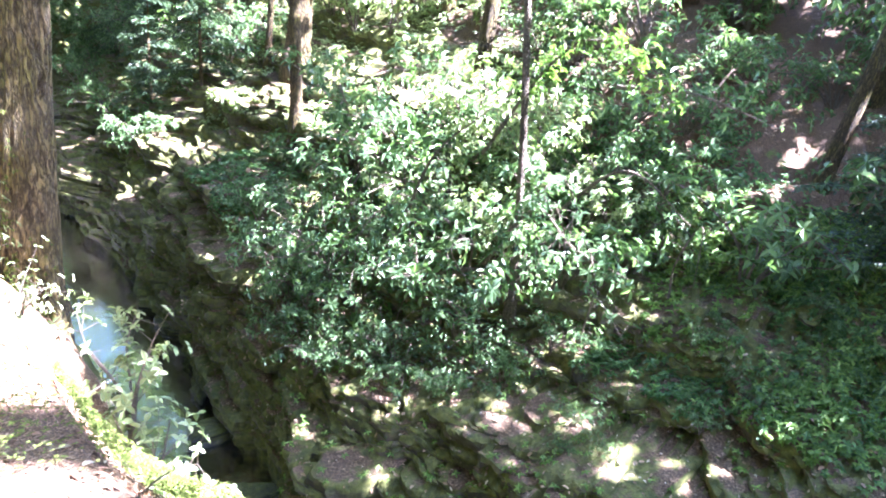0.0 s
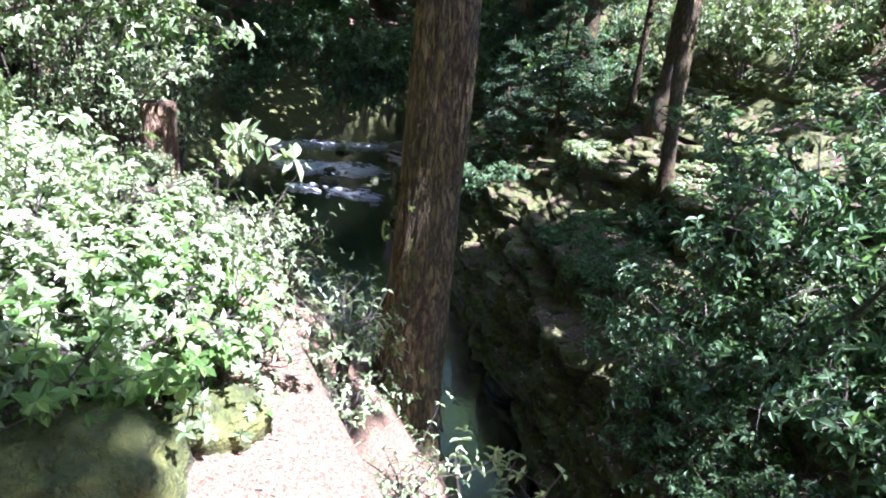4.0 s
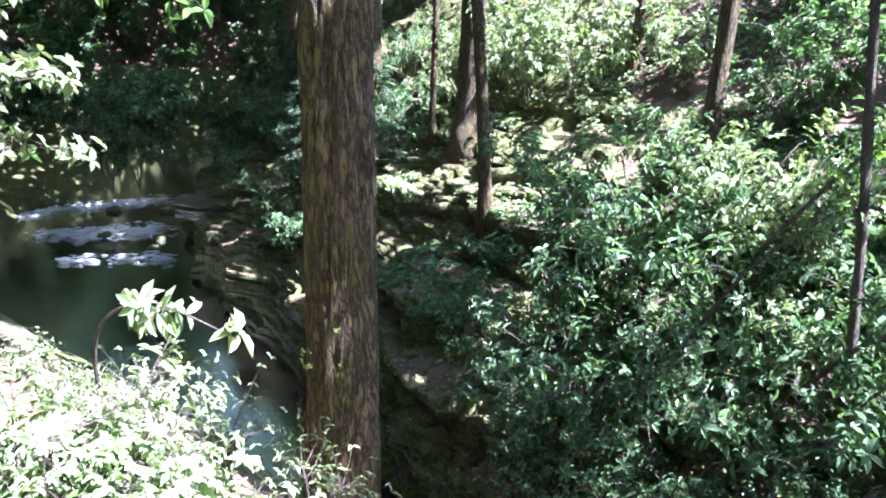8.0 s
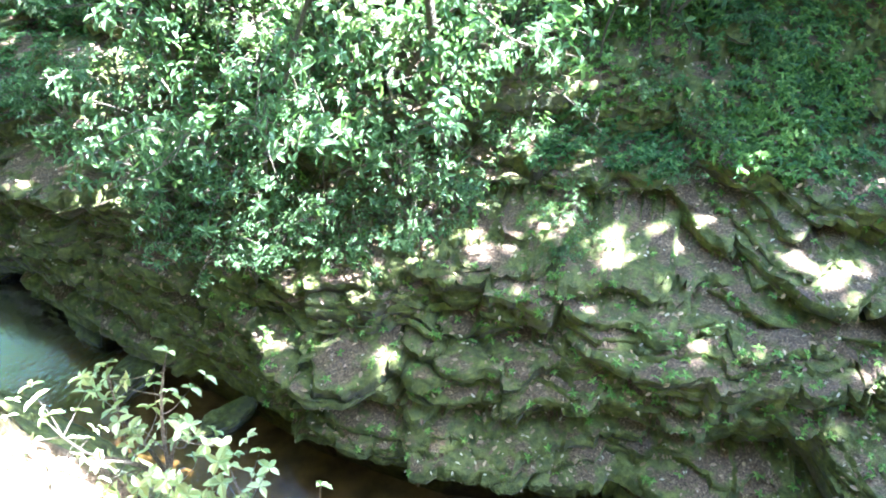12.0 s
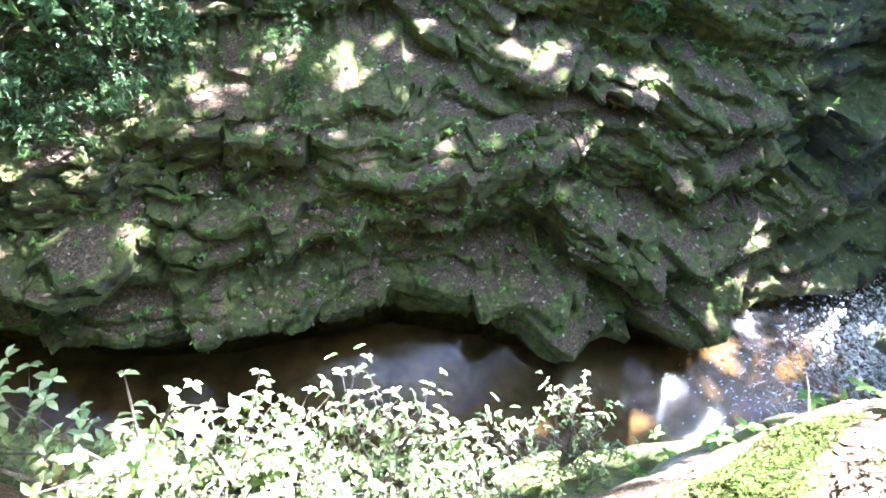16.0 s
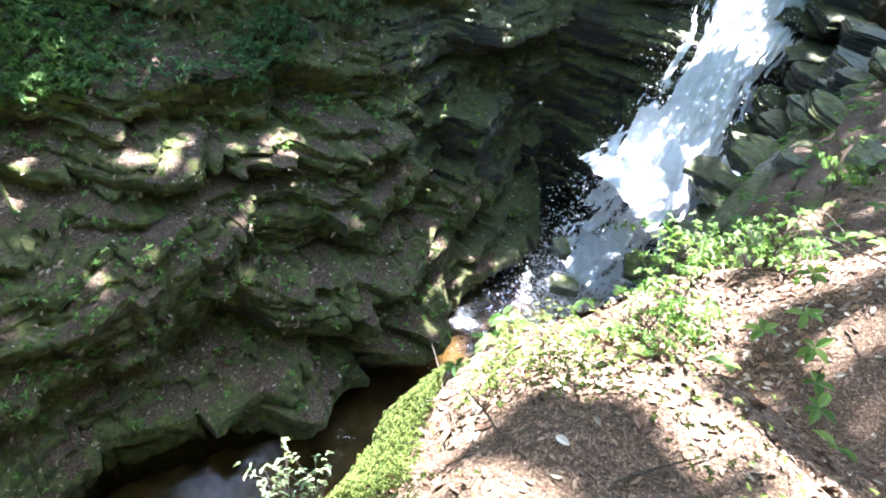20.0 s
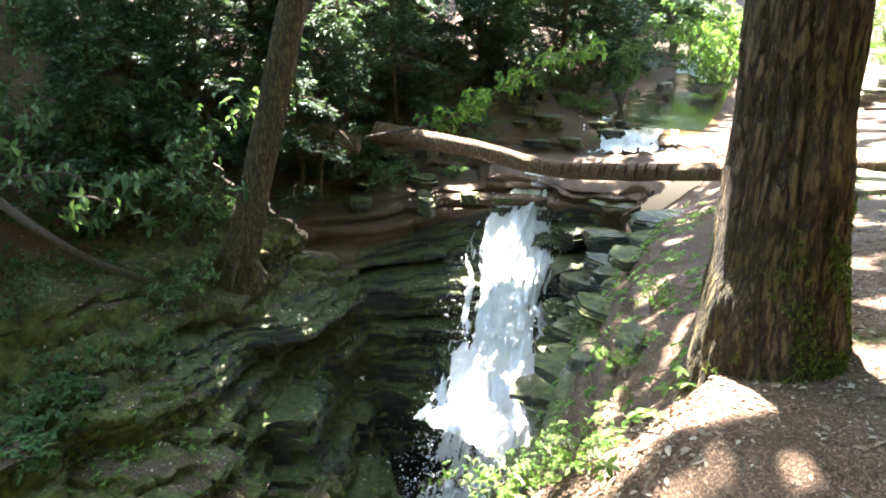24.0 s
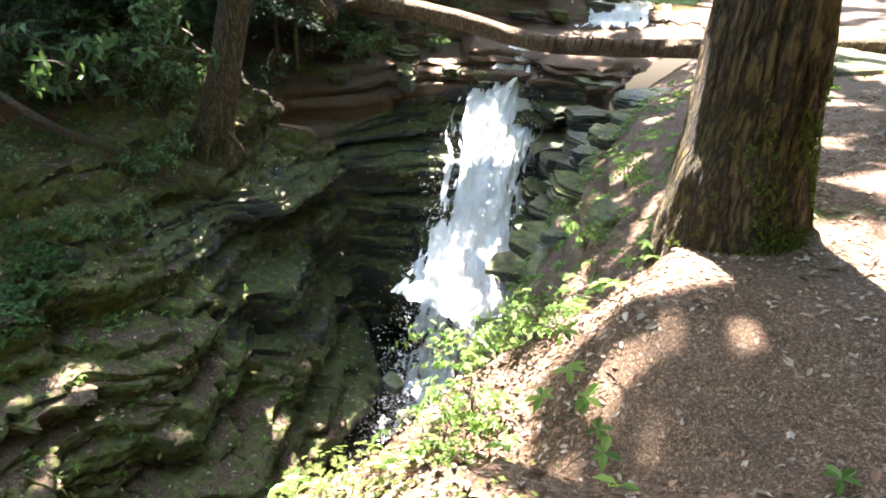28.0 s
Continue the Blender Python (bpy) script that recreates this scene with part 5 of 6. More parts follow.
# more bushes over the far shore of the pool
for k in range(34):
    p, _ = pick(P_FAR, N_FAR, 1, (-20, -3.5), (13.5, 32), (-4.2, 0.5), -1, 0, 2500 + k)
    if sunny(p[0]):
        continue
    place_shrub("poolside_bush", "dark green bush hanging over the pool's rock wall", "bush", LAURELS[k % 4], p[0], rng.uniform(0.7, 1.3), rng.uniform(0, 6.28), (0.2, 0), "poolside bushes")

# low bushes on the near bank, most with full sun put into the leaf colour
LOW = [shrub_meshes(160 + k, 0.55, 0.55, 7, 14, (0.052, 0.027), 6, SUNLIT_TONE_LEAF, True) for k in range(4)]
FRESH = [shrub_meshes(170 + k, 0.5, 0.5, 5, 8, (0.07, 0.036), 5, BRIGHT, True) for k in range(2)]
SPARSE = [shrub_meshes(180 + k, 0.62, 0.5, 9, 7, (0.062, 0.030), 3, SUNLIT_TONE_LEAF, True) for k in range(2)]
LANKY = [shrub_meshes(186 + k, 1.25, 0.5, 5, 6, (0.09, 0.05), 4, SUNLIT_TONE_LEAF, True) for k in range(2)]
BROAD = [shrub_meshes(184, 0.62, 0.55, 8, 7, (0.09, 0.05), 4, SUNLIT_TONE_LEAF, True)]
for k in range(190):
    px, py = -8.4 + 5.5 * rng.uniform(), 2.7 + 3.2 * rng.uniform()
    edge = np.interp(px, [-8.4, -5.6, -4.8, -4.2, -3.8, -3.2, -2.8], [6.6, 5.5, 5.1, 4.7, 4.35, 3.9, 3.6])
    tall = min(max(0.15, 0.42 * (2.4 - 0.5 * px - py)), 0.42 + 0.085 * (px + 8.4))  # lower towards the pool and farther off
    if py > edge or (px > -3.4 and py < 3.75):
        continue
    place_shrub("sapling_bush", "low green bush beside the path, leaves coloured bright as if sunlit", "bush", LOW[k % 4], surface_at(P_NEAR, px, py), tall / 0.6, rng.uniform(0, 6.28), (0, 0), "sunlit bushes")
for k, (px, py) in enumerate([(-4.15, 5.0), (-4.45, 5.1), (-4.9, 5.4), (-3.35, 4.75), (-3.0, 4.65), (-3.65, 4.9)]):
    place_shrub("twiggy_bush", "thin twiggy bush with few leaves on the bank edge", "bush", SPARSE[k % 2], surface_at(P_NEAR, px, py), rng.uniform(0.5, 0.7), rng.uniform(0, 6.28), (0, 0), "twiggy bushes")
for k in range(22):
    t = rng.uniform()
    px, py = -3.45 - 1.1 * t + rng.uniform(-0.2, 0.2), 3.70 + 0.62 * t + rng.uniform(-0.3, 0.1)
    place_shrub("sapling_bush", "low green bush beside the path, leaves coloured bright as if sunlit", "bush", (LOW + FRESH)[k % 6], surface_at(P_NEAR, px, py), rng.uniform(0.5, 0.75), rng.uniform(0, 6.28), (0, 0), "sunlit bushes")
for k, (px, py, sz) in enumerate([(-3.5, 3.1, 0.9), (-3.45, 3.45, 1.0), (-3.55, 2.8, 0.8), (-3.42, 3.75, 0.9)]):
    place_shrub("sapling_bush", "broad-leaved green bush leaning over the mossy boulder", "bush", FRESH[k % 2], surface_at(P_NEAR, px, py), sz * 0.85, 1.7 * k, (0, 0), "sunlit bushes")
SHELF_BUSHES = [(-0.62, 3.50, 0.75), (-0.95, 3.78, 0.85), (-1.30, 4.08, 0.9), (-0.30, 3.22, 0.6), (-1.75, 4.55, 0.85), (-1.12, 3.95, 0.95), (-1.55, 4.30, 0.9), (-0.80, 3.62, 0.7)]
for k, (px, py, sz) in enumerate(SHELF_BUSHES):
    place_shrub("shelf_bush", "leafy shrub on the shelf below the ledge, leaf colour paled as if sunlit", "bush", SPARSE[k % 2] if k != 4 else BROAD[0], surface_at(P_NEAR, px, py), sz, rng.uniform(0, 6.28), (0, 0), "shelf shrubs")
for k, (px, py, tall) in enumerate([(-3.75, 3.0, 0.5), (-4.0, 3.45, 0.6), (-4.1, 3.9, 0.55)]):
    place_shrub("sapling_bush", "low green bush beside the path, leaves coloured bright as if sunlit", "bush", LOW[k % 4], surface_at(P_NEAR, px, py), tall / 0.6, 1.3 * k, (0, 0), "sunlit bushes")
for k, (px, py, sz) in enumerate([(-2.2, 4.95, 1.0), (-2.5, 5.4, 1.1), (-2.95, 5.8, 1.0)]):
    place_shrub("shelf_bush", "leafy shrub on the shelf below the ledge, leaf colour paled as if sunlit", "bush", LANKY[k % 2], surface_at(P_NEAR, px, py), sz, rng.uniform(0, 6.28), (0, 0), "shelf shrubs")
SPRIGS = [(0.35, 1.75, 0.8), (0.8, 1.35, 0.7), (0.2, 1.9, 0.6), (1.2, 1.4, 0.6), (2.4, 0.5, 0.7), (3.4, -0.2, 0.8), (0.75, 1.75, 0.7)]
for k, (px, py, sz) in enumerate(SPRIGS):
    place_shrub("bank_sprig", "fresh green leafy sprig on the bank beside the falls", "plant", FRESH[k % 2], surface_at(P_NEAR, px, py), sz * 0.5, rng.uniform(0, 6.28), (0, 0), "bank sprigs")
# thicket behind the sunlit bushes
for k, (px, py, sz) in enumerate([(-9.6, 6.2, 0.9), (-10.8, 8.2, 0.9), (-11.8, 6.0, 1.1), (-8.8, 4.6, 0.8), (-12.8, 9.6, 1.0), (-10.2, 3.4, 1.0), (-8.0, 2.6, 0.8), (-13.8, 4.6, 1.2)]):
    place_shrub("thicket_bush", "tangled leafy thicket on the bank above the pool", "bush", WOODS[k % 3], surface_at(P_NEAR, px, py), sz, rng.uniform(0, 6.28), (0, 0), "bank thicket")


def bough(name, label, line, radii, n, leaf, mat, seed, start=0.35, reach=0.3, per=4):
    """A bare branch with leafy twigs along its outer part."""
    r = np.random.default_rng(seed)
    t = thing(name, label, "branch")
    v, f = tube(line, radii, 7, 0.08, 0.1, 0, seed)
    p = smooth_line(line, 0.05)
    wood, ends, ways = [(v, f)], [], []
    for k in r.uniform(start, 1, n):
        a = p[min(int(k * len(p)), len(p) - 1)]
        d = unit(r.normal(size=3) * (1, 1, 0.4))
        b = a + d * reach * r.uniform(0.3, 1) + (0, 0, 0.02)
        wood.append(tube([a, (a + b) / 2 + (0, 0, 0.02), b], [0.005, 0.004, 0.002], 4, 0.3, 0, 0, seed, False))
        ends += [b, (a + b) / 2]
        ways += [d + (0, 0, 0.5)] * 2
    part("limb", mesh_of("limb", *wood[0], TWIG), t)
    tagged(part("twig", mesh_of("twig", *join(wood[1:]), TWIG), t), kind="stuff")
    lv, lf = whorl_leaves(np.array(ends), np.array(ways), per, leaf[0], leaf[1], r, 0.92)
    part("foliage", mesh_of("foliage", lv, lf, mat, False), t)
    return t


bough("arching_branch", "arching twig over the bank edge, large leaves coloured pale as if sunlit", [(-4.9, 5.1, 0.0), (-4.75, 5.0, 0.5), (-4.35, 4.87, 0.76), (-3.80, 4.68, 0.74)], [0.012, 0.010, 0.007, 0.003], 9, (0.11, 0.045), SUNLIT_TONE_LEAF, 5, 0.6, 0.14, 3)
bough("lit_branch", "bright green sunlit branch hanging over the log", [(10.9, 2.2, -0.5), (9.9, 0.9, -0.1), (9.1, -0.1, 0.55), (8.7, -1.3, 1.1)], [0.03, 0.022, 0.014, 0.006], 60, (0.13, 0.075), BRIGHT, 6, 0.3, 0.45)
bough("overhanging_branch", "leafy branch hanging over the pool", [(-8.8, 5.2, 1.6), (-8.0, 5.5, 1.6), (-7.2, 5.9, 1.35), (-6.6, 6.2, 1.1)], [0.03, 0.022, 0.014, 0.006], 60, (0.11, 0.05), BRIGHT, 7, 0.2, 0.5)
bough("high_branch", "leafy branch crossing above the pool", [(-7.6, 5.4, 2.6), (-6.4, 5.8, 2.4), (-5.5, 6.2, 2.15), (-4.9, 6.6, 2.05)], [0.03, 0.022, 0.014, 0.006], 50, (0.11, 0.05), BRIGHT, 8, 0.2, 0.45)
bough("pale_branch", "sunlit pale leafy branch above the laurels", [(-0.3, 12.0, -1.0), (0.5, 11.0, 0.6), (1.1, 10.1, 1.1), (2.0, 9.6, 0.5)], [0.035, 0.025, 0.015, 0.006], 80, (0.10, 0.05), BRIGHT, 9, 0.3, 0.5)
for k, line in enumerate([[(0.0, 10.6, -2.4), (0.6, 9.9, -1.2), (1.2, 9.7, -1.6), (2.0, 9.6, -1.9)], [(1.0, 11.2, -1.6), (1.8, 10.4, -0.6), (2.8, 10.2, -1.2)], [(-1.4, 10.8, -2.2), (-0.9, 10.0, -0.7), (-0.2, 9.8, 0.1)], [(1.6, 11.6, 0.4), (2.6, 11.0, 0.5), (3.8, 10.8, 0.2)]]):
    bough("bare_branch", "bare grey crooked branch among the laurel leaves", line, [0.035, 0.028, 0.018, 0.008], 6, (0.08, 0.035), RHODO, 20 + k, 0.5, 0.4)

q = np.random.default_rng(58)
for k in range(16):
    foot = surface_at(P_FAR, q.uniform(-3.0, 3.2), q.uniform(9.9, 12.2))
    d = np.array((q.uniform(-0.6, 0.6), q.uniform(-1.0, -0.4), 0.0))
    bough("bare_branch", "thin bare grey twig arching out of the laurels", [foot, foot + d * 0.5 + (0, 0, q.uniform(0.6, 1.0)), foot + d * 1.3 + (q.uniform(-0.3, 0.3), 0, q.uniform(0.9, 1.4)), foot + d * 2.2 + (q.uniform(-0.5, 0.5), 0, q.uniform(0.5, 1.2))], [0.018, 0.014, 0.010, 0.004], 9, (0.09, 0.04), RHODO, 620 + k, 0.4, 0.5, 3)

# hemlocks: flat feathery boughs
def hemlock_meshes(seed, height, boughs, reach):
    r = np.random.default_rng(seed)
    wood = [tube([(0, 0, -0.3), (0.03, 0, height * 0.5), (0, 0.05, height)], [0.05, 0.035, 0.01], 7, 0.3, 0.05, 0, seed, False)]
    p, d, nr = [], [], []
    for k in range(boughs):
        h = height * (0.12 + 0.86 * k / boughs)
        a = r.uniform(0, 6.28)
        o = np.array((math.cos(a), math.sin(a), 0))
        s = np.array((-o[1], o[0], 0))
        lg = reach * (1.05 - 0.75 * k / boughs) * r.uniform(0.7, 1.1)
        tip = o * lg + (0, 0, h - 0.38 * lg)
        wood.append(tube([(0, 0, h), o * lg * 0.5 + (0, 0, h + 0.03), tip], [0.012, 0.008, 0.003], 4, 0.4, 0, 0, seed, False))
        for t in np.linspace(0.15, 1, 16):
            b = np.array((0, 0, h)) * (1 - t) + tip * t + (0, 0, 0.04 * math.sin(3.14 * t))
            for side in (-1, 1):
                w = lg * 0.42 * (1.05 - t) + 0.06
                e = unit(o * 0.55 + s * side + (0, 0, -0.12))
                m = max(3, int(w / 0.06))
                for q in np.linspace(0.05, 1, m):
                    c = b + e * w * q + r.normal(0, 0.025, 3)
                    for g in (-1, 1):
                        p.append(c)
                        d.append(unit(e * 0.75 + np.cross(e, (0, 0, 1)) * g * 0.7 + r.normal(0, 0.3, 3)))
                        nr.append((0.0, 0.0, 1.0) + r.normal(0, 0.15, 3))
    lv, lf = leaves(np.array(p), np.array(d), np.array(nr), 0.105, 0.040, 0.1)
    wv, wf = join(wood[1:])
    return mesh_of("trunk", *wood[0], BARK), mesh_of("foliage", lv, lf, NEEDLE, False), mesh_of("twig", wv, wf, BARK)


HEMLOCKS = [hemlock_meshes(200 + k, 3.2, 24, 1.35) for k in range(2)]
HEM = [(10.8, 3.4, 1.0), (12.4, 2.6, 1.1), (13.6, 1.4, 1.3), (11.2, 5.2, 1.2), (14.8, 3.4, 1.4), (16.4, 0.6, 1.4), (18.0, -2.4, 1.5), (9.4, 6.4, 1.1), (7.2, 9.0, 1.2), (5.8, 10.8, 1.1), (7.8, 11.6, 1.4), (20.0, -4.6, 1.6), (15.5, -1.2, 0.9), (16.0, -1.0, 2.0), (17.6, -3.6, 2.0), (20.5, -5.4, 2.4), (18.6, 1.0, 2.2), (15.0, 6.0, 1.8), (13.2, 8.0, 1.6), (23.5, -8.0, 2.4), (14.2, 4.6, 1.5), (12.0, 6.6, 1.3)]
for k, (px, py, sz) in enumerate(HEM):
    g = P_FAR if py > 4 and px < 10 else P_FALLS
    place_shrub("hemlock", "dark feathery young hemlock on the shaded slope", "tree", HEMLOCKS[k % 2], surface_at(g, px, py), sz, rng.uniform(0, 6.28), (0, 0), "young hemlocks")
for k in range(16):
    p, _ = pick(P_FAR, N_FAR, 1, (-22, 2), (14, 34), (-3.5, 3), -1, 0, 2900 + k)
    if sunny(p[0]):
        continue
    place_shrub("hemlock", "dark feathery young hemlock on the shaded slope", "tree", HEMLOCKS[k % 2], p[0], rng.uniform(0.6, 1.2), rng.uniform(0, 6.28), (0, 0), "young hemlocks")

# trunks of the far woods
TRUNKS = [((-5.7, 18.5), 0.30, (0.1, 0.0)), ((-6.85, 19.4), 0.09, (0.15, 0.1)), ((5.4, 12.6), 0.12, (1.2, 0.4)), ((-0.8, 15.2), 0.16, (0.2, 0.0)), ((-4.75, 15.7), 0.13, (-0.9, 0.2)), ((-15.0, 29.0), 0.38, (-0.6, 0.0)), ((-1.9, 19.0), 0.13, (0.1, 0.0)), ((0.0, 19.2), 0.15, (0.0, 0.0)), ((7.6, 7.7), 0.21, (-0.2, 0.3)), ((9.6, 9.4), 0.2, (-0.4, 0.0)), ((3.4, 17.0), 0.2, (0.3, 0.0)), ((-9.6, 22.6), 0.25, (0.2, 0.0)), ((12.5, 8.0), 0.2, (0.3, 0.0)), ((15.0, 6.5), 0.22, (0.0, 0.0)), ((6.4, 14.0), 0.16, (0.2, 0))]
for k, ((px, py), rad, lean) in enumerate(TRUNKS):
    b = surface_at(P_FAR if px < 10 else P_FALLS, px, py)
    tree("forest_tree", "dark slender tree trunk rising from the wooded slope", b, b + np.array((lean[0], lean[1], 11.0)), rad, rad * 0.75, 16, seed=60 + k, step=0.25, bend=0.08)
sapling = surface_at(P_FAR, 0.47, 10.4)
tree("sapling_tree", "thin lichened sapling trunk rising through the laurels", sapling, sapling + np.array((-0.8, 0.1, 7.0)), 0.065, 0.045, 14, TWIG, seed=81, step=0.15, bend=0.06)
for k in range(60):
    g, nn = ((P_FAR, N_FAR), (P_NEAR, N_NEAR), (P_FALLS, N_FALLS))[k % 3]
    p, _ = pick(g, nn, 1, *(((-40, 26), (17, 70), (-1, 16)), ((-45, -9), (2, 60), (-0.5, 14)), ((13, 60), (-40, 30), (0.4, 14)))[k % 3], -1, 0, 3300 + k)
    rad = rng.uniform(0.1, 0.26)
    tree("forest_tree", "dark slender tree trunk rising from the wooded slope", p[0], p[0] + np.array((rng.normal(0, 0.5), rng.normal(0, 0.5), 12.0)), rad, rad * 0.7, 12, seed=90 + k, step=0.5)
for (px, py), rad in (((-8.4, 5.9), 0.085), ((-9.4, 6.3), 0.12)):
    b = surface_at(P_NEAR, px, py)
    tree("slim_tree", "slim mossy trunk standing in the bank thicket", b, b + np.array((-0.3, 0.2, 8.0)), rad, rad * 0.8, 14, seed=151, step=0.2)

# stump and uprooted roots
stump = tree("stump", "broken reddish brown stump on the bank", surface_at(P_NEAR, -7.05, 6.15), surface_at(P_NEAR, -7.05, 6.15) + np.array((0.05, 0.0, 0.75)), 0.17, 0.16, 22, DEADWOOD, 1.2, 161)
uproot = thing("uprooted_stump", "mossy uprooted stump with hanging roots beside the log", "stump", Matrix.Translation((10.7, 2.95, -0.55)))
r = np.random.default_rng(31)
v, f = tube([(0.6, -0.5, -0.2), (0.2, -0.1, 0.0), (0.0, 0.1, 0.25)], [0.2, 0.3, 0.22], 16, 0.08, 0.3, 0.02, 31)
part("stump_core", mesh_of("stump_core", v, f, BARK), uproot)
for k in range(11):
    d = unit(r.normal(size=3) * (0.8, 1, 0.8))
    lg = r.uniform(0.5, 1.1)
    v, f = tube([d * 0.15, d * lg * 0.5 + r.normal(0, 0.1, 3), d * lg + r.normal(0, 0.15, 3) + (0, 0, -0.35 * lg)], [0.05, 0.03, 0.008], 7, 0.08, 0.2, 0, k)
    part("root", mesh_of("root", v, f, BARK), uproot)
snag = thing("leaning_branch", "crooked bare branch leaning down the far slope", "branch")
v, f = tube([(7.4, 7.4, -0.2), (7.2, 6.6, -0.9), (7.6, 6.2, -1.5), (7.9, 5.6, -2.0), (8.0, 5.3, -2.5)], [0.05, 0.06, 0.06, 0.05, 0.04], 9, 0.1, 0.15, 0, 41)
part("limb", mesh_of("limb", v, f, TWIG), snag)
for k, line in enumerate([[(12.5, 6.5, 0.35), (13.0, 4.4, 0.1), (13.4, 2.8, -0.2)], [(11.8, 7.6, 0.2), (12.6, 5.6, -0.2), (13.2, 3.4, -0.55)]]):
    fl = thing("slope_log", "mossy fallen log lying along the far slope", "log")
    v, f = tube(line, [0.14, 0.15, 0.12], 12, 0.12, 0.15, 0.01, 50 + k)
    part("log_trunk", mesh_of("log_trunk", v, f, BARK), fl)

# herbs and seedlings as low cover
def cover(name, label, grid, nrm, n, mat, leaf, per, seed, **limits):
    c, m = pick(grid, nrm, n, seed=seed, **limits)
    r = np.random.default_rng(seed)
    c = c + m * 0.03 + np.c_[np.zeros(n), np.zeros(n), r.uniform(0.0, 0.12, n)]
    v, f = whorl_leaves(c, m + (0, 0, 0.8), per, leaf[0], leaf[1], r, 0.85)
    return tagged(new(name, mesh_of(name, v, f, mat, False)), label, "ground cover", kind="stuff")


cover("slope_herbs", "low green herbs and seedlings covering the far slope", P_FAR, N_FAR, 9000, FERN, (0.085, 0.045), 5, 3, x=(-7, 9), y=(6, 16), z=(-3.5, 0.2), flat=0.2, clump=2.0)
cover("shelf_herbs", "leafy green herbs along the ledge of the far slope", P_FAR, N_FAR, 2600, BRIGHT, (0.085, 0.046), 6, 8, x=(2.4, 7.5), y=(7.8, 12), z=(-3.3, -1.2), flat=0.1, clump=1.2)
cover("sunny_herbs", "herbs on the open slope above the pool, leaf colour paled as if sunlit", P_FAR, N_FAR, 5000, SUNLIT_TONE_LEAF, (0.10, 0.05), 5, 4, x=(-8, 2), y=(14.5, 24), z=(-2.5, 4), clump=1.2)
cover("cliff_herbs", "small green plants rooted in cracks of the cliff", P_FAR, N_FAR, 520, BRIGHT, (0.07, 0.034), 6, 5, x=(-3, 11), y=(2, 11), z=(-6.2, -3.2), flat=0.1)
cover("bank_herbs", "green herbs on the near bank beside the falls", P_NEAR, N_NEAR, 420, BRIGHT, (0.075, 0.036), 5, 7, x=(-0.3, 9), y=(-3, 4), z=(-2.6, -0.2))

# ---- fallen leaves ----
def fallen(name, label, grid, nrm, n, mat, size, seed, **limits):
    c, m = pick(grid, nrm, n, seed=seed, **limits)
    r = np.random.default_rng(seed)
    d = unit(np.cross(m, r.normal(size=(n, 3))))
    tilt = unit(m + r.normal(0, 0.13, (n, 3)))
    k = r.uniform(0.5, 1.2, n)
    v, f = leaves(c + m * 0.006, d, tilt, size[0] * k, size[1] * k, 0.12)
    return tagged(new(name, mesh_of(name, v, f, mat, False)), label, "dead leaves", kind="stuff")


def dead_material(name, dark, light):
    m, nd, lk, b = material(name)
    g = nd.new("ShaderNodeNewGeometry")
    c = ramp(nd, [(0.0, dark), (0.6, tuple((p + q) / 2 for p, q in zip(dark, light))), (1.0, light)])
    lk.new(g.outputs["Random Per Island"], c.inputs[0])
    lk.new(c.outputs[0], b.inputs["Base Color"])
    b.inputs["Roughness"].default_value = 0.7
    return m


DEAD = dead_material("dead_leaf", (0.13, 0.08, 0.048), (0.38, 0.26, 0.165))
DEAD_PALE = dead_material("pale_dead_leaf", (0.20, 0.15, 0.10), (0.55, 0.47, 0.36))
fallen("path_leaves", "brown dead leaves scattered over the ledge path", P_NEAR, N_NEAR, 26000, DEAD, (0.026, 0.011), 21, x=(-5, 4), y=(-4, 5), z=(-0.6, 0.6), flat=0.6)
fallen("pale_path_leaves", "pale bleached dead leaves on the ledge path", P_NEAR, N_NEAR, 900, DEAD_PALE, (0.075, 0.032), 22, x=(-5, 4), y=(-4, 6), z=(-0.6, 0.6), flat=0.6)
fallen("cliff_leaves", "pale dead leaves lying on the rock shelves", P_FAR, N_FAR, 2600, DEAD_PALE, (0.07, 0.032), 23, x=(-6, 11), y=(2, 14), z=(-6.4, -2), flat=0.35)
fallen("slope_leaves", "brown dead leaves littering the far slope", P_FAR, N_FAR, 9000, DEAD, (0.09, 0.045), 24, x=(-8, 12), y=(2, 18), z=(-6, 1), flat=0.45)

# moss along the edge of the ledge
MOSS = leaf_material("bright_moss", (0.045, 0.065, 0.01), (0.09, 0.125, 0.02), (0.17, 0.20, 0.045), 0.8, 0.25)
cover("tip_moss", "bright green moss over the outer lip of the ledge", P_NEAR, N_NEAR, 2600, MOSS, (0.010, 0.004), 4, 19, x=(-0.95, -0.05), y=(2.62, 3.1), z=(-0.35, 0.3), clump=1.2)
cover("edge_moss", "bright green moss along the edge of the ledge", P_NEAR, N_NEAR, 3600, MOSS, (0.012, 0.0045), 4, 9, x=(-1.7, 0.0), y=(2.45, 3.2), z=(-0.4, 0.3), clump=1.6)
sticks = []
for k in range(90):
    p, _ = pick(P_NEAR, N_NEAR, 1, (-4, 3), (-3, 5), (-0.4, 0.4), 0.7, 0, 4000 + k)
    d = unit(rng.normal(size=3) * (1, 1, 0.06)) * rng.uniform(0.06, 0.22)
    sticks.append(tube([p[0] + (0, 0, 0.015), p[0] + d * 0.5 + (0, 0, 0.025), p[0] + d + (0, 0, 0.015)], [0.004, 0.004, 0.002], 5, 0.1, 0, 0, k, False))
v, f = join(sticks)
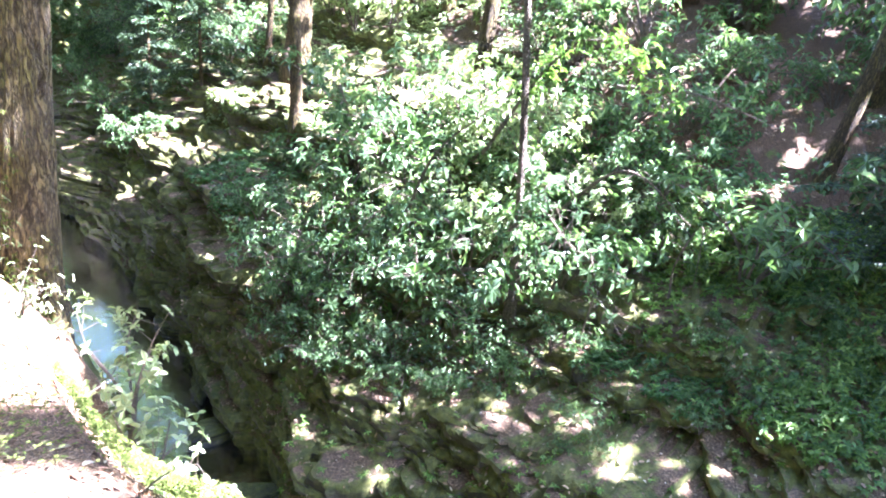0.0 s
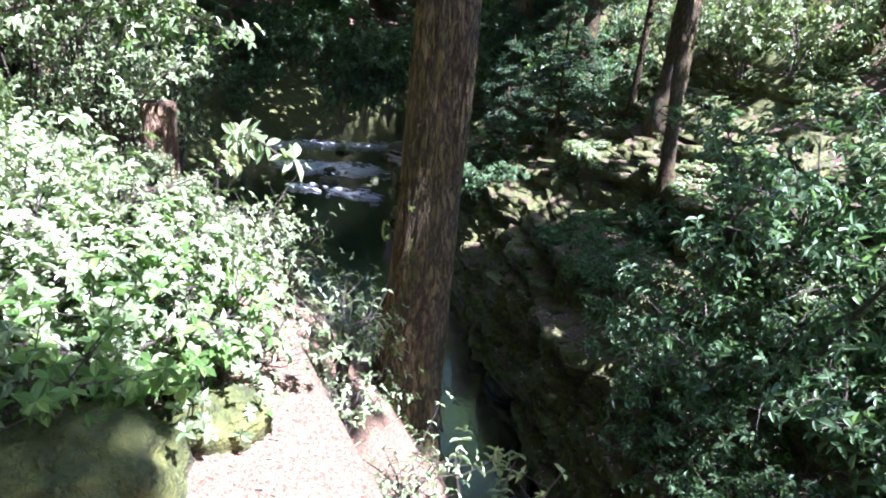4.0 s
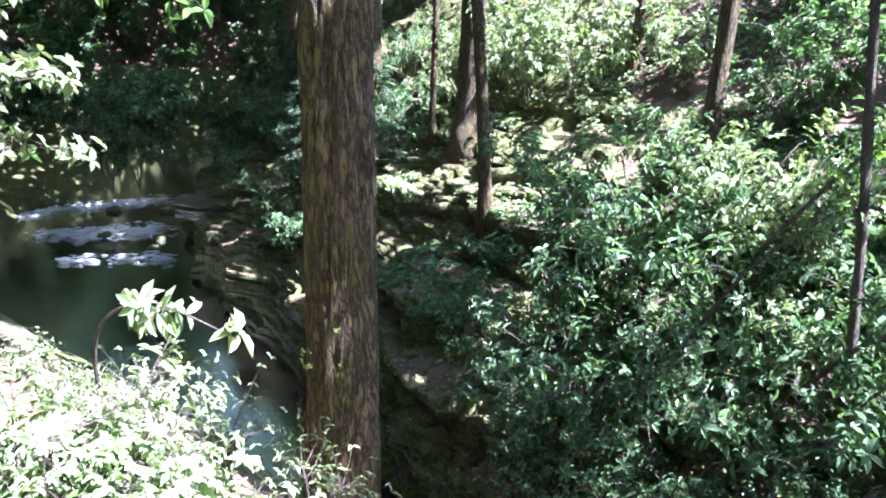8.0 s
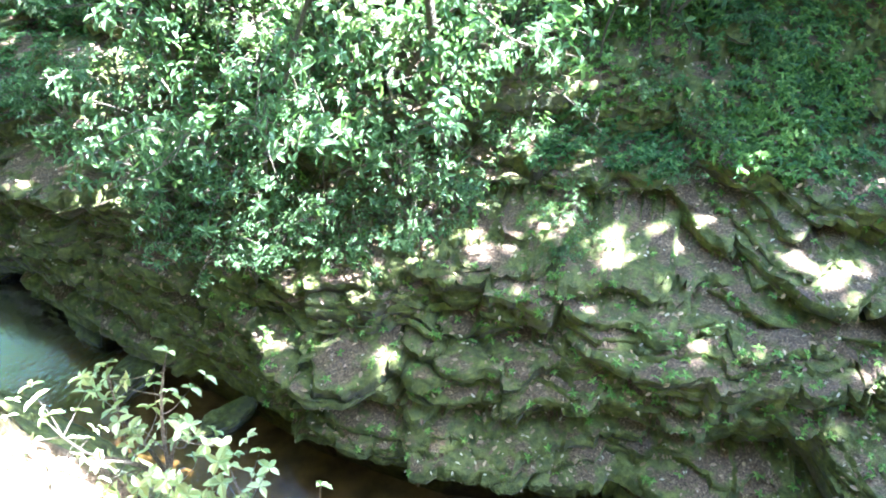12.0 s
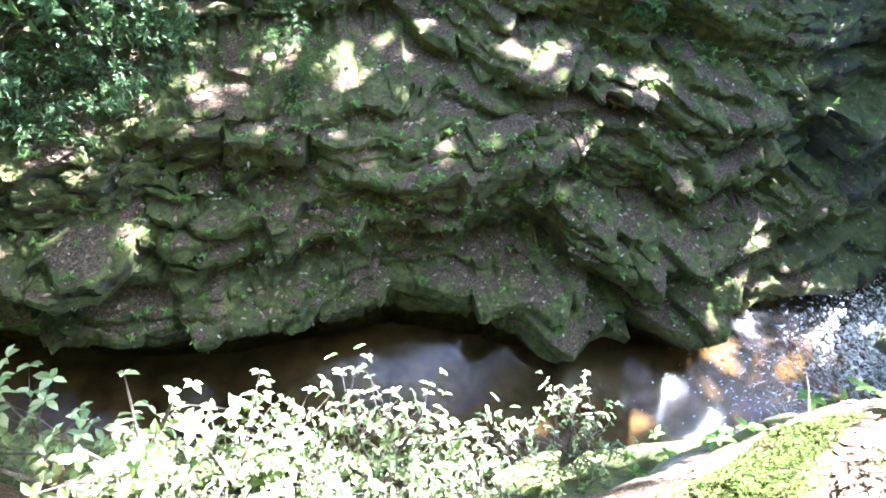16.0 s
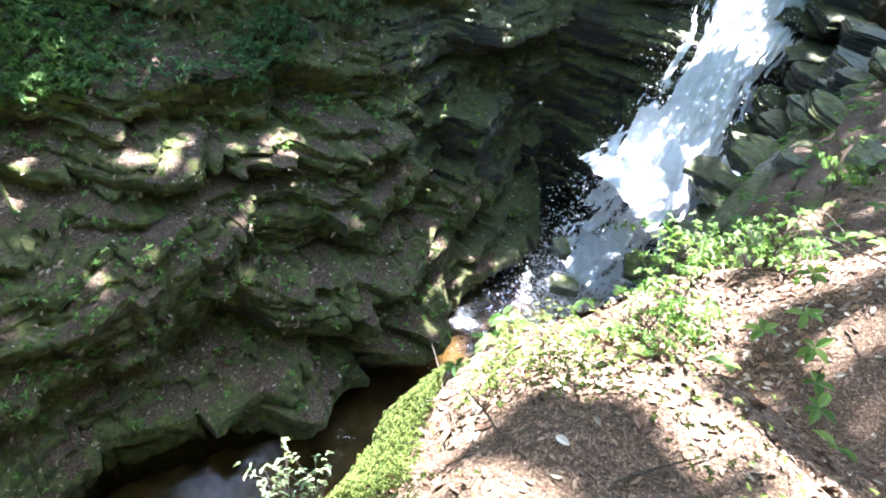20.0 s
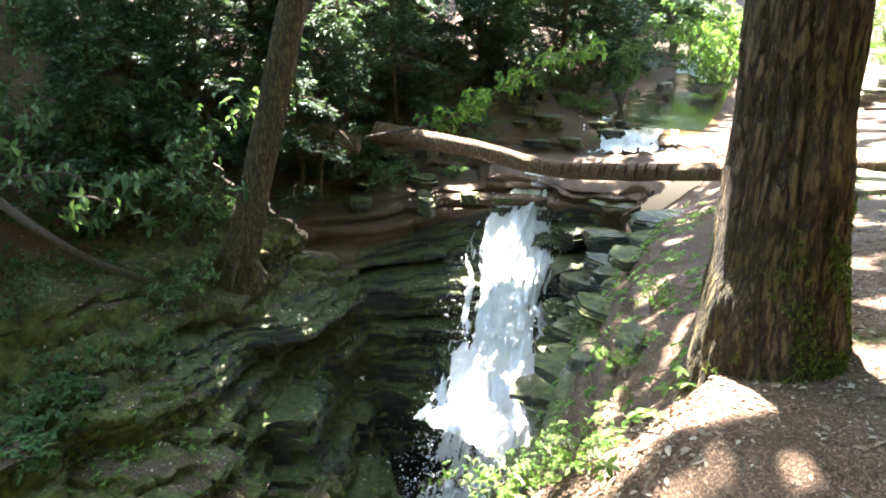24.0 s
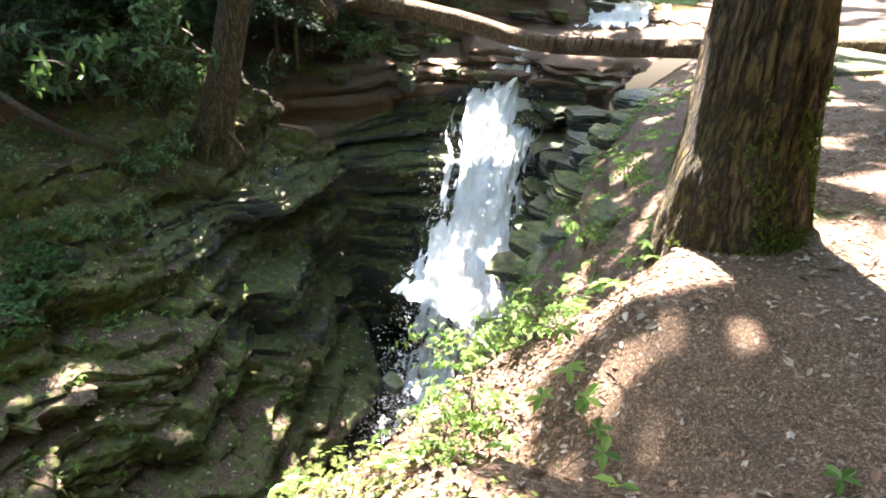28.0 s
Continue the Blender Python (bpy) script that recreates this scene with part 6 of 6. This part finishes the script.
tagged(new("fallen_twigs", mesh_of("fallen_twigs", v, f, TWIG)), "small fallen twigs lying on the leaf litter", "twigs", kind="stuff")

# ---- forest canopy out of view, opened and thickened to place sun and shade ----
LIT = [((-1.8, 3.3, 0.0), 0.5), ((-0.68, 2.04, 0.0), 0.0), ((-1.05, 2.3, 0.0), -0.1), ((0.35, 1.55, -0.4), -0.15), ((-3.75, 4.0, 0.3), 0.9), ((-2.9, 4.2, -0.3), 0.9), ((-3.4, 5.0, -1.0), 0.8), ((-2.4, 3.4, 0.0), 1.0), ((1.6, 0.9, -0.4), 0.0), ((4.0, 9.2, -4.0), -0.35), ((5.4, 8.6, -3.6), -0.35), ((2.8, 9.8, -3.6), -0.3), ((-1.5, 2.7, 0.0), 0.25), ((1.3, -0.9, 0.0), 0.3), ((-1.0, 4.5, -2.3), 1.1), ((-0.9, 3.7, -2.4), 0.6), ((-4.8, 4.3, 0.6), 1.45), ((-17.5, 18.8, -6.7), 2.2), ((-13.0, 16.5, -6.7), 1.0), ((-4.5, 20.0, 0.8), 4.0), ((-1.5, 9.9, -3.2), 0.6), ((0.2, 9.6, -3.2), 0.5), ((-0.9, 9.4, -3.5), 0.3), ((1.2, 9.5, -3.3), 0.1), ((-2.3, 9.9, -3.6), 0.2), ((-3.0, 11.0, -3.0), 0.5), ((-3.8, 12.0, -3.4), 0.5), ((4.0, 9.8, -2.4), -0.1), ((5.2, 8.9, -2.5), 0.0),
       ((3.5, 2.85, -6.7), -0.15), ((0.75, -0.25, 0.0), 0.4), ((9.6, -0.5, -4.0), 1.6), ((8.4, 0.2, -5.4), 1.4), ((10.9, -0.9, -2.3), 0.6), ((-6.2, 5.2, 2.4), 1.4), ((1.5, 9.2, -4.0), -0.35), ((18, -10, -0.5), 9.0), ((27, -20, 0.0), 12.0), ((40, -30, 2.0), 12.0), ((10.5, 5.5, 0.0), 0.3), ((13.0, 6.5, 1.0), 0.5), ((3.75, 5.55, -5.2), 0.0), ((3.6, 6.9, -3.8), -0.3), ((1.95, 6.75, -4.5), -0.35), ((8.3, 3.65, -3.1), -0.2), ((0.0, 9.05, -3.95), -0.3), ((6.8, -5.6, -0.4), 2.0), ((0.3, 11.0, 0.3), 0.4), ((5.0, 11.5, -0.5), 0.9), ((0.3, 9.7, -4.4), -0.35),
       ((-0.5, 12.5, 0.5), 1.0), ((1.8, 14.6, 1.2), 1.6), ((-1.5, 19.5, 1.5), 3.2), ((-9, 26, 1.0), 2.5), ((13.2, -3.9, -1.5), 1.6), ((13.0, 3.0, 1.2), 0.8), ((-1.8, 5.1, -2.3), 0.35), ((-3.5, 19.5, 1.8), 2.6), ((1.6, 10.6, 0.8), 0.7), ((4.0, 5.8, -5.5), 0.1), ((4.5, 7.3, -3.95), 0.1), ((4.4, 8.85, -3.5), 0.1), ((-3.0, 18.2, 0.6), 2.6), ((0.8, 1.5, -0.2), 0.1), ((2.6, 0.7, -0.6), 0.1), ((1.4, -1.6, 0.0), -0.1)]
r = np.random.default_rng(77)
LIT += [((r.uniform(0.2, 5.5), r.uniform(-5, 2.0), -0.2), r.uniform(-0.4, -0.05)) for k in range(9)] + [((r.uniform(-3, 9), r.uniform(8.5, 15), -4.0), r.uniform(-0.45, -0.1)) for k in range(16)] + [((r.uniform(8, 20), r.uniform(2, 12), 0.5), r.uniform(0.1, 0.8)) for k in range(26)] + [((r.uniform(-9, -4), r.uniform(2, 8), 0.4), r.uniform(0.2, 0.6)) for k in range(12)]
n = 24000
c = np.c_[r.uniform(-62, 46, n), r.uniform(-34, 75, n), r.uniform(9.0, 13.0, n)]
sd = np.array(SUN_DIR)
for centre, spread, m in [((5.6, 4.9, -4.8), 1.3, 110), ((7.6, 4.6, -3.6), 1.4, 90), ((9.0, -1.9, -2.3), 0.8, 60)]:  # unseen leaf clumps added to shade the cliff and the slabs by the falls
    high = r.uniform(9.0, 13.0, m)
    c = np.vstack([c, np.c_[centre[0] + sd[0] / sd[2] * (high - centre[2]) + r.normal(0, spread, m), centre[1] + r.normal(0, spread, m), high]])
n = len(c)
keep = fbm(c[:, 0] * 0.45, c[:, 1] * 0.45, 0 * c[:, 2], 3, 91) > -0.8
keep &= (r.uniform(size=n) < 0.72) | (np.hypot(c[:, 0] - 6.2, c[:, 1] - 1.8) > 3.4 + vnoise(c[:, 0], c[:, 1], 0 * c[:, 2], 93))  & ((c[:, 0] < 11) | (c[:, 0] > 27) | (c[:, 1] < 2.5) | (c[:, 1] > 15) | (r.uniform(size=n) < 0.72))  # thin leaves over the falls
for centre, radius in LIT:
    t = (c[:, 2] - centre[2]) / sd[2]
    hit = c - sd * t[:, None]
    d = np.hypot(hit[:, 0] - centre[0], hit[:, 1] - centre[1])
    keep &= (r.uniform(size=n) < 0.09) | (d > radius * (0.85 + 0.5 * vnoise(c[:, 0] * 1.2, c[:, 1] * 1.2, 0 * c[:, 2], 92)) + 0.6)
t = c[:, 2] / sd[2]
fine = c[~keep & (r.uniform(size=n) < 0.4) & (c[:, 0] - sd[0] * t > -1.3) & (c[:, 0] - sd[0] * t < 7.0) & (c[:, 1] < 14) & (c[:, 1] > -6)]  # gap places for small unseen leaves, added to break up the sun patches
c = c[keep]
m = 14
p = (c[:, None] + r.normal(size=(len(c), m, 3)) * (0.5, 0.5, 0.22)).reshape(-1, 3)
d = unit(r.normal(size=p.shape) * (1, 1, 0.35))
size = r.uniform(0.5, 0.95, (len(p), 1))
small = (fine[:, None] + r.normal(size=(len(fine), 12, 3)) * (0.5, 0.5, 0.22)).reshape(-1, 3)
small = np.vstack([small, np.array((-3.38 + sd[0] / sd[2] * 9.5, 3.10, 9.6)) + r.normal(size=(90, 3)) * (0.17, 0.17, 0.1)])  # unseen leaves added to shade the mossy boulder
p, d = np.vstack([p, small]), np.vstack([d, unit(r.normal(size=small.shape) * (1, 1, 0.35))])
side = unit(np.cross(d, unit(r.normal(size=p.shape) * 0.5 + (0, 0, 1))))
size = np.vstack([size, r.uniform(0.14, 0.30, (len(small), 1))])
v = np.stack([p, p + d * size * 0.5 + side * size * 0.30, p + d * size, p + d * size * 0.5 - side * size * 0.30], 1).reshape(-1, 3)
q = np.random.default_rng(88)  # unseen leaves added to shade the middle of the ledge
high = q.uniform(9.0, 12.0, (75, 1))
p = np.hstack([-0.2 + sd[0] / sd[2] * high, 0 * high + 0.95, high]) + q.normal(size=(75, 3)) * (0.34, 0.32, 0.1)
d = unit(q.normal(size=p.shape) * (1, 1, 0.35))
side = unit(np.cross(d, unit(q.normal(size=p.shape) * 0.5 + (0, 0, 1))))
v = np.vstack([v, np.stack([p, p + d * 0.2 + side * 0.12, p + d * 0.4, p + d * 0.2 - side * 0.12], 1).reshape(-1, 3)])
f = np.arange(len(v)).reshape(-1, 4)
tagged(new("forest_canopy", mesh_of("forest_canopy", v, f, CANOPY, False)), "green leaf canopy of the trees overhead, with unseen clumps added for shade", "foliage", kind="stuff")
# ---- near bank beside the falls ----
# slabs and stones stepping down the near bank beside the falls
STEP_MATS = [SLAB_PALE, SLAB_DARK, WET_ROCK]
r = np.random.default_rng(16)
for k in range(30):
    t = r.uniform()
    px, py = 4.6 + 4.6 * t, 0.35 - 2.0 * t + r.uniform(-0.9, 0.7)
    p = surface_at(P_NEAR, px, py)
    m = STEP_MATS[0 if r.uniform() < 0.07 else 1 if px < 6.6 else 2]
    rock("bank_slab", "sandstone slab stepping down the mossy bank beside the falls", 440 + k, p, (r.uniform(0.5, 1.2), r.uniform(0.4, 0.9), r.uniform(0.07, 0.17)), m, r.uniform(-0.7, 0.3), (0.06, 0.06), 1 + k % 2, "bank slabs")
for k in range(10):
    px, py = r.uniform(1.3, 4.4), r.uniform(0.2, 2.0)
    p = surface_at(P_NEAR, px, py)
    if p[2] > -0.3:
        continue
    rock("bank_slab", "pale flat stone half buried in the littered bank", 490 + k, p, (r.uniform(0.25, 0.6), r.uniform(0.2, 0.4), r.uniform(0.08, 0.15)), SLAB_PALE, r.uniform(0, 3), (0.1, 0.1), 1, "bank slabs")
cover("edge_moss", "yellow-green moss cushions along the broken edge of the ledge", P_NEAR, N_NEAR, 700, MOSS, (0.013, 0.007), 4, 36, x=(-0.62, -0.12), y=(1.25, 2.75), z=(-0.16, 0.2), clump=3.0)
cover("bank_moss", "yellow-green moss on the bank beside the falls", P_NEAR, N_NEAR, 1000, MOSS, (0.015, 0.007), 4, 31, x=(0.6, 8.5), y=(-2.4, 2.4), z=(-2.6, -0.2), clump=3.0)
fallen("bank_leaves", "brown dead leaves on the bank below the large tree", P_NEAR, N_NEAR, 5000, DEAD, (0.05, 0.022), 33, x=(0.5, 9), y=(-7, 2.5), z=(-2.8, 0.3))

# bright growth round the upstream clearing
SUNNY = [shrub_meshes(600 + k, 2.2, 1.6, 6, 18, (0.12, 0.06), 5, BRIGHT, True) for k in range(2)]
for k in range(34):
    a = np.random.default_rng(620 + k)
    px, py = a.uniform(10, 34), 0
    py = -0.62 * px - a.uniform(2.5, 12) if k % 3 else -0.42 * px + a.uniform(-1.5, 1.5) - 1.5
    g = P_FALLS if py > -0.75 * px + 3 else P_NEAR
    if px < 16 and py > -0.62 * px - 3.5:
        continue
    place_shrub("clearing_bush", "bright sunlit leafy bush at the upstream clearing", "bush", SUNNY[k % 2], surface_at(g, px, py), a.uniform(0.6, 1.3), a.uniform(0, 6.28), (0, 0), "clearing bushes")
for k in range(30):
    a = np.random.default_rng(700 + k)
    px, py = a.uniform(24, 50), a.uniform(-46, -6)
    if abs(math.atan2(py - 2.2, px + 1.8) + 0.70) < 0.16:  # the way into the clearing stays open
        continue
    place_shrub("woodland_bush", "tall leafy understorey bush beyond the clearing", "bush", WOODS[k % 3], surface_at(P_NEAR if py < -18 else P_FALLS, px, py), a.uniform(1.4, 2.4), a.uniform(0, 6.28), (0, 0), "woodland understorey")
# undergrowth closing the head of the pool
for k in range(80):
    a = np.random.default_rng(760 + k)
    px, py = a.uniform(-44, -22), a.uniform(26, 62)
    g = P_FAR if px > -0.2 * py - 20.5 else P_NEAR
    p = surface_at(g, px, py)
    if p[2] < -5.4:
        continue
    place_shrub("woodland_bush", "dark leafy understorey bush at the head of the pool", "bush", WOODS[k % 3], p, a.uniform(1.0, 1.8), a.uniform(0, 6.28), (0, 0), "woodland understorey")

# more laurels on the slope above the far rock shelf
for k in range(26):
    a = np.random.default_rng(820 + k)
    px, py = a.uniform(6.5, 13.5), a.uniform(4.6, 9.5)
    p = surface_at(P_FAR if px < 10 else P_FALLS, px, py)
    place_shrub("hillside_bush", "green laurel bush on the shaded slope above the falls", "bush", LAURELS[k % 4], p, a.uniform(0.45, 0.85), a.uniform(0, 6.28), (0.1, 0), "hillside bushes")

# growth among the laurels and on the slope behind them, paled to look sunlit
SUNLIT_TONE_BUSH = [shrub_meshes(860 + k, 1.5, 1.2, 6, 16, (0.095, 0.046), 6, SUNLIT_TONE_LEAF, True) for k in range(2)]
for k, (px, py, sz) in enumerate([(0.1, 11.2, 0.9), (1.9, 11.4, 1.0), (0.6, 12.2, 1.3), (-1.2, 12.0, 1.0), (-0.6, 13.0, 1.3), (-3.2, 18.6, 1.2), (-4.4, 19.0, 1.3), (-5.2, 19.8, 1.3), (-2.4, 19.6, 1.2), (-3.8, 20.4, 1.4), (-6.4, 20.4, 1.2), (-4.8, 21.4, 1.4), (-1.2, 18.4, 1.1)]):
    place_shrub("sunlit_tone_bush", "leafy bush on the far slope, leaf colour paled as if in full sun", "bush", SUNLIT_TONE_BUSH[k % 2], surface_at(P_FAR, px, py), sz, 1.7 * k, (0.2, 0), "pale sunlit bushes")

# tangled twiggy growth on the bank above the pool, leaves paled as if sunlit
TANGLE = [shrub_meshes(880 + k, 2.6, 1.3, 10, 15, (0.075, 0.036), 4, SUNLIT_TONE_LEAF, True, 0.25) for k in range(3)]
for k in range(26):
    a = np.random.default_rng(900 + k)
    px = a.uniform(-13.5, -7.0)
    py = 4.9 + 0.84 * (-6.29 - px) - 4.5 * a.uniform() ** 1.5
    place_shrub("tangled_bush", "tall twiggy bush above the pool, leaf colour paled as if sunlit", "bush", TANGLE[k % 3], surface_at(P_NEAR, px, py), a.uniform(0.55, 1.15), a.uniform(0, 6.28), (0, 0), "tangled bushes")

# rock steps and low growth on the slope behind the log
r = np.random.default_rng(26)
for k in range(26):
    p = surface_at(P_FALLS, r.uniform(10.6, 15.5), r.uniform(-0.6, 3.2))
    rock("shelf_stone", "dark mossy stone step on the slope behind the log", 520 + k, p, (r.uniform(0.6, 1.5), r.uniform(0.4, 0.9), r.uniform(0.15, 0.35)), SLAB_DARK, r.uniform(-0.4, 0.4), (0.05, 0.05), 2, "slope stones")
for k in range(34):
    p = surface_at(P_FALLS, r.uniform(13.6, 18.5), r.uniform(-4.4, -0.4))
    rock("shelf_stone", "dark mossy stone step on the slope behind the log", 600 + k, p, (r.uniform(0.5, 1.3), r.uniform(0.4, 0.8), r.uniform(0.12, 0.3)), WET_ROCK if k % 3 == 0 else CLIFF, r.uniform(-0.4, 0.4), (0.05, 0.05), 2, "slope stones")
for k in range(14):
    p = surface_at(P_FALLS, r.uniform(14.5, 19.0), r.uniform(-5.0, -0.4))
    place_shrub("hillside_bush", "green bush growing among the stones behind the log", "bush", (FRESH + LAURELS)[k % 6], p, r.uniform(0.35, 0.7), r.uniform(0, 6.28), (0.1, 0), "hillside bushes")
for k in range(22):
    p = surface_at(P_FALLS, r.uniform(11.0, 16.0), r.uniform(-1.0, 4.0))
    place_shrub("understorey_plant", "small dark green plant on the slope behind the log", "plant", (LAURELS + FRESH)[k % 6], p, r.uniform(0.3, 0.6), r.uniform(0, 6.28), (0, 0), "slope plants")


def trunk_moss(parent, radius, low, high, facing, n, seed):
    """Moss tufts on one side of a trunk, thickest at its foot."""
    q = np.random.default_rng(seed)
    h = low + (high - low) * q.uniform(size=n) ** 2.2
    a = facing + q.normal(0, 0.75, n)
    keep = fbm(a * 2.2, h * 3.5, 0 * a, 3, seed) > -0.15 + 0.35 * (h - low) / (high - low)
    h, a = h[keep], a[keep]
    out = np.c_[np.cos(a), np.sin(a), 0 * a]
    flare = radius * (1 + 0.42 * np.maximum(0, 1 - h / 0.7))
    c = out * flare[:, None] + np.c_[0 * a, 0 * a, h]
    v, f = whorl_leaves(c, out + (0, 0, 0.3), 4, 0.022, 0.010, q, 0.8)
    tagged(part("moss", mesh_of("moss", v, f, MOSS, False), parent, "yellow-green moss"), kind="stuff")


trunk_moss(big_tree, 0.275, 0.0, 0.9, -2.2, 2400, 41)
trunk_moss(ledge_tree, 0.245, 0.0, 1.9, -2.5, 3400, 42)

# sprays reaching in over the bank, paled in colour as if sunlit
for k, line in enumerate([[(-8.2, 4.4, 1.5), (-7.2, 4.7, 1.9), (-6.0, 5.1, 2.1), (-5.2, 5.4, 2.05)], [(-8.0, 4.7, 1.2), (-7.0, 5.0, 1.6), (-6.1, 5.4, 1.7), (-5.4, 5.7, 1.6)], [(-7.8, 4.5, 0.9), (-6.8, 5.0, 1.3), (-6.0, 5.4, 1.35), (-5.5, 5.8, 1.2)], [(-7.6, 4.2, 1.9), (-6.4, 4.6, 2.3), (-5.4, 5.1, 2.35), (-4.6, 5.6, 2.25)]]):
    bough("sunlit_spray", "leafy spray hanging over the bank, leaf colour paled as if sunlit", line, [0.022, 0.016, 0.010, 0.004], 46, (0.085, 0.042), SUNLIT_TONE_LEAF, 960 + k, 0.3, 0.4)
# small laurels and herbs lower on the far slope
r = np.random.default_rng(36)
for k in range(14):
    p = surface_at(P_FAR, r.uniform(0.8, 5.0), r.uniform(8.2, 10.0))
    place_shrub("laurel_bush", "small green laurel on the mossy rock slope", "bush", (LAURELS + FRESH)[k % 6], p, r.uniform(0.18, 0.32), r.uniform(0, 6.28), (0.3, 0), "laurel thicket")
cover("rock_herbs", "fresh green herbs growing over the mossy rocks", P_FAR, N_FAR, 450, BRIGHT, (0.07, 0.034), 5, 61, x=(-3, 9.5), y=(3, 11.5), z=(-5.2, -2.2), flat=0.3, clump=2.5)

# foam drifting on the plunge pool
q = np.random.default_rng(51)
n = 900
t = q.uniform(size=n) ** 1.6
c = np.c_[8.0 - 4.2 * t, 0.7 + 2.0 * t, np.full(n, WATER_Z + 0.022)] + q.normal(size=(n, 3)) * (0.5, 0.45, 0.0)
d = unit(np.c_[-np.ones(n), 0.55 * np.ones(n), np.zeros(n)] + q.normal(size=(n, 3)) * (0.5, 0.5, 0.0))
v, f = leaves(c, d, np.tile((0.0, 0.0, 1.0), (n, 1)), q.uniform(0.03, 0.20, n) * (1.2 - t), q.uniform(0.004, 0.016, n), 0.0)
tagged(part("foam", mesh_of("foam", v, f, FOAM), fall, "white foam flecks on the pool"), kind="stuff")

# white water breaking across the head of the pool
def broken_water(name, a, b, n, spread, seed):
    """Flat streaks and low crests of foam along a line on the water."""
    q = np.random.default_rng(seed)
    a, b = np.array(a), np.array(b)
    t = q.uniform(size=n)
    keep = fbm(t * 7, 0 * t + seed, 0 * t, 3, seed) > -0.25
    t = t[keep]
    m = len(t)
    c = a + (b - a) * t[:, None] + np.c_[q.normal(0, spread, m), q.normal(0, spread, m), q.uniform(0.0, 0.16, m)]
    d = unit((b - a) + q.normal(size=(m, 3)) * (1.6, 1.6, 0.15))
    v, f = leaves(c, d, unit(np.c_[q.normal(0, 0.3, m), q.normal(0, 0.3, m), np.ones(m)]), q.uniform(0.15, 0.7, m), q.uniform(0.05, 0.17, m), 0.05)
    return mesh_of(name, v, f, FOAM)


for k, (a, b, n, spread) in enumerate([((-29.5, 27.4, -6.7), (-24.8, 31.9, -6.7), 340, 0.3), ((-26.0, 25.2, -6.7), (-22.0, 27.6, -6.7), 200, 0.28), ((-24.2, 25.4, -6.7), (-21.4, 27.0, -6.7), 260, 0.35), ((-22.6, 22.6, -6.7), (-18.8, 23.8, -6.7), 120, 0.25)]):
    tagged(part("crest", broken_water("crest", a, b, n, spread, 70 + k), riffle), kind="stuff")
# bushes on the upper far slope
r = np.random.default_rng(46)
for k in range(34):
    p = surface_at(P_FAR, r.uniform(0.5, 9.0), r.uniform(14.0, 24.0))
    place_shrub("hillside_bush", "dark green bush on the wooded far slope", "bush", (LAURELS + WOODS)[k % 7], p, r.uniform(0.5, 1.1) * (1.0 if k % 7 > 3 else 1.6), r.uniform(0, 6.28), (0.15, 0), "hillside bushes")

# whole dead leaves, needles and twigs on the path beside the large tree
DEAD_RED = dead_material("red_brown_leaf", (0.10, 0.05, 0.028), (0.30, 0.17, 0.10))
fallen("large_dead_leaves", "curled red-brown dead leaves on the littered path", P_NEAR, N_NEAR, 4600, DEAD_RED, (0.050, 0.026), 121, x=(-2.2, 4.0), y=(-3.0, 3.6), z=(-0.9, 0.6), flat=0.3)
fallen("path_debris", "small brown bark chips and leaf scraps on the path", P_NEAR, N_NEAR, 5200, DEAD_RED, (0.034, 0.014), 131, x=(-0.6, 2.8), y=(-2.4, 2.2), z=(-0.5, 0.4), flat=0.3)
fallen("pale_debris", "small pale leaf scraps scattered on the path", P_NEAR, N_NEAR, 4200, DEAD_PALE, (0.036, 0.016), 132, x=(-0.6, 2.8), y=(-2.4, 2.2), z=(-0.5, 0.4), flat=0.3)
fallen("tan_dead_leaves", "pale tan dead leaves on the littered path", P_NEAR, N_NEAR, 1100, DEAD_PALE, (0.048, 0.026), 122, x=(-2.2, 4.0), y=(-3.0, 3.6), z=(-0.9, 0.6), flat=0.3)
fallen("needles", "brown fallen conifer needles on the path", P_NEAR, N_NEAR, 16000, DEAD, (0.05, 0.0035), 123, x=(-2.2, 3.0), y=(-2.0, 3.6), z=(-0.6, 0.6), flat=0.5)
q = np.random.default_rng(57)
spots, _ = pick(P_NEAR, N_NEAR, 170, (-2.5, 3.5), (-2.5, 3.5), (-0.9, 0.5), 0.4, 0, 131)
bits = []
for k, p in enumerate(spots):
    d = unit(q.normal(size=3) * (1, 1, 0.12)) * q.uniform(0.08, 0.38)
    bits.append(tube([p + (0, 0, 0.012), p + d * 0.5 + (0, 0, 0.03), p + d + (0, 0, 0.012)], [0.004, 0.0035, 0.002], 5, 0.1, 0, 0, k, False))
v, f = join(bits)
tagged(new("path_twigs", mesh_of("path_twigs", v, f, TWIG)), "thin grey twigs scattered over the path", "twigs", kind="stuff")

# stones added to plug the gap between the cliff and the falls rock
for k, (px, py, pz, a, b, h) in enumerate([(9.95, 2.75, -5.45, 1.5, 1.2, 0.6), (10.05, 2.95, -4.75, 1.4, 1.1, 0.5), (9.9, 2.65, -6.2, 1.4, 1.2, 0.7), (10.3, 3.1, -4.0, 1.5, 1.1, 0.5)]):
    rock("filler_stone", "dark stone added to fill the gap at the corner of the cliff", 560 + k, (px, py, pz), (a, b, h), SLAB_DARK if k % 2 else WET_ROCK, 0.4 * k, (0.1, 0.05), 2, "wedged stones")
